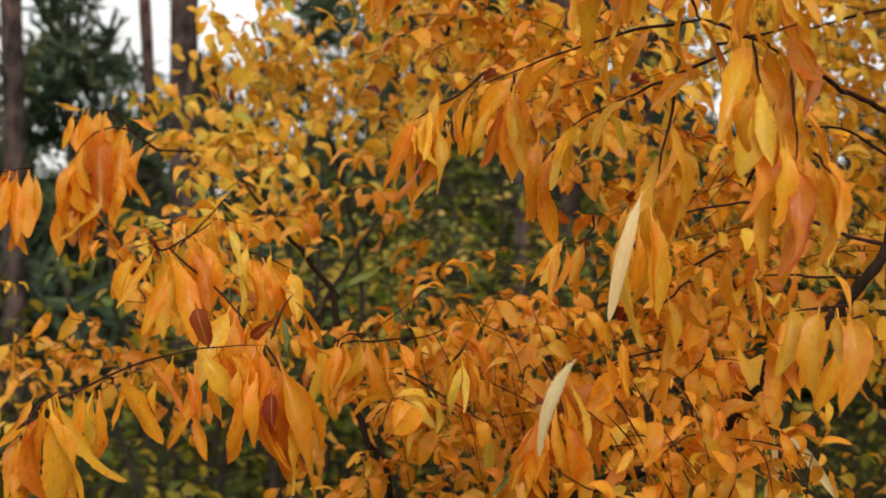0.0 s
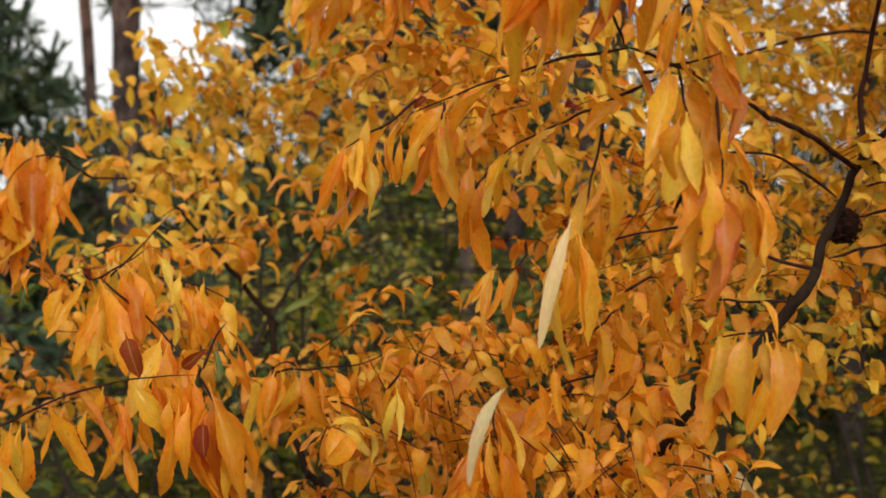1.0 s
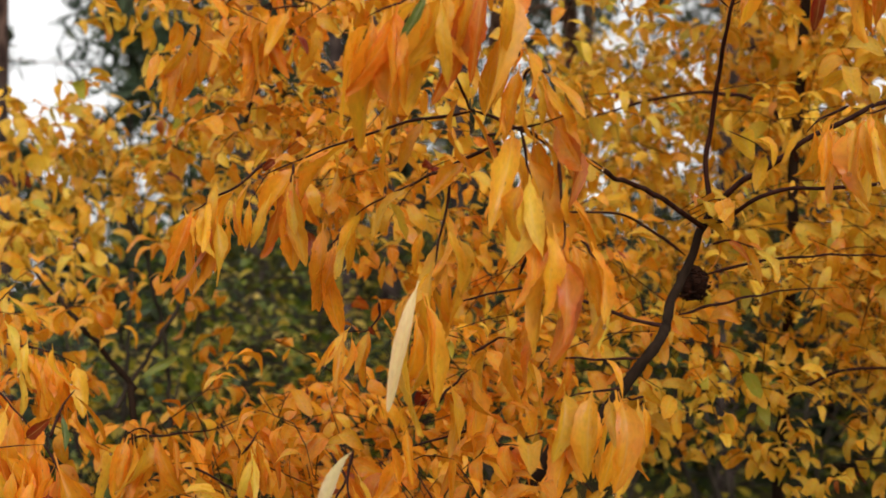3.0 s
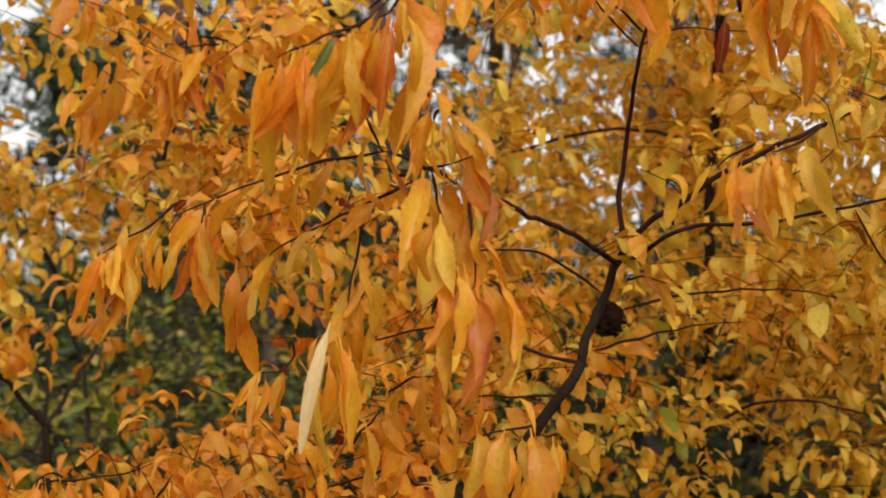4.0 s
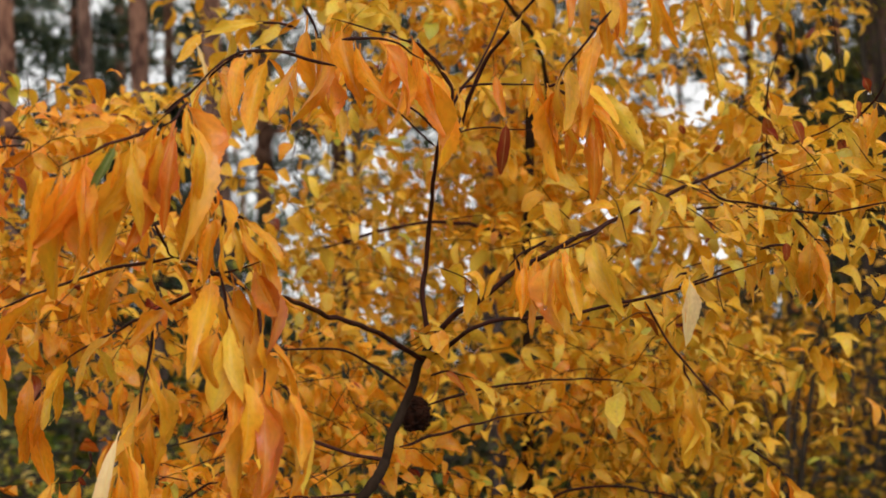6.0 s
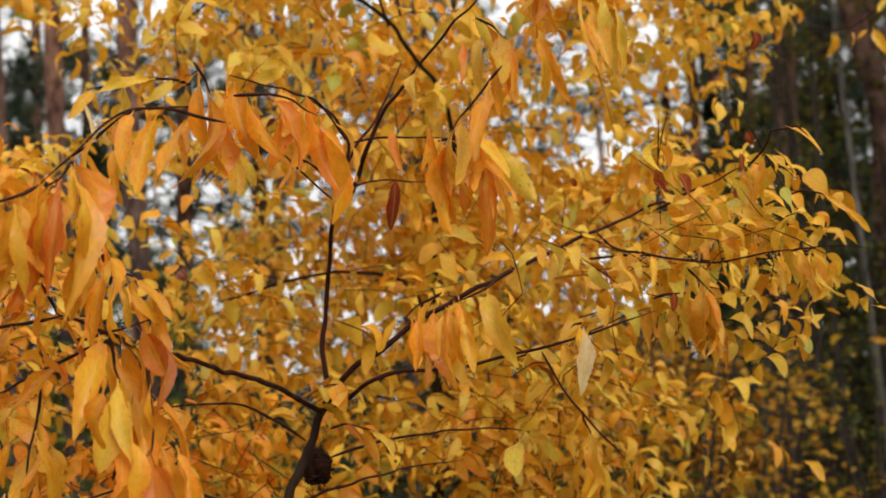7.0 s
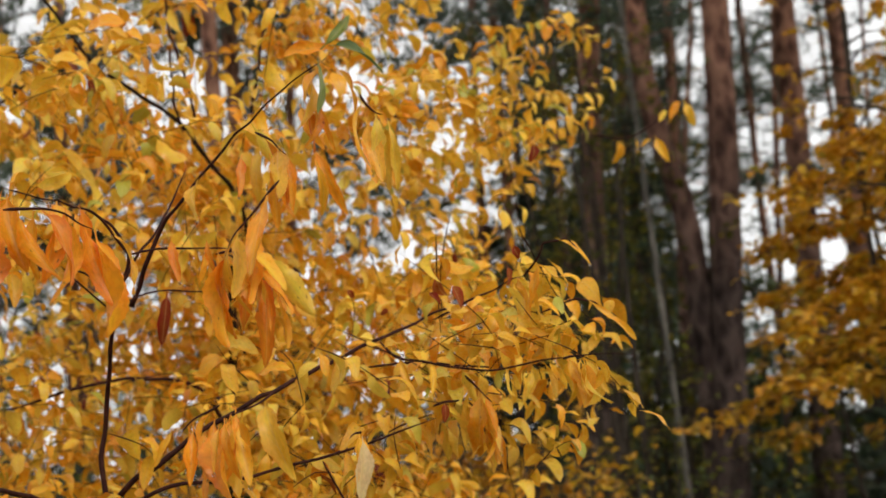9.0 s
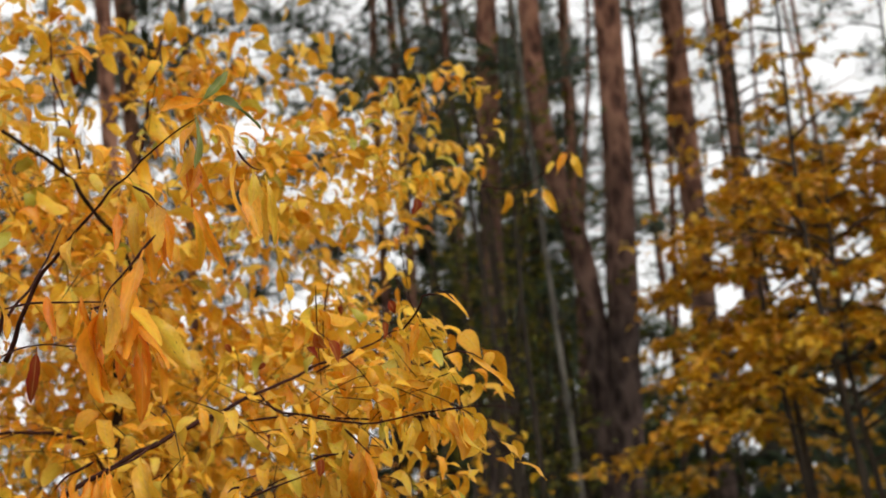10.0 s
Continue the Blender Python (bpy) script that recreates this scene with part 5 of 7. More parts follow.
hang_leaf(CHERRY, (0.944, 1.006, 1.913), (0.031, -0.008, -0.030), (0.71, -1.00, 0.23), 0.046, "gold", False, "", 0.80)
hang_leaf(CHERRY, (0.976, 1.007, 1.845), (0.043, 0.000, -0.047), (0.13, -1.00, 0.12), 0.066, "gold", False, "", 0.80)
hang_leaf(CHERRY, (0.949, 1.026, 1.781), (0.019, 0.011, -0.054), (0.28, -1.00, 0.38), 0.061, "gold", False, "", 0.80)
hang_leaf(CHERRY, (0.934, 1.030, 1.788), (-0.003, 0.012, -0.041), (0.36, -1.00, 0.03), 0.045, "gold", False, "", 0.80)
hang_leaf(CHERRY, (0.953, 1.025, 1.780), (0.023, 0.007, -0.035), (-0.21, -1.00, -0.03), 0.044, "gold", False, "", 0.80)
hang_leaf(CHERRY, (0.970, 1.019, 1.785), (0.015, -0.023, -0.036), (-0.60, -1.00, 0.03), 0.047, "gold", False, "", 0.80)
hang_leaf(CHERRY, (0.965, 1.021, 1.785), (0.019, 0.002, -0.041), (-0.39, -1.00, -0.07), 0.047, "gold", False, "", 0.80)
hang_leaf(CHERRY, (0.905, 1.122, 1.734), (0.009, 0.012, -0.056), (0.10, -1.00, -0.09), 0.060, "gold", False, "", 0.80)
hang_leaf(CHERRY, (0.877, 1.127, 1.761), (-0.008, -0.013, -0.058), (-0.67, -1.00, 0.08), 0.062, "gold", False, "", 0.80)
hang_leaf(CHERRY, (0.924, 1.108, 1.781), (0.001, 0.016, -0.036), (0.81, -1.00, 0.21), 0.041, "gold", False, "", 0.80)
hang_leaf(CHERRY, (0.948, 1.100, 1.785), (-0.014, -0.006, -0.037), (-0.13, -1.00, 0.08), 0.042, "gold", False, "", 0.80)
hang_leaf(CHERRY, (0.894, 1.120, 1.765), (-0.012, -0.001, -0.042), (-0.88, -1.00, 0.19), 0.045, "gold", False, "", 0.80)
hang_leaf(CHERRY, (0.737, 1.167, 1.783), (-0.002, 0.015, -0.036), (0.41, -1.00, -0.05), 0.041, "gold", False, "", 0.80)
hang_leaf(CHERRY, (0.959, 1.078, 1.900), (-0.014, 0.008, -0.048), (-0.59, -1.00, 0.25), 0.053, "gold", False, "", 0.80)
hang_leaf(CHERRY, (0.968, 1.074, 1.905), (0.013, -0.006, -0.033), (0.79, -1.00, 0.30), 0.037, "gold", False, "", 0.80)
hang_leaf(CHERRY, (0.720, 0.952, 2.020), (0.006, -0.010, -0.067), (-0.33, -1.00, 0.36), 0.071, "gold", False, "", 0.80)
hang_leaf(CHERRY, (0.739, 0.942, 2.017), (0.008, 0.006, -0.068), (-0.12, -1.00, 0.12), 0.071, "gold", False, "", 0.80)
hang_leaf(CHERRY, (0.691, 0.953, 2.074), (0.029, 0.002, -0.043), (0.79, -1.00, 0.17), 0.054, "gold", False, "", 0.80)
hang_leaf(CHERRY, (0.671, 0.992, 2.054), (0.015, 0.020, -0.048), (0.17, -1.00, -0.05), 0.056, "orange", False, "", 0.80)
hang_leaf(CHERRY, (0.682, 1.002, 1.993), (0.018, 0.014, -0.056), (-0.14, -1.00, -0.07), 0.063, "orange", False, "", 0.80)
hang_leaf(CHERRY, (0.648, 0.994, 2.095), (0.052, -0.014, 0.010), (-0.84, -1.00, 0.19), 0.057, "orange", False, "", 0.80)
hang_leaf(CHERRY, (0.644, 1.014, 2.024), (0.016, -0.011, -0.015), (0.69, -1.00, 0.10), 0.026, "orange", False, "", 0.80)
hang_leaf(CHERRY, (0.616, 1.034, 2.006), (-0.006, -0.004, -0.047), (-0.40, -1.00, 0.00), 0.049, "orange", False, "", 0.80)
hang_leaf(CHERRY, (0.644, 1.023, 1.992), (0.005, 0.010, -0.061), (-0.26, -1.00, 0.28), 0.064, "orange", False, "", 0.80)
hang_leaf(CHERRY, (0.563, 1.143, 1.947), (0.007, -0.009, -0.050), (-0.27, -1.00, 0.02), 0.053, "orange", False, "", 0.80)
hang_leaf(CHERRY, (0.617, 1.124, 1.924), (0.025, 0.017, -0.052), (0.61, -1.00, 0.32), 0.063, "orange", False, "", 0.80)
hang_leaf(CHERRY, (0.601, 1.133, 1.920), (0.005, 0.005, -0.035), (-0.18, -1.00, -0.03), 0.037, "orange", False, "", 0.80)
hang_leaf(CHERRY, (0.587, 1.136, 1.933), (0.004, 0.012, -0.022), (-0.02, -1.00, -0.08), 0.026, "orange", False, "", 0.80)
hang_leaf(CHERRY, (0.666, 1.109, 1.896), (0.000, -0.011, -0.044), (-0.72, -1.00, 0.26), 0.047, "orange", False, "", 0.80)
hang_leaf(CHERRY, (0.432, 1.191, 1.989), (0.006, 0.026, -0.074), (-0.54, -1.00, 0.30), 0.082, "orange", False, "", 0.80)
hang_leaf(CHERRY, (0.470, 1.176, 1.985), (0.004, -0.005, -0.049), (0.33, -1.00, 0.33), 0.051, "orange", False, "", 0.80)
hang_leaf(CHERRY, (0.411, 1.198, 2.002), (-0.006, 0.016, -0.063), (0.54, -1.00, 0.09), 0.068, "orange", False, "", 0.80)
hang_leaf(CHERRY, (0.616, 1.162, 1.756), (0.004, -0.017, -0.060), (0.02, -1.00, 0.19), 0.065, "orange", False, "", 0.80)
hang_leaf(CHERRY, (0.605, 1.166, 1.757), (-0.010, -0.004, -0.052), (-0.20, -1.00, 0.06), 0.055, "orange", False, "", 0.80)
# crown
crown((-0.136, 2.249, 1.895), (0.28, 0.50, 0.13), 48, 0.055, "gold")
crown((-0.594, 2.410, 1.815), (0.22, 0.40, 0.10), 18, 0.055, "gold")
crown((-0.933, 2.685, 1.887), (0.15, 0.30, 0.04), 2, 0.06, "gold")
crown((-0.405, 2.725, 1.785), (0.22, 0.50, 0.12), 30, 0.055, "gold")
crown((-0.389, 2.019, 1.614), (0.11, 0.40, 0.08), 18, 0.055, "gold")
crown((-0.364, 1.616, 1.501), (0.20, 0.20, 0.08), 26, 0.0521, "orange", hang=0.8)
crown((-0.240, 2.029, 1.551), (0.06, 0.20, 0.04), 8, 0.055, "orange")
crown((-0.466, 1.804, 1.389), (0.13, 0.30, 0.08), 12, 0.0515, "orange")
crown((-0.736, 1.980, 1.301), (0.08, 0.30, 0.03), 6, 0.05, "orange")
crown((-0.093, 1.735, 1.388), (0.18, 0.30, 0.06), 34, 0.0496, "orange")
crown((-0.107, 1.730, 1.267), (0.19, 0.35, 0.09), 30, 0.0451, "orange")
crown((0.061, 1.447, 1.414), (0.11, 0.20, 0.06), 26, 0.048, "orange", hang=0.7)
crown((0.228, 1.608, 1.282), (0.16, 0.30, 0.08), 44, 0.0426, "orange")
crown((0.237, 1.563, 1.449), (0.17, 0.25, 0.09), 40, 0.0459, "orange")
crown((0.380, 1.676, 1.474), (0.18, 0.30, 0.09), 20, 0.0434, "gold")
crown((0.311, 1.625, 1.616), (0.18, 0.30, 0.10), 44, 0.0469, "orange")
crown((0.168, 1.869, 1.788), (0.14, 0.35, 0.10), 26, 0.0561, "gold")
crown((0.523, 2.025, 1.650), (0.15, 0.30, 0.15), 36, 0.0525, "gold")
crown((0.561, 1.984, 1.209), (0.16, 0.30, 0.06), 2, 0.0484, "gold")
crown((0.109, 1.563, 1.792), (0.09, 0.20, 0.05), 16, 0.0501, "orange", hang=0.8)
crown((0.988, 2.504, 1.999), (0.30, 0.40, 0.23), 62, 0.0548, "gold")
crown((0.705, 2.785, 1.977), (0.30, 0.40, 0.20), 50, 0.0559, "gold")
crown((0.387, 2.141, 1.642), (0.20, 0.30, 0.11), 34, 0.0502, "gold")
crown((1.143, 2.368, 1.922), (0.29, 0.40, 0.29), 56, 0.0524, "gold")
crown((0.882, 2.182, 1.584), (0.34, 0.60, 0.11), 50, 0.045, "gold")
crown((0.754, 2.109, 1.412), (0.27, 0.50, 0.11), 17, 0.045, "gold")
crown((0.808, 2.633, 2.142), (0.29, 0.40, 0.18), 40, 0.0536, "gold")
crown((-0.138, 2.194, 1.859), (0.19, 0.40, 0.11), 14, 0.055, "gold")
crown((0.269, 2.322, 2.178), (0.21, 0.40, 0.06), 12, 0.05, "gold")
crown((0.906, 1.590, 1.668), (0.09, 0.24, 0.09), 22, 0.0521, "gold")
crown((0.996, 1.624, 1.680), (0.14, 0.30, 0.11), 22, 0.0451, "gold")
crown((1.052, 2.408, 2.078), (0.34, 0.40, 0.21), 58, 0.0536, "gold")
crown((0.890, 2.467, 1.813), (0.35, 0.40, 0.16), 36, 0.0552, "gold")
crown((1.068, 1.997, 1.942), (0.18, 0.30, 0.11), 30, 0.0561, "gold")
crown((0.692, 2.219, 2.252), (0.32, 0.60, 0.16), 34, 0.05, "gold")
crown((1.080, 2.281, 2.423), (0.30, 0.60, 0.14), 36, 0.05, "gold")
crown((1.487, 2.462, 2.475), (0.22, 0.35, 0.14), 26, 0.05, "gold")
crown((1.692, 2.493, 2.543), (0.12, 0.30, 0.08), 12, 0.05, "gold")
crown((1.211, 2.185, 2.109), (0.13, 0.30, 0.10), 22, 0.05, "gold")
crown((0.988, 2.009, 1.668), (0.25, 0.40, 0.11), 36, 0.05, "gold")
crown((0.959, 1.348, 1.871), (0.07, 0.20, 0.05), 14, 0.0501, "gold")
crown((0.463, 2.662, 2.581), (0.32, 0.50, 0.10), 26, 0.055, "gold")
crown((0.988, 2.243, 2.724), (0.32, 0.50, 0.13), 34, 0.055, "gold")
crown((0.824, 2.080, 2.204), (0.20, 0.30, 0.16), 22, 0.0555, "gold")
crown((1.189, 2.124, 2.316), (0.20, 0.40, 0.14), 34, 0.05, "gold")
crown((1.484, 2.347, 2.647), (0.18, 0.40, 0.14), 22, 0.055, "gold")
crown((1.597, 2.334, 2.461), (0.11, 0.30, 0.08), 9, 0.055, "gold")
crown((1.044, 1.593, 1.971), (0.20, 0.30, 0.09), 30, 0.0468, "gold")
crown((1.007, 2.153, 1.966), (0.31, 0.30, 0.13), 32, 0.0566, "gold")
crown((1.709, 2.323, 2.722), (0.08, 0.20, 0.04), 4, 0.055, "gold")
crown((1.163, 1.508, 1.796), (0.03, 0.20, 0.03), 4, 0.0451, "gold")
crown((0.695, 1.883, 2.375), (0.31, 0.40, 0.12), 34, 0.06, "gold")
crown((0.547, 1.770, 2.169), (0.17, 0.30, 0.10), 20, 0.0561, "gold")
crown((0.982, 1.894, 2.258), (0.19, 0.30, 0.13), 16, 0.06, "gold")
crown((0.031, 2.067, 2.131), (0.19, 0.40, 0.10), 16, 0.06, "gold")
crown((0.860, 2.049, 1.666), (0.25, 0.30, 0.10), 24, 0.0543, "gold")
crown((-0.964, 1.764, 1.416), (0.15, 0.40, 0.25), 8, 0.0515, "gold")
crown((-0.442, 2.425, 1.906), (0.15, 0.30, 0.09), 22, 0.055, "gold")
crown((-0.282, 2.245, 2.136), (0.71, 0.50, 0.12), 14, 0.055, "gold")
crown((0.248, 1.066, 1.402), (0.05, 0.06, 0.03), 9, 0.045, "orange", reach=0.1, leaves=6)
crown((0.189, 1.011, 1.365), (0.04, 0.06, 0.02), 8, 0.045, "orange", reach=0.1, leaves=6)
crown((0.736, 1.182, 1.829), (0.04, 0.06, 0.02), 7, 0.050, "gold", reach=0.1, leaves=6)
crown((0.720, 1.165, 1.736), (0.04, 0.06, 0.02), 8, 0.050, "gold", reach=0.1, leaves=6)
crown((0.563, 1.245, 1.728), (0.03, 0.06, 0.02), 6, 0.050, "gold", reach=0.1, leaves=6)
crown((0.717, 1.793, 1.437), (0.17, 0.25, 0.07), 14, 0.046, "gold")
crown((0.943, 1.764, 1.458), (0.14, 0.25, 0.08), 26, 0.048, "gold")
crown((0.941, 1.865, 1.557), (0.14, 0.25, 0.05), 14, 0.048, "gold")
crown((0.644, 2.278, 1.856), (0.17, 0.3, 0.11), 22, 0.050, "gold")
crown((0.791, 2.392, 2.664), (0.22, 0.3, 0.08), 22, 0.053, "gold")
crown((1.038, 2.283, 2.687), (0.14, 0.3, 0.07), 14, 0.053, "gold")
crown((0.476, 2.170, 1.930), (0.12, 0.3, 0.07), 12, 0.050, "gold")
crown((0.952, 1.078, 1.842), (0.05, 0.08, 0.03), 8, 0.045, "gold", reach=0.12, leaves=7)
crown((0.906, 1.140, 1.814), (0.05, 0.08, 0.04), 10, 0.046, "gold", reach=0.12, leaves=7)
crown((0.951, 1.175, 1.752), (0.04, 0.08, 0.04), 7, 0.046, "gold", reach=0.12, leaves=7)
crown((0.033, 1.650, 1.957), (0.11, 0.20, 0.06), 22, 0.052, "orange")
crown((0.134, 1.987, 2.113), (0.12, 0.20, 0.04), 16, 0.052, "gold")
crown((0.012, 1.705, 1.843), (0.08, 0.20, 0.05), 14, 0.050, "orange")
crown((0.761, 1.717, 1.921), (0.03, 0.05, 0.04), 5, 0.050, "gold")
crown((0.736, 1.671, 1.706), (0.06, 0.10, 0.05), 9, 0.050, "gold")
crown((0.541, 2.012, 2.159), (0.13, 0.20, 0.06), 12, 0.053, "gold")
crown((0.322, 2.302, 2.447), (0.13, 0.20, 0.06), 14, 0.055, "gold")
crown((0.504, 2.244, 2.443), (0.09, 0.20, 0.06), 12, 0.055, "gold")
crown((0.752, 2.061, 2.357), (0.12, 0.20, 0.06), 10, 0.055, "gold")
hang_leaf(CHERRY, (0.301, 0.935, 1.515), (-0.010, -0.021, -0.060), (0.50, -1.00, 0.20), 0.068, "orange", True, "", 0.58)
hang_leaf(CHERRY, (0.322, 0.917, 1.513), (-0.013, -0.021, -0.067), (-0.20, -1.00, 0.30), 0.075, "orange", True, "", 0.72)
hang_leaf(CHERRY, (0.344, 0.928, 1.509), (0.011, -0.019, -0.077), (0.40, -1.00, 0.30), 0.084, "orange", True, "", 0.66)
hang_leaf(CHERRY, (0.342, 0.958, 1.504), (0.003, -0.020, -0.041), (-0.50, -1.00, 0.10), 0.048, "orange", True, "", 0.60)
hang_leaf(CHERRY, (0.334, 0.947, 1.538), (0.019, -0.019, -0.033), (0.60, -1.00, 0.60), 0.044, "orange", True, "", 0.70)
hang_leaf(CHERRY, (0.280, 0.984, 1.488), (-0.018, -0.021, 0.006), (0.20, -1.00, 0.60), 0.030, "orange", True, "", 0.70)
hang_leaf(CHERRY, (0.240, 0.992, 1.425), (0.011, -0.014, -0.033), (0.30, -1.00, 0.08), 0.040, "orange", True, "", 0.8)
hang_leaf(CHERRY, (0.257, 0.993, 1.418), (-0.010, -0.016, -0.024), (-0.19, -1.00, 0.25), 0.032, "orange", True, "", 0.8)
hang_leaf(CHERRY, (0.226, 0.991, 1.405), (-0.015, -0.016, -0.017), (0.23, -1.00, 0.34), 0.029, "orange", True, "", 0.8)
hang_leaf(CHERRY, (0.205, 0.989, 1.395), (-0.013, -0.016, -0.026), (0.38, -1.00, 0.03), 0.035, "orange", True, "", 0.8)
hang_leaf(CHERRY, (0.184, 0.988, 1.383), (-0.012, -0.016, -0.020), (0.11, -1.00, 0.27), 0.030, "orange", True, "", 0.8)
crown((0.220, 1.030, 1.384), (0.06, 0.05, 0.03), 9, 0.042, "orange", reach=0.1, leaves=7)
crown((0.272, 1.034, 1.424), (0.05, 0.05, 0.03), 5, 0.042, "orange", reach=0.1, leaves=7)
crown((0.729, 1.631, 2.013), (0.05, 0.05, 0.05), 4, 0.046, "gold", reach=0.12, leaves=7)
crown((0.712, 1.583, 1.831), (0.05, 0.05, 0.05), 5, 0.046, "gold", reach=0.12, leaves=7)
crown((0.695, 1.586, 1.609), (0.05, 0.05, 0.05), 6, 0.046, "gold", reach=0.12, leaves=7)
crown((0.686, 1.587, 1.474), (0.05, 0.05, 0.05), 5, 0.046, "gold", reach=0.12, leaves=7)
crown((0.404, 1.733, 1.996), (0.06, 0.06, 0.05), 5, 0.048, "gold", reach=0.13, leaves=7)
crown((0.456, 1.774, 1.920), (0.06, 0.06, 0.05), 6, 0.048, "gold", reach=0.13, leaves=7)
crown((0.377, 1.738, 1.890), (0.06, 0.06, 0.05), 4, 0.048, "gold", reach=0.13, leaves=7)
crown((0.245, 1.552, 1.843), (0.05, 0.06, 0.04), 4, 0.048, "gold", reach=0.13, leaves=7)
crown((0.270, 1.550, 1.792), (0.05, 0.06, 0.04), 4, 0.048, "gold", reach=0.13, leaves=7)
crown((0.184, 1.609, 1.806), (0.05, 0.06, 0.04), 4, 0.048, "gold", reach=0.13, leaves=7)
# the twig that stands out past the crown
stem("branch", [(1.571, 1.964, 2.336), (1.624, 1.935, 2.324), (1.665, 1.913, 2.336), (1.708, 1.890, 2.371), (1.736, 1.875, 2.395)], 0.003, 0.0012, M_TWIG)
hang_leaf(CHERRY, (1.730, 1.878, 2.388), (-0.036, 0.019, -0.054), (-0.42, -1.00, 0.28), 0.048, "gold", True, "", 0.81)
hang_leaf(CHERRY, (1.735, 1.876, 2.388), (-0.006, 0.003, -0.037), (0.17, -1.00, 0.34), 0.027, "gold", True, "", 0.71)
hang_leaf(CHERRY, (1.737, 1.875, 2.385), (0.011, -0.006, -0.077), (-0.78, -1.00, 0.49), 0.057, "gold", True, "", 0.77)
hang_leaf(CHERRY, (1.708, 1.890, 2.371), (-0.029, 0.015, -0.035), (-0.43, -1.00, 0.60), 0.034, "gold", True, "", 0.84)
hang_leaf(CHERRY, (1.708, 1.890, 2.365), (0.001, -0.001, -0.035), (0.54, -1.00, 0.23), 0.025, "gold", True, "", 0.90)
hang_leaf(CHERRY, (1.678, 1.906, 2.322), (0.016, -0.008, -0.081), (-0.56, -1.00, 0.34), 0.060, "gold", True, "", 0.98)
hang_leaf(CHERRY, (1.673, 1.909, 2.317), (-0.031, 0.017, -0.016), (0.04, -1.00, 0.42), 0.028, "gold", True, "", 0.91)
hang_leaf(CHERRY, (1.624, 1.935, 2.320), (-0.032, 0.017, -0.065), (-0.04, -1.00, 0.40), 0.054, "gold", True, "", 0.98)
hang_leaf(CHERRY, (1.618, 1.938, 2.319), (-0.011, 0.006, -0.012), (0.34, -1.00, 0.54), 0.013, "gold", True, "", 0.82)
hang_leaf(CHERRY, (1.643, 1.925, 2.321), (0.008, -0.004, -0.044), (0.61, -1.00, -0.03), 0.032, "gold", True, "", 0.72)
# leaves that stand out
hang_leaf(CHERRY, (0.184, 0.945, 1.599), (-0.022, -0.025, -0.099), (-0.2, -1, 0.7), 0.112, "pale", False, "cream-coloured long leaf", 0.48, 0)
hang_leaf(CHERRY, (0.131, 0.840, 1.473), (-0.035, -0.042, -0.059), (-0.2, -1, 0.7), 0.083, "pale", False, "cream-coloured drooping leaf", 0.6, 1)
hang_leaf(CHERRY, (0.318, 1.216, 1.367), (-0.020, -0.014, -0.064), (0.25, -1, 0.15), 0.072, "pale", False, "cream-coloured dry leaf", 0.72)
hang_leaf(CHERRY, (0.338, 1.217, 1.359), (-0.007, -0.002, -0.063), (0.25, -1, 0.15), 0.067, "pale", False, "cream-coloured dry leaf", 0.72)
hang_leaf(CHERRY, (0.347, 1.218, 1.365), (0.047, -0.008, -0.065), (0.25, -1, 0.15), 0.085, "pale", False, "cream-coloured dry leaf", 0.72)
hang_leaf(CHERRY, (0.733, 1.072, 1.722), (-0.009, -0.003, -0.063), (0.25, -1, 0.15), 0.072, "pale", False, "cream-coloured dry leaf", 0.85, 2)
hang_leaf(CHERRY, (0.252, 0.923, 1.914), (0.006, 0.002, -0.033), (0.25, -1, 0.15), 0.035, "pale", False, "cream-coloured small leaf", 0.72)
hang_leaf(CHERRY, (0.188, 0.861, 1.818), (-0.017, -0.015, -0.046), (0.25, -1, 0.15), 0.054, "green", False, "grey-green leaf", 0.72)
hang_leaf(CHERRY, (0.680, 0.967, 2.087), (-0.002, 0.005, -0.057), (0.25, -1, 0.15), 0.060, "green", False, "grey-green leaf", 0.72)
hang_leaf(CHERRY, (0.683, 0.964, 2.095), (0.043, -0.010, 0.039), (0.25, -1, 0.15), 0.062, "green", False, "grey-green leaf", 0.72)
hang_leaf(CHERRY, (0.690, 0.959, 2.097), (0.045, -0.040, -0.027), (0.25, -1, 0.15), 0.069, "green", False, "grey-green leaf", 0.72)
hang_leaf(CHERRY, (-0.155, 1.160, 1.473), (0.008, -0.010, -0.035), (0.25, -1, 0.15), 0.039, "green", False, "yellow-green leaf", 0.72)
hang_leaf(CHERRY, (0.076, 1.145, 1.330), (-0.018, -0.023, -0.026), (0.25, -1, 0.15), 0.041, "green", False, "green leaf", 0.72)
hang_leaf(CHERRY, (-0.234, 1.124, 1.488), (0.014, -0.010, -0.048), (0.25, -1, 0.15), 0.048, "red", True, "dark red leaf", 0.95)
hang_leaf(CHERRY, (-0.181, 1.127, 1.453), (0.031, -0.017, 0.016), (0.25, -1, 0.15), 0.036, "red", True, "dark red leaf", 0.95)
hang_leaf(CHERRY, (-0.154, 1.108, 1.407), (0.002, -0.021, -0.038), (0.25, -1, 0.15), 0.040, "red", True, "dark red leaf", 0.95)
hang_leaf(CHERRY, (0.060, 1.055, 1.710), (-0.015, -0.002, -0.011), (0.25, -1, 0.15), 0.018, "red", True, "dark red leaf", 0.95)
hang_leaf(CHERRY, (0.140, 1.137, 1.557), (0.008, 0.000, -0.011), (0.25, -1, 0.15), 0.012, "red", True, "dark red leaf", 0.95)
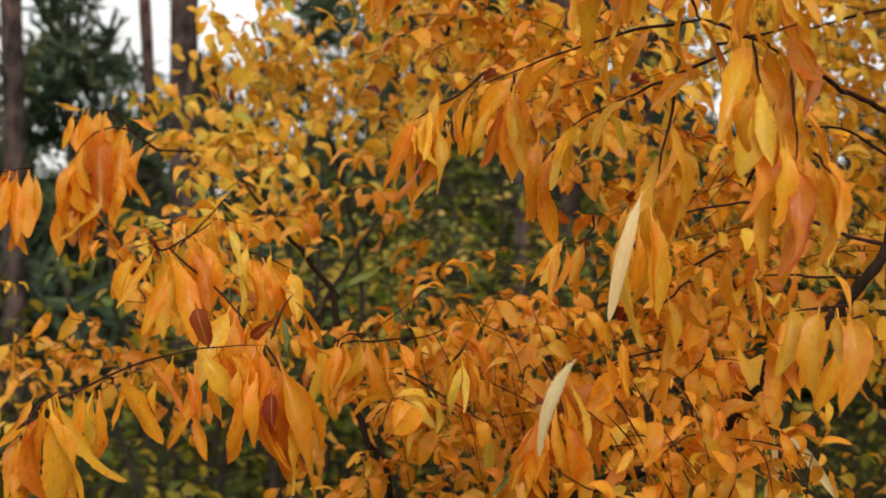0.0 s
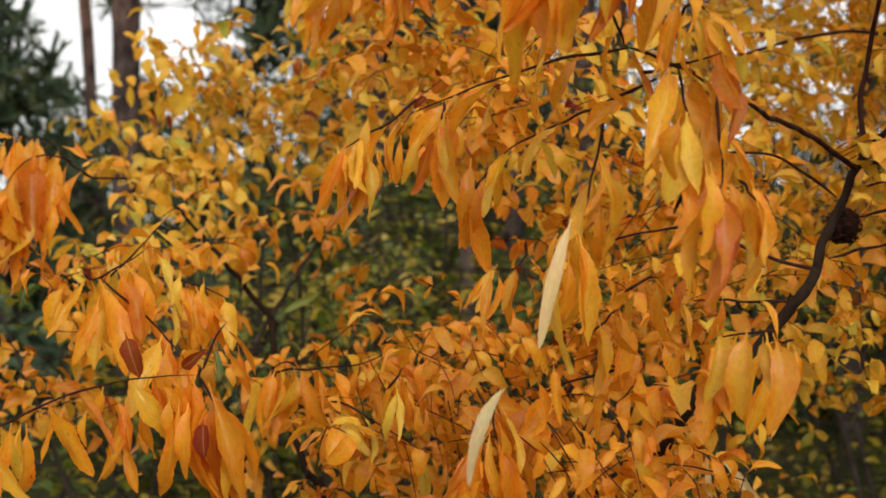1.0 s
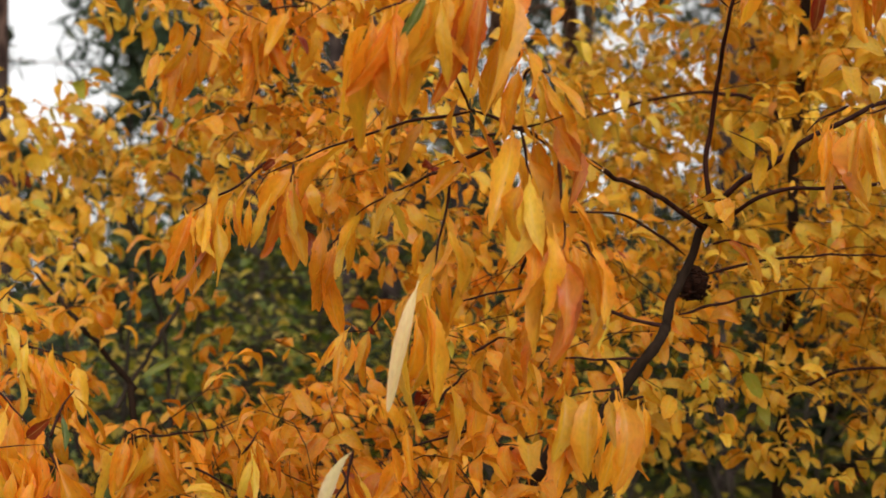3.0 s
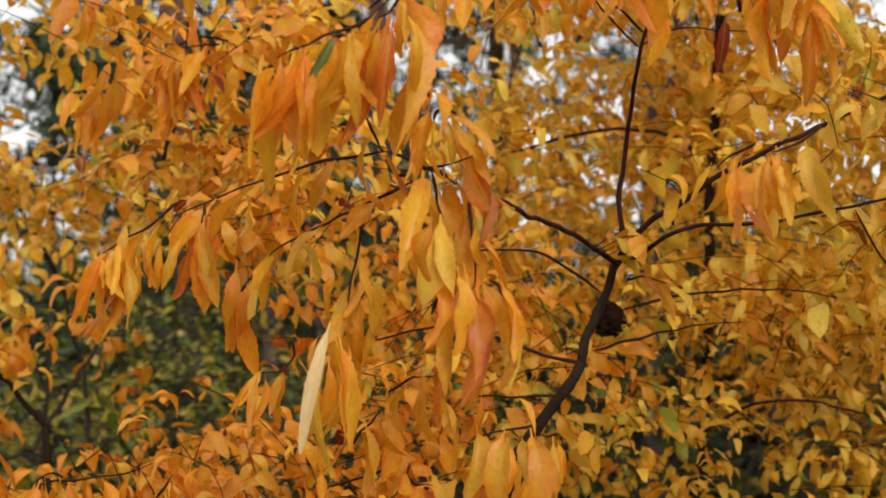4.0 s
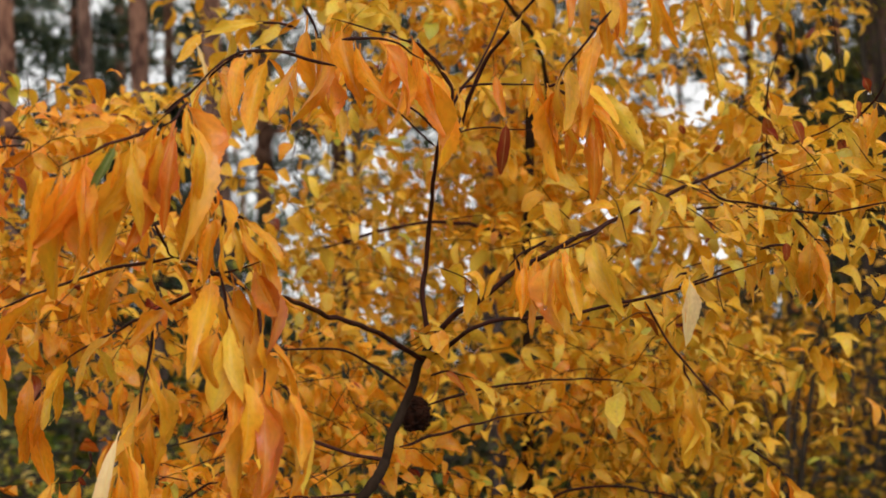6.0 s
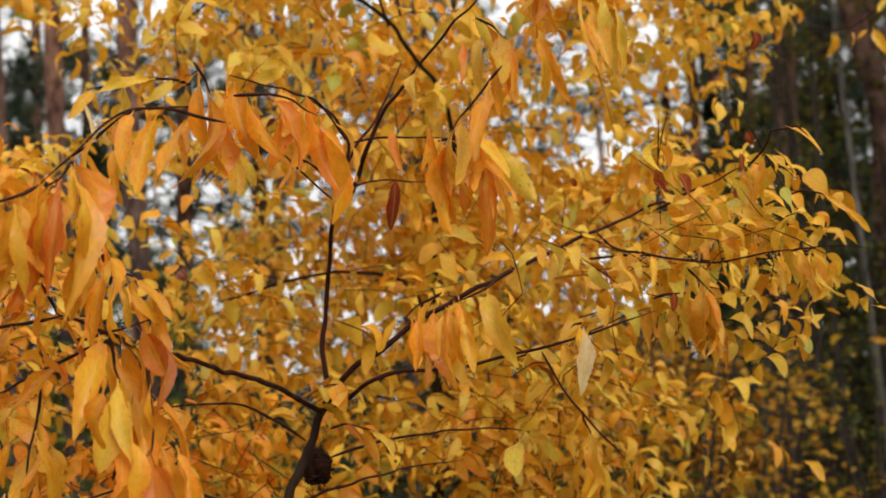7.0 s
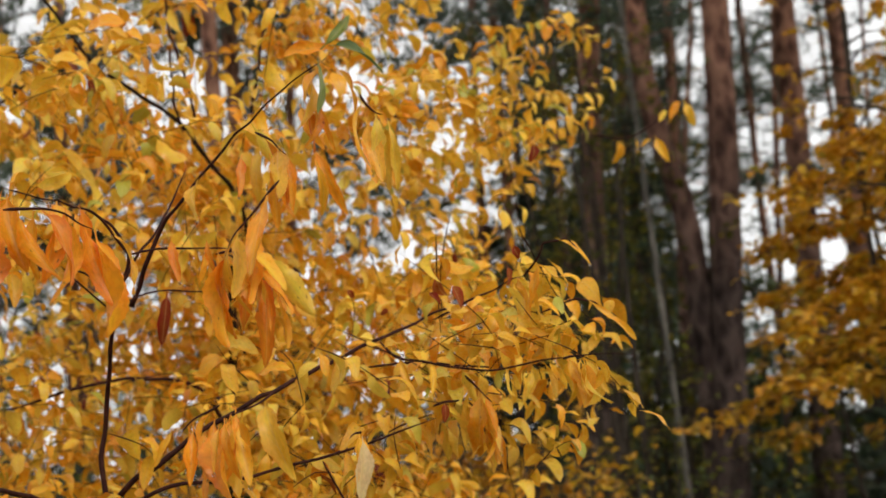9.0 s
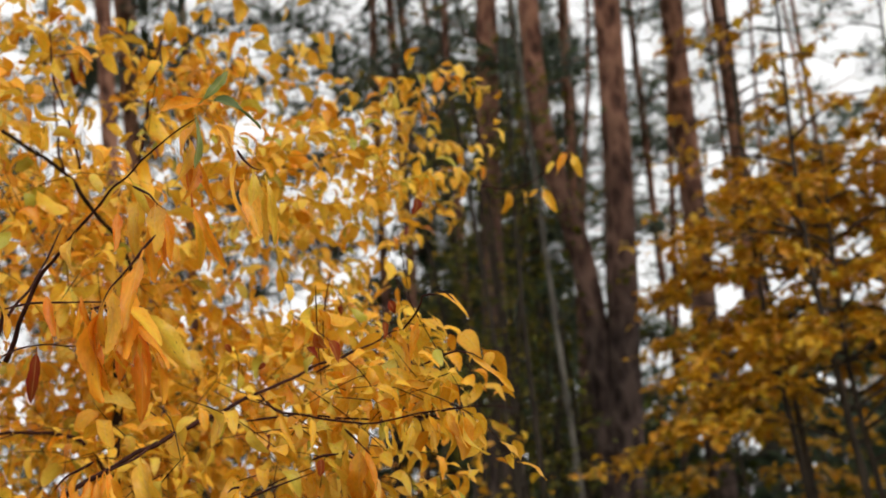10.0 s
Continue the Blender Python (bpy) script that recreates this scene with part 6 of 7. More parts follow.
hang_leaf(CHERRY, (0.791, 0.948, 1.855), (0.011, -0.004, -0.022), (-0.12, -1, 0.48), 0.028, "red", True, "dark red leaf", 1.25)
hang_leaf(CHERRY, (0.778, 0.973, 1.852), (0.008, -0.003, -0.013), (-0.20, -1, 0.35), 0.018, "red", True, "dark red leaf", 1.25)
hang_leaf(CHERRY, (0.830, 0.883, 1.879), (0.004, -0.001, -0.013), (-0.23, -1, 0.12), 0.016, "red", True, "dark red leaf", 1.25)
hang_leaf(CHERRY, (0.823, 0.886, 1.860), (0.003, -0.001, -0.017), (0.50, -1, 0.10), 0.020, "red", True, "dark red leaf", 1.25)
hang_leaf(CHERRY, (1.050, 1.233, 2.089), (0.002, -0.001, -0.023), (0.21, -1, 0.23), 0.027, "red", True, "dark red leaf", 1.25)
hang_leaf(CHERRY, (0.507, 0.901, 1.845), (-0.007, 0.002, -0.042), (0.06, -1, 0.25), 0.050, "red", True, "dark red leaf", 0.48)
hang_leaf(CHERRY, (0.756, 0.907, 1.737), (0.002, -0.001, -0.017), (-0.15, -1, 0.42), 0.019, "red", True, "dark red leaf", 1.25)
hang_leaf(CHERRY, (0.713, 1.025, 1.866), (0.004, -0.001, -0.009), (-0.23, -1, 0.12), 0.012, "red", True, "dark red leaf", 1.25)
hang_leaf(CHERRY, (0.750, 1.013, 1.844), (-0.006, 0.002, -0.007), (-0.28, -1, 0.13), 0.011, "red", True, "dark red leaf", 1.25)
hang_leaf(CHERRY, (-0.399, 1.312, 1.522), (-0.009, -0.001, -0.028), (0.25, -1, 0.15), 0.031, "green", False, "dark green leaf", 0.72)
hang_leaf(CHERRY, (-0.127, 1.736, 1.500), (-0.040, -0.054, -0.018), (0.25, -1, 0.15), 0.073, "green", False, "grey-green leaf", 0.72)

HEAPS["orange"].object("orange_foliage", M_ORANGE_MASS, CHERRY, "orange leaves")
HEAPS["gold"].object("golden_foliage", M_GOLD_MASS, CHERRY, "golden yellow leaves")
DROPS.object("rain_drop_scatter", M_WATER, CHERRY, "clear rain drops on leaf tips")
TWIGS.object("twig_growth", M_TWIG, CHERRY, "thin dark twigs")


# ---- the pines ----
frng = random.Random(23)


def clump(heap, at, size, n=13):
    """A tuft of pine needles round the end of a shoot."""
    for _ in range(n):
        d = Vector((frng.gauss(0, 1), frng.gauss(0, 1), frng.gauss(0.35, 0.8))).normalized()
        s = d.orthogonal().normalized() * size * 0.06
        a = at + d * size * 0.1
        b = at + d * size * frng.uniform(0.6, 1.0)
        k = heap.n
        heap.v.append(np.array([tuple(a - s), tuple(a + s), tuple(b + s * 0.6), tuple(b - s * 0.6)]))
        heap.f.append((k, k + 1, k + 2, k + 3))
        heap.uv.append(np.zeros((4, 2)))
        heap.n += 4


def pine(x, y, r, lean=(0, 0), height=17.0, crown_from=6.0, boughs=22, bend=0.0, label="", reach=2.6, via=None, snags=5):
    """A Scots pine: a tall bare trunk, dead snags, boughs with needle tufts higher up. via: sideways steps of the trunk, as (height, x, y)."""
    z = floor_at(x, y)
    tree = thing("pine_tree", label or "tall Scots pine with reddish flaking bark", "tree", "", "pines of the wood")
    tree.location = (x, y, z)
    pts = [(0, 0, -0.2)]
    if via:
        pts += [(sx, sy, h) for h, sx, sy in via]
        h0, sx, sy = via[-1]
        pts += [(sx + lean[0] * (h - h0), sy + lean[1] * (h - h0), h) for h in (h0 + (height - h0) * k / 4 for k in range(1, 5))]
    else:
        for k in range(1, 9):
            h = height * k / 8
            pts.append((lean[0] * h + bend * math.sin(h * 0.5) + 0.03 * frng.gauss(0, 1), lean[1] * h + 0.03 * frng.gauss(0, 1), h))
    line = spline(pts, 0.35)
    v, f = tube(line, r, r * 0.45, 14, 0.06, frng)
    part("trunk", mesh_of("trunk", v, f, M_PINE), tree)
    needles, wood = Heap(), Heap()
    for i in range(boughs):
        h = crown_from + (height - crown_from) * frng.random() ** 1.4
        at, _ = along(line, h / height)
        a = frng.random() * math.tau
        long = reach * frng.uniform(0.5, 1.1) * (1.15 - 0.5 * h / height)
        out_ = Vector((math.cos(a), math.sin(a), frng.uniform(-0.15, 0.35)))
        end = at + out_ * long
        bl = spline([at, at.lerp(end, 0.5) + Vector((0, 0, frng.uniform(-0.2, 0.25))), end], 0.25)
        wood.stem(bl, 0.03 * r / 0.14, 0.008, 5)
        for s in (0.4, 0.7, 1.0):
            pad, t = along(bl, s)
            pad = pad + Vector((frng.gauss(0, 0.25), frng.gauss(0, 0.25), 0.05))
            for k in range(frng.randrange(4, 9)):
                off = Vector((frng.gauss(0, 0.28), frng.gauss(0, 0.28), frng.gauss(0, 0.13)))
                clump(needles, pad + off, frng.uniform(0.22, 0.42))
    for i in range(snags):
        h = frng.uniform(1.5, crown_from + 2)
        at, _ = along(line, h / height)
        a = frng.random() * math.tau
        end = at + Vector((math.cos(a), math.sin(a), frng.uniform(-0.3, 0.2))) * frng.uniform(0.3, 0.9)
        wood.stem(spline([at, at.lerp(end, 0.6) + Vector((0, 0, 0.08)), end], 0.15), 0.009, 0.003, 4)
    wood.object("bough_growth", M_PINE, tree, "thin dark boughs and dead snags")
    needles.object("needle_crown", M_NEEDLE, tree, "dark green needle tufts")
    return tree


def spruce(x, y, height, width):
    """A young dark conifer, branched to the ground."""
    tree = thing("young_conifer", "dense dark green young conifer under the pines", "tree", "", "young conifers")
    tree.location = (x, y, floor_at(x, y))
    wood, needles = Heap(), Heap()
    line = spline([(0, 0, -0.1), (0.03, 0, height * 0.5), (0, 0.04, height)], 0.4)
    v, f = tube(line, 0.05, 0.01, 8)
    part("trunk", mesh_of("trunk", v, f, M_GREYBARK), tree)
    for i in range(int(height * 9)):
        s = frng.uniform(0.04, 1.0)
        at, _ = along(line, s)
        a = frng.random() * math.tau
        end = at + Vector((math.cos(a), math.sin(a), frng.uniform(-0.25, 0.15))) * width * (1.08 - s) * frng.uniform(0.6, 1.1)
        sl = spline([at, at.lerp(end, 0.5) + Vector((0, 0, 0.05)), end], 0.2)
        wood.stem(sl, 0.01, 0.003, 4)
        for k in range(6):
            q, _ = along(sl, frng.uniform(0.25, 1.0))
            clump(needles, q + Vector((frng.gauss(0, 0.12), frng.gauss(0, 0.12), -0.05)), frng.uniform(0.2, 0.4), 10)
    wood.object("bough_growth", M_GREYBARK, tree, "thin drooping boughs")
    needles.object("needle_crown", M_NEEDLE, tree, "dark green needles")


spruce(-2.26, 12.63, 4.4, 1.5)
spruce(-1.91, 14.21, 5.0, 1.5)
spruce(-4.09, 11.09, 3.6, 1.4)
spruce(-0.81, 14.82, 5.0, 1.5)
spruce(0.53, 15.84, 5.5, 1.6)
spruce(-3.21, 14.48, 3.2, 1.3)
spruce(-3.92, 15.33, 3.4, 1.3)
spruce(-3.84, 13.28, 3.0, 1.3)
spruce(-4.62, 14.08, 3.3, 1.3)
spruce(-4.76, 11.90, 3.4, 1.4)
spruce(7.48, 14.83, 5.2, 1.3)
spruce(7.94, 14.64, 6.0, 1.3)
spruce(8.39, 13.39, 6.4, 1.4)
spruce(9.33, 14.06, 6.8, 1.4)
spruce(7.74, 13.47, 5.0, 1.3)
spruce(10.56, 15.32, 11.2, 1.5)
spruce(8.15, 13.93, 6.2, 1.3)
spruce(9.93, 15.46, 8.0, 1.4)
spruce(9.37, 9.37, 3.6, 1.5)
spruce(9.17, 8.38, 3.4, 1.5)
spruce(9.60, 10.35, 3.8, 1.5)
spruce(11.83, 11.41, 4.2, 1.5)
spruce(10.25, 8.93, 4.0, 1.5)
spruce(9.75, 11.36, 3.6, 1.5)
spruce(10.31, 13.26, 4.5, 1.5)
spruce(1.11, 14.00, 3.5, 1.5)
spruce(-0.2, 16.05, 5.0, 1.5)
spruce(-7.6, 13.5, 4.5, 1.5)
spruce(-3.9, 11.9, 2.4, 1.2)
spruce(4.29, 13.40, 4.0, 1.5)
spruce(7.30, 13.71, 4.6, 1.4)
# the pair that grow together, and those round them
pine(5.43, 7.44, 0.118, (0.075, -0.040), height=16, crown_from=8)
pine(5.54, 7.47, 0.095, (0.032, -0.014), height=16, crown_from=8, label="leaning Scots pine grown against its neighbour", via=[(1.2, 0.0, 0.0), (2.00, -0.010, 0.000), (2.53, 0.009, -0.008), (3.08, 0.007, -0.007), (3.57, -0.037, 0.012), (3.99, -0.117, 0.047), (4.41, -0.169, 0.070), (4.84, -0.173, 0.072), (5.27, -0.160, 0.066)])
pine(7.50, 8.95, 0.125, (0.044, -0.023), height=17, crown_from=7.2)
pine(10.27, 11.43, 0.125, (0.034, -0.018), height=17, crown_from=9)
pine(11.44, 13.07, 0.034, (0.096, -0.051), height=13, crown_from=9, boughs=8, label="thin dark pine with bare trunk")
pine(4.79, 8.06, 0.095, (0.077, -0.034), height=16, crown_from=8)
pine(7.44, 9.54, 0.034, (0.092, -0.049), height=11, crown_from=7.5, boughs=8, label="thin dark pine with bare trunk")
pine(7.84, 11.59, 0.06, (0.068, -0.036), height=17, crown_from=8)
pine(6.16, 9.09, 0.027, (0.100, -0.053), height=11, crown_from=7, boughs=6, label="thin dark pine with bare trunk")
pine(5.75, 9.9, 0.04, (0.03, -0.02), height=10, crown_from=5, boughs=10, label="thin dark pine with bare trunk")
# those seen past the cherry on its other side
pine(-2.45, 9.17, 0.106, (-0.017, -0.001), height=17, crown_from=9)
pine(-3.62, 12.59, 0.066, (-0.085, -0.007), height=16, crown_from=9, boughs=12)
pine(-3.90, 9.55, 0.088, (-0.012, -0.001), height=16, crown_from=9)
pine(-0.04, 7.36, 0.045, (-0.028, -0.002), height=13, crown_from=8, boughs=8, label="slim grey pine trunk")
pine(0.80, 10.10, 0.09, (-0.02, 0.003), height=17, crown_from=8)
pine(0.22, 11.15, 0.088, (-0.02, 0.005), height=17, crown_from=7, boughs=16)
pine(-0.94, 12.26, 0.086, (-0.021, 0.004), height=17, crown_from=6.5, boughs=16)
pine(-0.53, 15.24, 0.06, (-0.012, 0.002), height=16, crown_from=6, boughs=16)
pine(2.6, 9.3, 0.075, (0.01, 0.0), height=16, crown_from=6.5, boughs=14)
pine(3.6, 11.6, 0.09, (-0.02, 0.01), height=17, crown_from=6, boughs=18)
pine(6.91, 13.23, 0.070, (0.03, 0.0), height=14, crown_from=6.5, boughs=12)
pine(10.66, 13.49, 0.060, (0.03, 0.0), height=14, crown_from=5.6, boughs=18)
pine(14.08, 13.93, 0.060, (0.03, 0.0), height=14, crown_from=5.6, boughs=20)
pine(9.20, 14.27, 0.060, (0.03, 0.0), height=14, crown_from=4.8, boughs=14)
pine(8.30, 16.14, 0.070, (0.03, 0.0), height=14, crown_from=5.0, boughs=12)
pine(5.66, 21.17, 0.080, (0.03, 0.0), height=14, crown_from=5.0, boughs=20)
pine(16.13, 16.24, 0.060, (0.03, 0.0), height=12.0, crown_from=6.6, boughs=12)
pine(16.24, 18.45, 0.070, (0.03, 0.0), height=16.0, crown_from=8.5, boughs=24)
pine(0.4, 16.6, 0.070, (0.01, 0.0), height=14.0, crown_from=4.6, boughs=22)
for x, y, r, lx, h, low in ((1.6, 18.2, 0.13, 0.03, 16, 5.3), (-1.9, 17.0, 0.1, -0.02, 15, 4.4), (3.1, 20.6, 0.15, 0.0, 15.4, 5.1), (7.4, 27.3, 0.15, 0.03, 15, 4.0), (-3.1, 30.9, 0.11, 0.0, 17, 5.0),
                           (4.0, 26.8, 0.14, 0.05, 15, 5.0), (9.6, 17.5, 0.1, -0.01, 14, 4.6), (12.1, 21.5, 0.12, 0.0, 15, 5.0), (15.4, 22.4, 0.12, 0.05, 16, 5.5),
                           (-10.8, 18.4, 0.12, 0.0, 15, 3.2), (-8.6, 14.6, 0.09, -0.02, 13, 2.8), (-0.3, 24.6, 0.13, 0.0, 16, 4.5), (6.0, 18.8, 0.1, 0.03, 14, 4.2), (7.1, 14.6, 0.07, 0.05, 13, 4.5)):
    pine(x, y, r, (lx, 0.0), height=h, crown_from=low, boughs=18)
# unseen pines beside and behind the camera, added only to hold back sky light
pine(16.01, -3.06, 0.136, (0.021, -0.022), boughs=26, crown_from=6.5, reach=3.0)
pine(14.01, -2.06, 0.157, (-0.020, 0.030), boughs=26, crown_from=6.5, reach=3.0)
pine(-13.62, -3.18, 0.131, (-0.014, 0.032), boughs=26, crown_from=6.5, reach=3.0)
pine(10.53, -2.86, 0.144, (0.036, 0.016), boughs=26, crown_from=6.5, reach=3.0)
pine(11.46, -2.06, 0.158, (-0.010, 0.007), boughs=26, crown_from=6.5, reach=3.0)
pine(-14.70, -4.88, 0.142, (-0.013, 0.015), boughs=26, crown_from=6.5, reach=3.0)
pine(-14.31, -3.90, 0.127, (-0.013, 0.003), boughs=26, crown_from=6.5, reach=3.0)
pine(6.98, 1.87, 0.149, (-0.028, -0.001), boughs=26, crown_from=6.5, reach=3.0)
pine(7.82, 2.10, 0.128, (-0.007, 0.000), boughs=26, crown_from=6.5, reach=3.0)
pine(10.00, 4.66, 0.136, (0.031, 0.006), boughs=26, crown_from=6.5, reach=3.0)


# ---- shrubs and undergrowth ----
def shrub(x, y, height, width, n, size, mat, label, stems=5, name="shrub", low=0.15, leaves=9, shapes=None, bark=None, flat=0.0):
    """A many-stemmed shrub: thin stems and small leafy sprays."""
    z = floor_at(x, y)
    ob = thing(name, label, "shrub")
    ob.location = (x, y, z)
    wood, green = Heap(), Heap()
    lines = []
    for i in range(stems):
        a = math.tau * (i + frng.random()) / stems
        top = Vector((math.cos(a) * width * frng.uniform(0.25, 0.9), math.sin(a) * width * frng.uniform(0.25, 0.9), height * frng.uniform(0.75, 1.0)))
        ln = spline([Vector((frng.gauss(0, 0.05), frng.gauss(0, 0.05), -0.05)), top * 0.45 + Vector((0, 0, height * 0.12)), top], 0.12)
        lines.append(ln)
        wood.stem(ln, 0.012 + 0.004 * height, 0.004, 6)
    for i in range(n):
        ln = frng.choice(lines)
        at, t = along(ln, frng.uniform(low, 1.0))
        a = frng.random() * math.tau
        way = Vector((math.cos(a), math.sin(a), frng.uniform(-0.1, 0.5) * (1 - flat))).normalized()
        reach = width * frng.uniform(0.25, 0.75)
        end = at + way * reach + DOWN * reach * 0.12
        sl = spline([at, at.lerp(end, 0.5) + Vector((0, 0, reach * 0.06)), end], 0.1)
        wood.stem(sl, 0.004, 0.0012, 4)
        for k in range(leaves):
            q, tt = along(sl, frng.uniform(0.25, 1.0))
            w = Vector((frng.gauss(0, 0.6), frng.gauss(0, 0.6), frng.gauss(-0.25, 0.35))) + way * 0.5
            nrm = Vector((frng.gauss(0, 0.35), frng.gauss(0, 0.35), 1))
            green.leaf(frng.choice(shapes or TINY), leaf_pose(q + Vector((frng.gauss(0, 0.05), frng.gauss(0, 0.05), frng.gauss(0, 0.04))), w, nrm, size * frng.uniform(0.7, 1.25)))
    wood.object("branchwork", bark or M_GREYBARK, ob, "thin grey-brown stems")
    green.object("foliage", mat, ob)
    return ob


def young_tree(x, y, height, reach, limbs, low, sprays, size, label, bare=0.0, mat=None):
    """A young broadleaf: a thin trunk, tiers of arching limbs and flat leafy sprays."""
    tree = thing("young_tree", label, "tree", "", "young amber trees")
    tree.location = (x, y, floor_at(x, y))
    line = spline([(0, 0, -0.1), (0.04, -0.02, height * 0.35), (-0.02, 0.03, height * 0.7), (0.02, 0, height)], 0.15)
    v, f = tube(line, 0.026, 0.006, 8, 0.1, frng)
    part("trunk", mesh_of("trunk", v, f, M_GREYBARK), tree)
    wood, gold = Heap(), Heap()
    for i in range(limbs):
        s = low + (1 - low) * (i + frng.random()) / limbs
        at, _ = along(line, s)
        a = i * 2.4 + frng.gauss(0, 0.3)
        long = reach * (1.05 - (max(0, s - low) / (1 - low)) ** 1.6) * frng.uniform(0.75, 1.1) + 0.12
        way = Vector((math.cos(a), math.sin(a), 0))
        end = at + way * long + Vector((0, 0, frng.uniform(-0.12, 0.12) * long))
        ln = spline([at, at.lerp(end, 0.5) + Vector((0, 0, 0.16 * long)), end], 0.1)
        wood.stem(ln, 0.009, 0.002, 5)
        k = int(sprays * (0.25 + long / reach) * (1 - bare * s))
        for j in range(k):
            q, t = along(ln, frng.uniform(0.3, 1.0))
            side = Vector((-way.y, way.x, 0)) * frng.choice((-1, 1))
            w = (side * frng.uniform(0.3, 1) + way * 0.6 + Vector((0, 0, frng.gauss(0, 0.12)))).normalized()
            r = frng.uniform(0.12, 0.32)
            e = q + w * r + DOWN * r * 0.15
            sl = spline([q, q.lerp(e, 0.5) + Vector((0, 0, 0.03)), e], 0.1)
            wood.stem(sl, 0.003, 0.001, 4)
            for m in range(9):
                p, _ = along(sl, frng.uniform(0.15, 1.0))
                lw = w * 0.5 + Vector((frng.gauss(0, 0.6), frng.gauss(0, 0.6), frng.gauss(-0.3, 0.25)))
                gold.leaf(frng.choice(TINY), leaf_pose(p, lw, Vector((frng.gauss(0, 0.35), frng.gauss(0, 0.35), 1)), size * frng.uniform(0.7, 1.25)))
    wood.object("branchwork", M_GREYBARK, tree, "thin arching limbs")
    gold.object("foliage", mat or M_AMBER_MASS, tree, "amber leaves in flat sprays")


def birch(x, y, r, lean, height):
    """A slender young birch with a pale, dark-flecked trunk."""
    tree = thing("birch_tree", "slender birch with pale dark-flecked trunk", "tree")
    tree.location = (x, y, floor_at(x, y))
    line = spline([(0, 0, -0.1), (lean[0] * height * 0.4, lean[1] * height * 0.4 + 0.05, height * 0.45), (lean[0] * height, lean[1] * height, height)], 0.2)
    v, f = tube(line, r, r * 0.4, 9, 0.08, frng)
    part("trunk", mesh_of("trunk", v, f, M_BIRCH), tree)
    wood, gold = Heap(), Heap()
    for i in range(14):
        at, _ = along(line, frng.uniform(0.15, 1.0))
        a = frng.random() * math.tau
        end = at + Vector((math.cos(a), math.sin(a), 0.3)) * frng.uniform(0.3, 0.7)
        sl = spline([at, at.lerp(end, 0.5), end], 0.15)
        wood.stem(sl, 0.004, 0.001, 4)
        for k in range(7):
            q, _ = along(sl, frng.uniform(0.3, 1))
            gold.leaf(frng.choice(TINY), leaf_pose(q, Vector((frng.gauss(0, 1), frng.gauss(0, 1), -0.6)), Vector((frng.gauss(0, 0.4), frng.gauss(0, 0.4), 1)), 0.05))
    wood.object("branchwork", M_GREYBARK, tree, "thin branches")
    gold.object("foliage", M_GREEN_MASS, tree, "sparse green and yellow leaves")


M_BIRCH = bark_material("birch_bark", (0.04, 0.035, 0.03), (0.34, 0.31, 0.26), 14)
birch(4.98, 6.95, 0.025, (-0.015, 0.008), 6.0)


shrub(-0.31, 4.43, 1.75, 0.70, 150, 0.050, M_GREEN_MASS, "undergrowth shrub with green and yellow leaves")
shrub(-0.10, 5.05, 1.80, 0.80, 150, 0.050, M_GREEN_MASS, "undergrowth shrub with green and yellow leaves")
shrub(-0.60, 4.81, 1.70, 0.80, 150, 0.050, M_GREEN_MASS, "undergrowth shrub with green and yellow leaves")
shrub(0.16, 5.37, 1.80, 0.80, 150, 0.050, M_GREEN_MASS, "undergrowth shrub with green and yellow leaves")
shrub(-0.64, 3.70, 1.75, 0.50, 40, 0.060, M_GREEN_MASS, "green-leaved shrub with thin grey stems")
shrub(-0.95, 3.67, 1.70, 0.50, 40, 0.060, M_GREEN_MASS, "green-leaved shrub with thin grey stems")
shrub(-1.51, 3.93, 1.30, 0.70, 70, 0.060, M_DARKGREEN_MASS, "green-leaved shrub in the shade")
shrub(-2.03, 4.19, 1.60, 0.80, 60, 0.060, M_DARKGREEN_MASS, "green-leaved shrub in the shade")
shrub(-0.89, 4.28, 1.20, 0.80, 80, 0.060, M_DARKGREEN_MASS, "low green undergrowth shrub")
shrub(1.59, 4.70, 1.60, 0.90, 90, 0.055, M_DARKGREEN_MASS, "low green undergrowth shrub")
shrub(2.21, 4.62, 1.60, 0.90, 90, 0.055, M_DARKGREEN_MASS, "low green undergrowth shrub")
shrub(0.85, 4.79, 1.60, 0.90, 90, 0.055, M_GREEN_MASS, "low green undergrowth shrub")
shrub(2.82, 4.80, 2.10, 0.60, 70, 0.046, M_AMBER_MASS, "low shrub with amber autumn leaves")
shrub(2.41, 4.53, 2.00, 0.65, 90, 0.046, M_AMBER_MASS, "low shrub with amber autumn leaves")
shrub(3.49, 4.85, 1.75, 0.60, 26, 0.046, M_AMBER_MASS, "low shrub with amber autumn leaves")
shrub(3.28, 6.12, 2.20, 0.90, 90, 0.060, M_AMBER_MASS, "young tree with amber autumn leaves")
shrub(3.09, 5.80, 2.04, 0.80, 170, 0.060, M_RUST_MASS, "low shrub with rusty orange autumn leaves", low=0.4)
shrub(2.67, 5.52, 2.00, 0.80, 170, 0.060, M_RUST_MASS, "low shrub with rusty orange autumn leaves", low=0.4)
shrub(4.29, 5.93, 1.90, 0.80, 70, 0.050, M_GREEN_MASS, "low green undergrowth shrub")
shrub(3.27, 13.49, 2.80, 1.10, 60, 0.100, M_DARKGREEN_MASS, "distant undergrowth shrub with small mixed leaves")
shrub(3.00, 18.24, 1.60, 1.30, 60, 0.100, M_DARKGREEN_MASS, "distant undergrowth shrub with small mixed leaves")
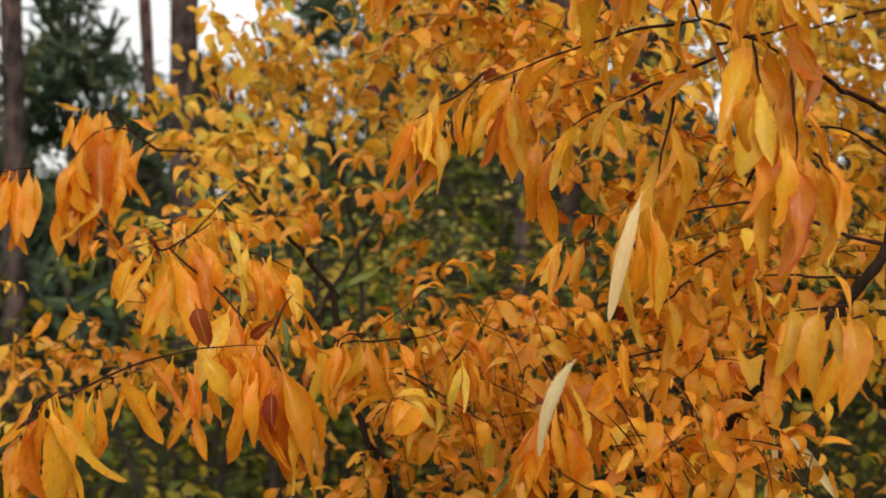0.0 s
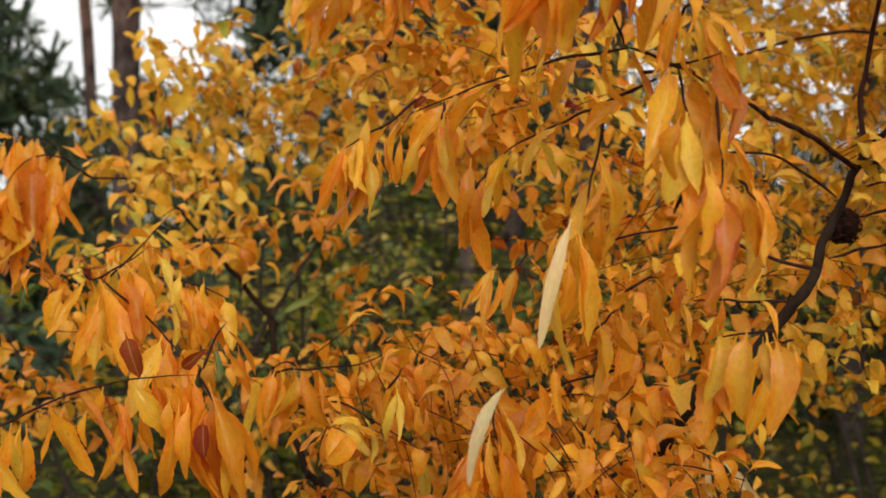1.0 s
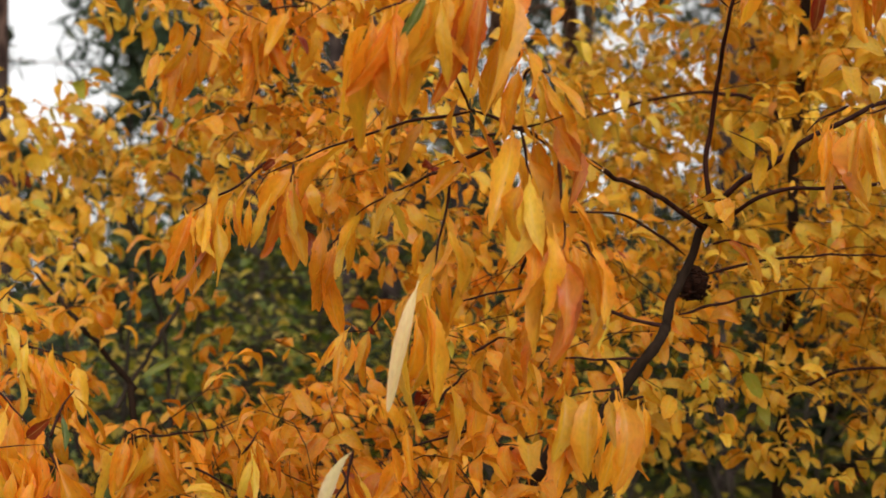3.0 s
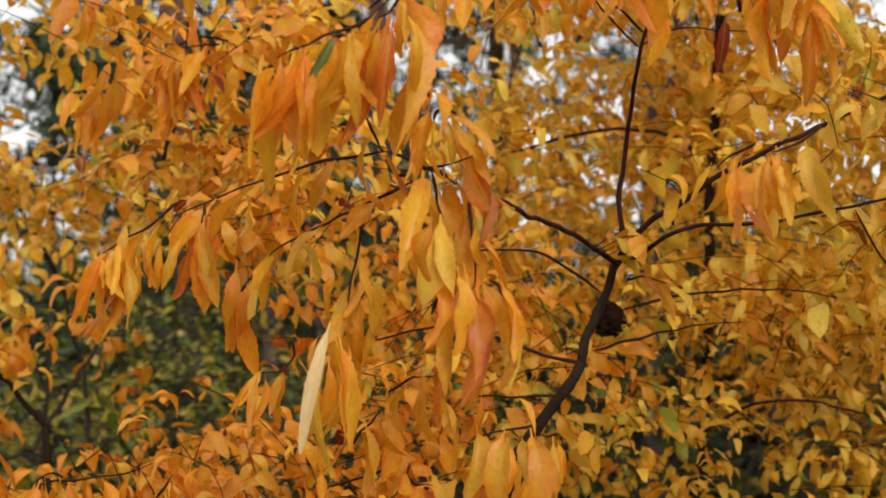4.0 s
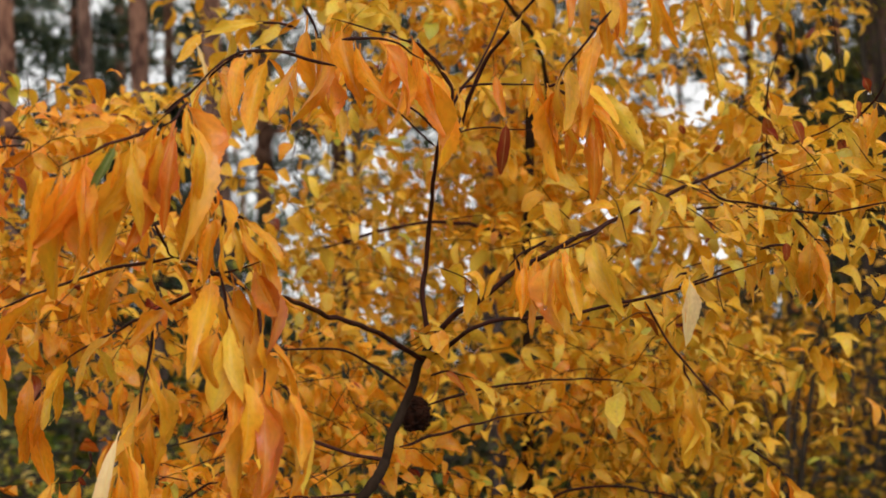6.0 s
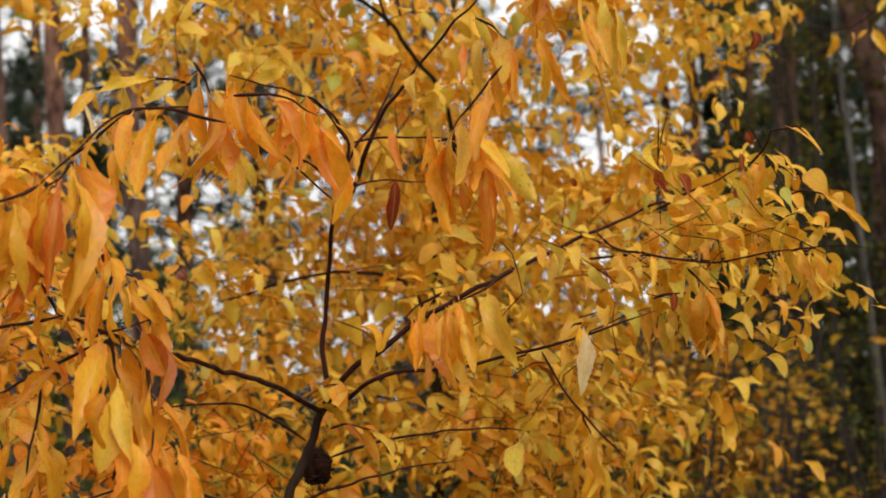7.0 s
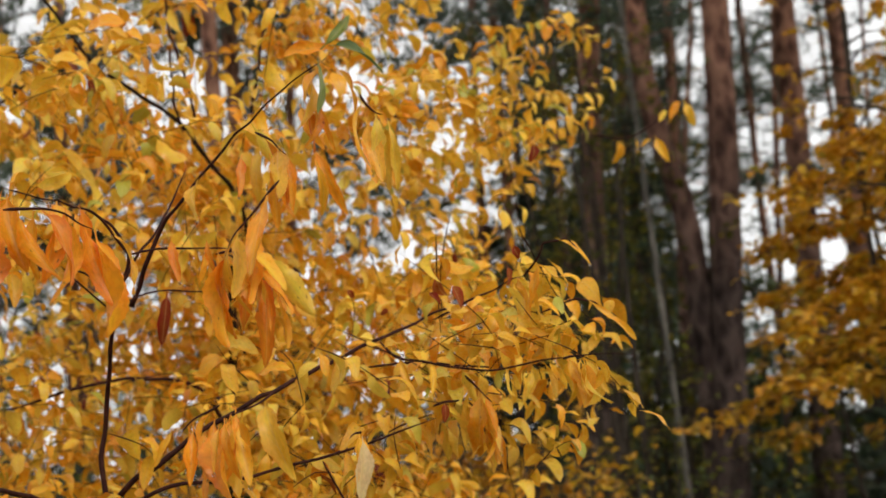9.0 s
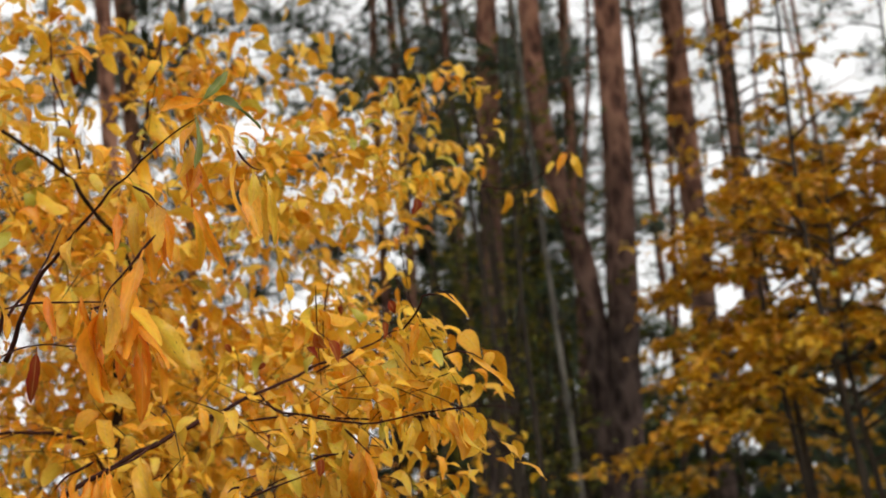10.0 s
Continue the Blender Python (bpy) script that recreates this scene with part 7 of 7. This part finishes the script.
shrub(14.95, 20.09, 3.20, 1.30, 60, 0.100, M_AMBER_MASS, "distant undergrowth shrub with small mixed leaves")
shrub(-5.35, 16.74, 2.80, 1.60, 60, 0.100, M_GREEN_MASS, "distant undergrowth shrub with small mixed leaves")
shrub(7.04, 23.29, 3.20, 1.00, 60, 0.100, M_DARKGREEN_MASS, "distant undergrowth shrub with small mixed leaves")
shrub(4.66, 21.08, 3.10, 1.70, 60, 0.100, M_GREEN_MASS, "distant undergrowth shrub with small mixed leaves")
shrub(-0.95, 10.85, 2.40, 1.10, 60, 0.100, M_DARKGREEN_MASS, "distant undergrowth shrub with small mixed leaves")
shrub(10.33, 21.94, 2.50, 1.20, 60, 0.100, M_DARKGREEN_MASS, "distant undergrowth shrub with small mixed leaves")
shrub(10.20, 19.10, 2.10, 1.10, 60, 0.100, M_DARKGREEN_MASS, "distant undergrowth shrub with small mixed leaves")
shrub(-7.24, 21.76, 3.10, 1.60, 60, 0.100, M_GREEN_MASS, "distant undergrowth shrub with small mixed leaves")
shrub(7.19, 7.03, 2.00, 1.10, 60, 0.100, M_DARKGREEN_MASS, "distant undergrowth shrub with small mixed leaves")
shrub(-0.09, 14.87, 2.90, 1.70, 60, 0.100, M_GREEN_MASS, "distant undergrowth shrub with small mixed leaves")
shrub(-10.22, 24.64, 3.00, 1.00, 60, 0.100, M_DARKGREEN_MASS, "distant undergrowth shrub with small mixed leaves")
shrub(-0.82, 10.31, 2.20, 1.30, 60, 0.100, M_DARKGREEN_MASS, "distant undergrowth shrub with small mixed leaves")
shrub(-0.88, 14.72, 1.70, 1.40, 60, 0.100, M_GREEN_MASS, "distant undergrowth shrub with small mixed leaves")
shrub(-0.20, 9.58, 2.30, 1.50, 60, 0.100, M_DARKGREEN_MASS, "distant undergrowth shrub with small mixed leaves")
shrub(0.26, 16.25, 2.10, 1.30, 60, 0.100, M_GREEN_MASS, "distant undergrowth shrub with small mixed leaves")
shrub(3.80, 12.33, 2.40, 1.50, 60, 0.100, M_DARKGREEN_MASS, "distant undergrowth shrub with small mixed leaves")
shrub(1.38, 11.04, 1.50, 1.20, 60, 0.100, M_GREEN_MASS, "distant undergrowth shrub with small mixed leaves")
shrub(-2.40, 21.16, 3.10, 1.60, 60, 0.100, M_GREEN_MASS, "distant undergrowth shrub with small mixed leaves")
shrub(9.20, 19.26, 2.50, 1.00, 60, 0.100, M_DARKGREEN_MASS, "distant undergrowth shrub with small mixed leaves")
shrub(-1.22, 12.79, 2.20, 1.40, 60, 0.100, M_DARKGREEN_MASS, "distant undergrowth shrub with small mixed leaves")
shrub(0.89, 9.32, 2.90, 1.00, 60, 0.100, M_GREEN_MASS, "distant undergrowth shrub with small mixed leaves")
shrub(5.01, 21.87, 1.60, 1.60, 60, 0.100, M_DARKGREEN_MASS, "distant undergrowth shrub with small mixed leaves")
shrub(-5.77, 21.72, 3.10, 1.00, 60, 0.100, M_DARKGREEN_MASS, "distant undergrowth shrub with small mixed leaves")
shrub(2.84, 9.73, 3.20, 1.50, 60, 0.100, M_DARKGREEN_MASS, "distant undergrowth shrub with small mixed leaves")
shrub(2.57, 18.92, 3.10, 1.40, 60, 0.100, M_GREEN_MASS, "distant undergrowth shrub with small mixed leaves")
shrub(6.16, 15.74, 2.80, 1.00, 60, 0.100, M_AMBER_MASS, "distant undergrowth shrub with small mixed leaves")
shrub(7.08, 9.06, 2.20, 1.70, 60, 0.100, M_DARKGREEN_MASS, "distant undergrowth shrub with small mixed leaves")
shrub(11.91, 21.65, 2.40, 1.30, 60, 0.100, M_GREEN_MASS, "distant undergrowth shrub with small mixed leaves")
shrub(4.11, 10.83, 2.40, 1.70, 60, 0.100, M_GREEN_MASS, "distant undergrowth shrub with small mixed leaves")
shrub(6.82, 22.56, 2.50, 1.40, 60, 0.100, M_AMBER_MASS, "distant undergrowth shrub with small mixed leaves")
shrub(-3.19, 17.67, 2.20, 1.10, 60, 0.100, M_DARKGREEN_MASS, "distant undergrowth shrub with small mixed leaves")
shrub(3.56, 23.21, 2.20, 1.50, 60, 0.100, M_GREEN_MASS, "distant undergrowth shrub with small mixed leaves")
shrub(15.95, 16.94, 2.40, 1.30, 60, 0.100, M_AMBER_MASS, "distant undergrowth shrub with small mixed leaves")
shrub(12.23, 20.95, 1.60, 1.70, 60, 0.100, M_GREEN_MASS, "distant undergrowth shrub with small mixed leaves")
shrub(6.22, 23.94, 1.90, 1.10, 60, 0.100, M_DARKGREEN_MASS, "distant undergrowth shrub with small mixed leaves")
shrub(2.46, 20.28, 1.60, 1.70, 60, 0.100, M_DARKGREEN_MASS, "distant undergrowth shrub with small mixed leaves")
shrub(-3.47, 15.80, 2.70, 1.00, 60, 0.100, M_DARKGREEN_MASS, "distant undergrowth shrub with small mixed leaves")
shrub(-2.94, 17.16, 2.70, 1.20, 60, 0.100, M_DARKGREEN_MASS, "distant undergrowth shrub with small mixed leaves")
shrub(2.05, 16.96, 1.90, 1.40, 60, 0.100, M_GREEN_MASS, "distant undergrowth shrub with small mixed leaves")
shrub(8.44, 21.86, 1.60, 1.30, 60, 0.100, M_DARKGREEN_MASS, "distant undergrowth shrub with small mixed leaves")
shrub(8.07, 7.46, 3.10, 1.20, 60, 0.100, M_AMBER_MASS, "distant undergrowth shrub with small mixed leaves")
shrub(5.80, 19.54, 3.10, 1.60, 60, 0.100, M_DARKGREEN_MASS, "distant undergrowth shrub with small mixed leaves")
shrub(5.31, 17.32, 1.70, 1.30, 60, 0.100, M_DARKGREEN_MASS, "distant undergrowth shrub with small mixed leaves")
shrub(5.53, 17.80, 1.80, 1.50, 60, 0.100, M_GREEN_MASS, "distant undergrowth shrub with small mixed leaves")
shrub(0.95, 25.24, 1.70, 1.20, 60, 0.100, M_GREEN_MASS, "distant undergrowth shrub with small mixed leaves")
shrub(4.27, 11.04, 2.30, 1.60, 60, 0.100, M_GREEN_MASS, "distant undergrowth shrub with small mixed leaves")
shrub(4.01, 18.00, 2.80, 1.20, 60, 0.100, M_DARKGREEN_MASS, "distant undergrowth shrub with small mixed leaves")
shrub(0.01, 11.57, 2.30, 1.10, 60, 0.100, M_GREEN_MASS, "distant undergrowth shrub with small mixed leaves")
shrub(8.23, 15.36, 2.90, 1.00, 60, 0.100, M_DARKGREEN_MASS, "distant undergrowth shrub with small mixed leaves")
shrub(-6.40, 18.40, 2.70, 1.40, 60, 0.100, M_GREEN_MASS, "distant undergrowth shrub with small mixed leaves")
shrub(1.61, 20.22, 2.20, 1.80, 60, 0.100, M_DARKGREEN_MASS, "distant undergrowth shrub with small mixed leaves")
shrub(3.83, 15.18, 1.80, 1.40, 60, 0.100, M_DARKGREEN_MASS, "distant undergrowth shrub with small mixed leaves")
shrub(4.69, 15.04, 2.00, 1.70, 60, 0.100, M_DARKGREEN_MASS, "distant undergrowth shrub with small mixed leaves")
shrub(9.84, 12.92, 2.40, 1.40, 60, 0.100, M_AMBER_MASS, "distant undergrowth shrub with small mixed leaves")
shrub(9.29, 18.96, 1.60, 1.10, 60, 0.100, M_GREEN_MASS, "distant undergrowth shrub with small mixed leaves")
shrub(0.43, 17.75, 2.30, 1.10, 60, 0.100, M_DARKGREEN_MASS, "distant undergrowth shrub with small mixed leaves")
shrub(3.84, 24.98, 3.10, 1.00, 60, 0.100, M_DARKGREEN_MASS, "distant undergrowth shrub with small mixed leaves")
shrub(-5.49, 22.45, 2.60, 0.90, 60, 0.100, M_DARKGREEN_MASS, "distant undergrowth shrub with small mixed leaves")
young_tree(4.62, 4.13, 3.2, 1.05, 26, 0.56, 27, 0.062, 'young tree with amber leaves in flat sprays', 0.2)
young_tree(5.40, 4.50, 3.45, 1.25, 30, 0.58, 32, 0.062, 'young tree with amber leaves in flat sprays', 0.2)
young_tree(4.59, 4.58, 3.75, 0.45, 12, 0.55, 6, 0.058, 'thin young tree with sparse amber leaves', 0.5)
young_tree(6.67, 7.46, 3.0, 0.9, 20, 0.5, 16, 0.06, 'young tree with amber leaves in flat sprays', 0.3)
young_tree(6.23, 5.06, 4.7, 0.6, 12, 0.6, 6, 0.058, 'tall thin young tree with sparse amber leaves', 0.3)
shrub(4.51, 6.87, 5.60, 0.60, 120, 0.060, M_OLIVE_MASS, "tall thin shrub with olive green leaves", stems=4)
shrub(4.62, 7.55, 5.20, 0.70, 120, 0.060, M_OLIVE_MASS, "tall thin shrub with olive green leaves", stems=4, low=0.5)
shrub(6.11, 8.36, 5.60, 0.70, 110, 0.060, M_OLIVE_MASS, "tall thin shrub with olive green leaves", stems=4)
shrub(5.11, 8.30, 5.00, 0.60, 90, 0.060, M_OLIVE_MASS, "tall thin shrub with olive green leaves", stems=4, low=0.5)
young_tree(4.33, 3.95, 3.85, 0.55, 16, 0.50, 9, 0.058, 'thin young tree with sparse amber leaves', 0.4)
young_tree(4.96, 4.97, 4.50, 0.50, 13, 0.50, 5, 0.058, 'thin young tree with sparse amber leaves', 0.3)
shrub(5.25, 8.17, 3.60, 0.90, 60, 0.070, M_DARKGREEN_MASS, "tall thin shrub with dark green leaves", stems=4)
shrub(6.03, 8.87, 4.20, 0.90, 60, 0.070, M_DARKGREEN_MASS, "tall thin shrub with dark green leaves", stems=4)
shrub(5.74, 7.93, 3.80, 0.90, 60, 0.070, M_DARKGREEN_MASS, "tall thin shrub with dark green leaves", stems=4)
shrub(7.05, 9.45, 4.00, 0.90, 60, 0.070, M_DARKGREEN_MASS, "tall thin shrub with dark green leaves", stems=4)


# ---- the depth of the wood ----
def far_wood():
    """Needle masses and thin trunks of the wood beyond, in a broad belt."""
    needles, wood = Heap(), Heap()
    for i in range(120):
        a = radians(frng.uniform(-75, 60))
        d = frng.uniform(24, 60)
        if -0.42 < a < -0.13 or 0.6 < a < 0.86 or (0.3 < a < 0.6 and i % 3):
            continue
        x, y = d * math.sin(a), d * math.cos(a)
        z = floor_at(x, y)
        h = frng.uniform(12, 18)
        line = spline([(x, y, z - 0.2), (x + frng.gauss(0, 0.2), y, z + h / 2), (x + frng.gauss(0, 0.4), y, z + h)], 1.5)
        wood.stem(line, frng.uniform(0.07, 0.13), 0.04, 7)
        for k in range(9):
            s = 0.03 + 0.9 * frng.random() ** 2.3
            q, _ = along(line, s)
            rad = 2.6 * (1.1 - s * 0.7)
            mid = q + Vector((frng.gauss(0, 0.6), frng.gauss(0, 0.6), 0)) * rad
            for e in range(9):
                clump(needles, mid + Vector((frng.gauss(0, 0.75), frng.gauss(0, 0.75), frng.gauss(0, 0.35))), frng.uniform(0.45, 0.9), 9)
    ob = tagged(new("far_wood"), "dark pine wood closing the view behind the clearing", "wood", "", "stuff")
    wood.object("trunk_growth", M_PINE, ob, "dark pine trunks far off")
    needles.object("needle_growth", M_NEEDLE, ob, "dark green needles far off")


far_wood()


def thicket():
    """Young dark growth under the pines, knee to head high, that nobody could count."""
    dark, wood = Heap(), Heap()
    for i in range(330):
        a = radians(frng.uniform(-70, 56))
        d = frng.uniform(11, 24)
        x, y = d * math.sin(a), d * math.cos(a)
        z = floor_at(x, y)
        h = frng.uniform(1.0, 2.2) * (1 + (d - 11) / 13)
        if -0.42 < a < -0.13:
            h *= 0.7
        line = spline([(x, y, z - 0.1), (x, y, z + h * 0.5), (x + frng.gauss(0, 0.1), y, z + h)], 0.4)
        wood.stem(line, 0.02, 0.006, 5)
        for k in range(26):
            s = frng.random()
            q, _ = along(line, s)
            off = Vector((frng.gauss(0, 0.5), frng.gauss(0, 0.5), frng.gauss(0, 0.15))) * (0.9 - 0.5 * s)
            clump(dark, q + off, frng.uniform(0.3, 0.6), 11)
    ob = tagged(new("thicket"), "dark green young growth under the pines", "undergrowth", "", "stuff")
    wood.object("stem_growth", M_GREYBARK, ob, "thin stems")
    dark.object("leaf_growth", M_NEEDLE, ob, "dark green foliage")


thicket()


def low_growth():
    """Bilberry-high green leaves and fallen yellow ones on the floor in front of the wood."""
    green, fallen = Heap(), Heap()
    for i in range(7000):
        x, y = frng.gauss(1.0, 4.2), frng.gauss(3.2, 4.2)
        z = floor_at(x, y)
        if frng.random() < 0.6 and y > 1.8:
            for k in range(3):
                q = Vector((x + frng.gauss(0, 0.05), y + frng.gauss(0, 0.05), z + frng.uniform(0.03, 0.28)))
                green.leaf(frng.choice(TINY), leaf_pose(q, Vector((frng.gauss(0, 1), frng.gauss(0, 1), 0.3)), Vector((frng.gauss(0, 0.4), frng.gauss(0, 0.4), 1)), frng.uniform(0.04, 0.08)))
        else:
            fallen.leaf(frng.choice(PLAIN), leaf_pose(Vector((x, y, z + 0.012)), Vector((frng.gauss(0, 1), frng.gauss(0, 1), 0.0)), Vector((frng.gauss(0, 0.15), frng.gauss(0, 0.15), 1)), frng.uniform(0.05, 0.09)))
    ob = tagged(new("ground_cover"), "low green plants and fallen yellow leaves on the floor", "undergrowth", "", "stuff")
    green.object("green_growth", M_LOW, ob, "small green leaves")
    fallen.object("leaf_litter", M_AMBER_MASS, ob, "fallen amber leaves")


M_LOW = leaf_material("low_green_leaves", [(0.0, (0.04, 0.06, 0.007)), (0.7, (0.095, 0.115, 0.011)), (1.0, (0.22, 0.2, 0.02))], False, gloss=0.12)
low_growth()
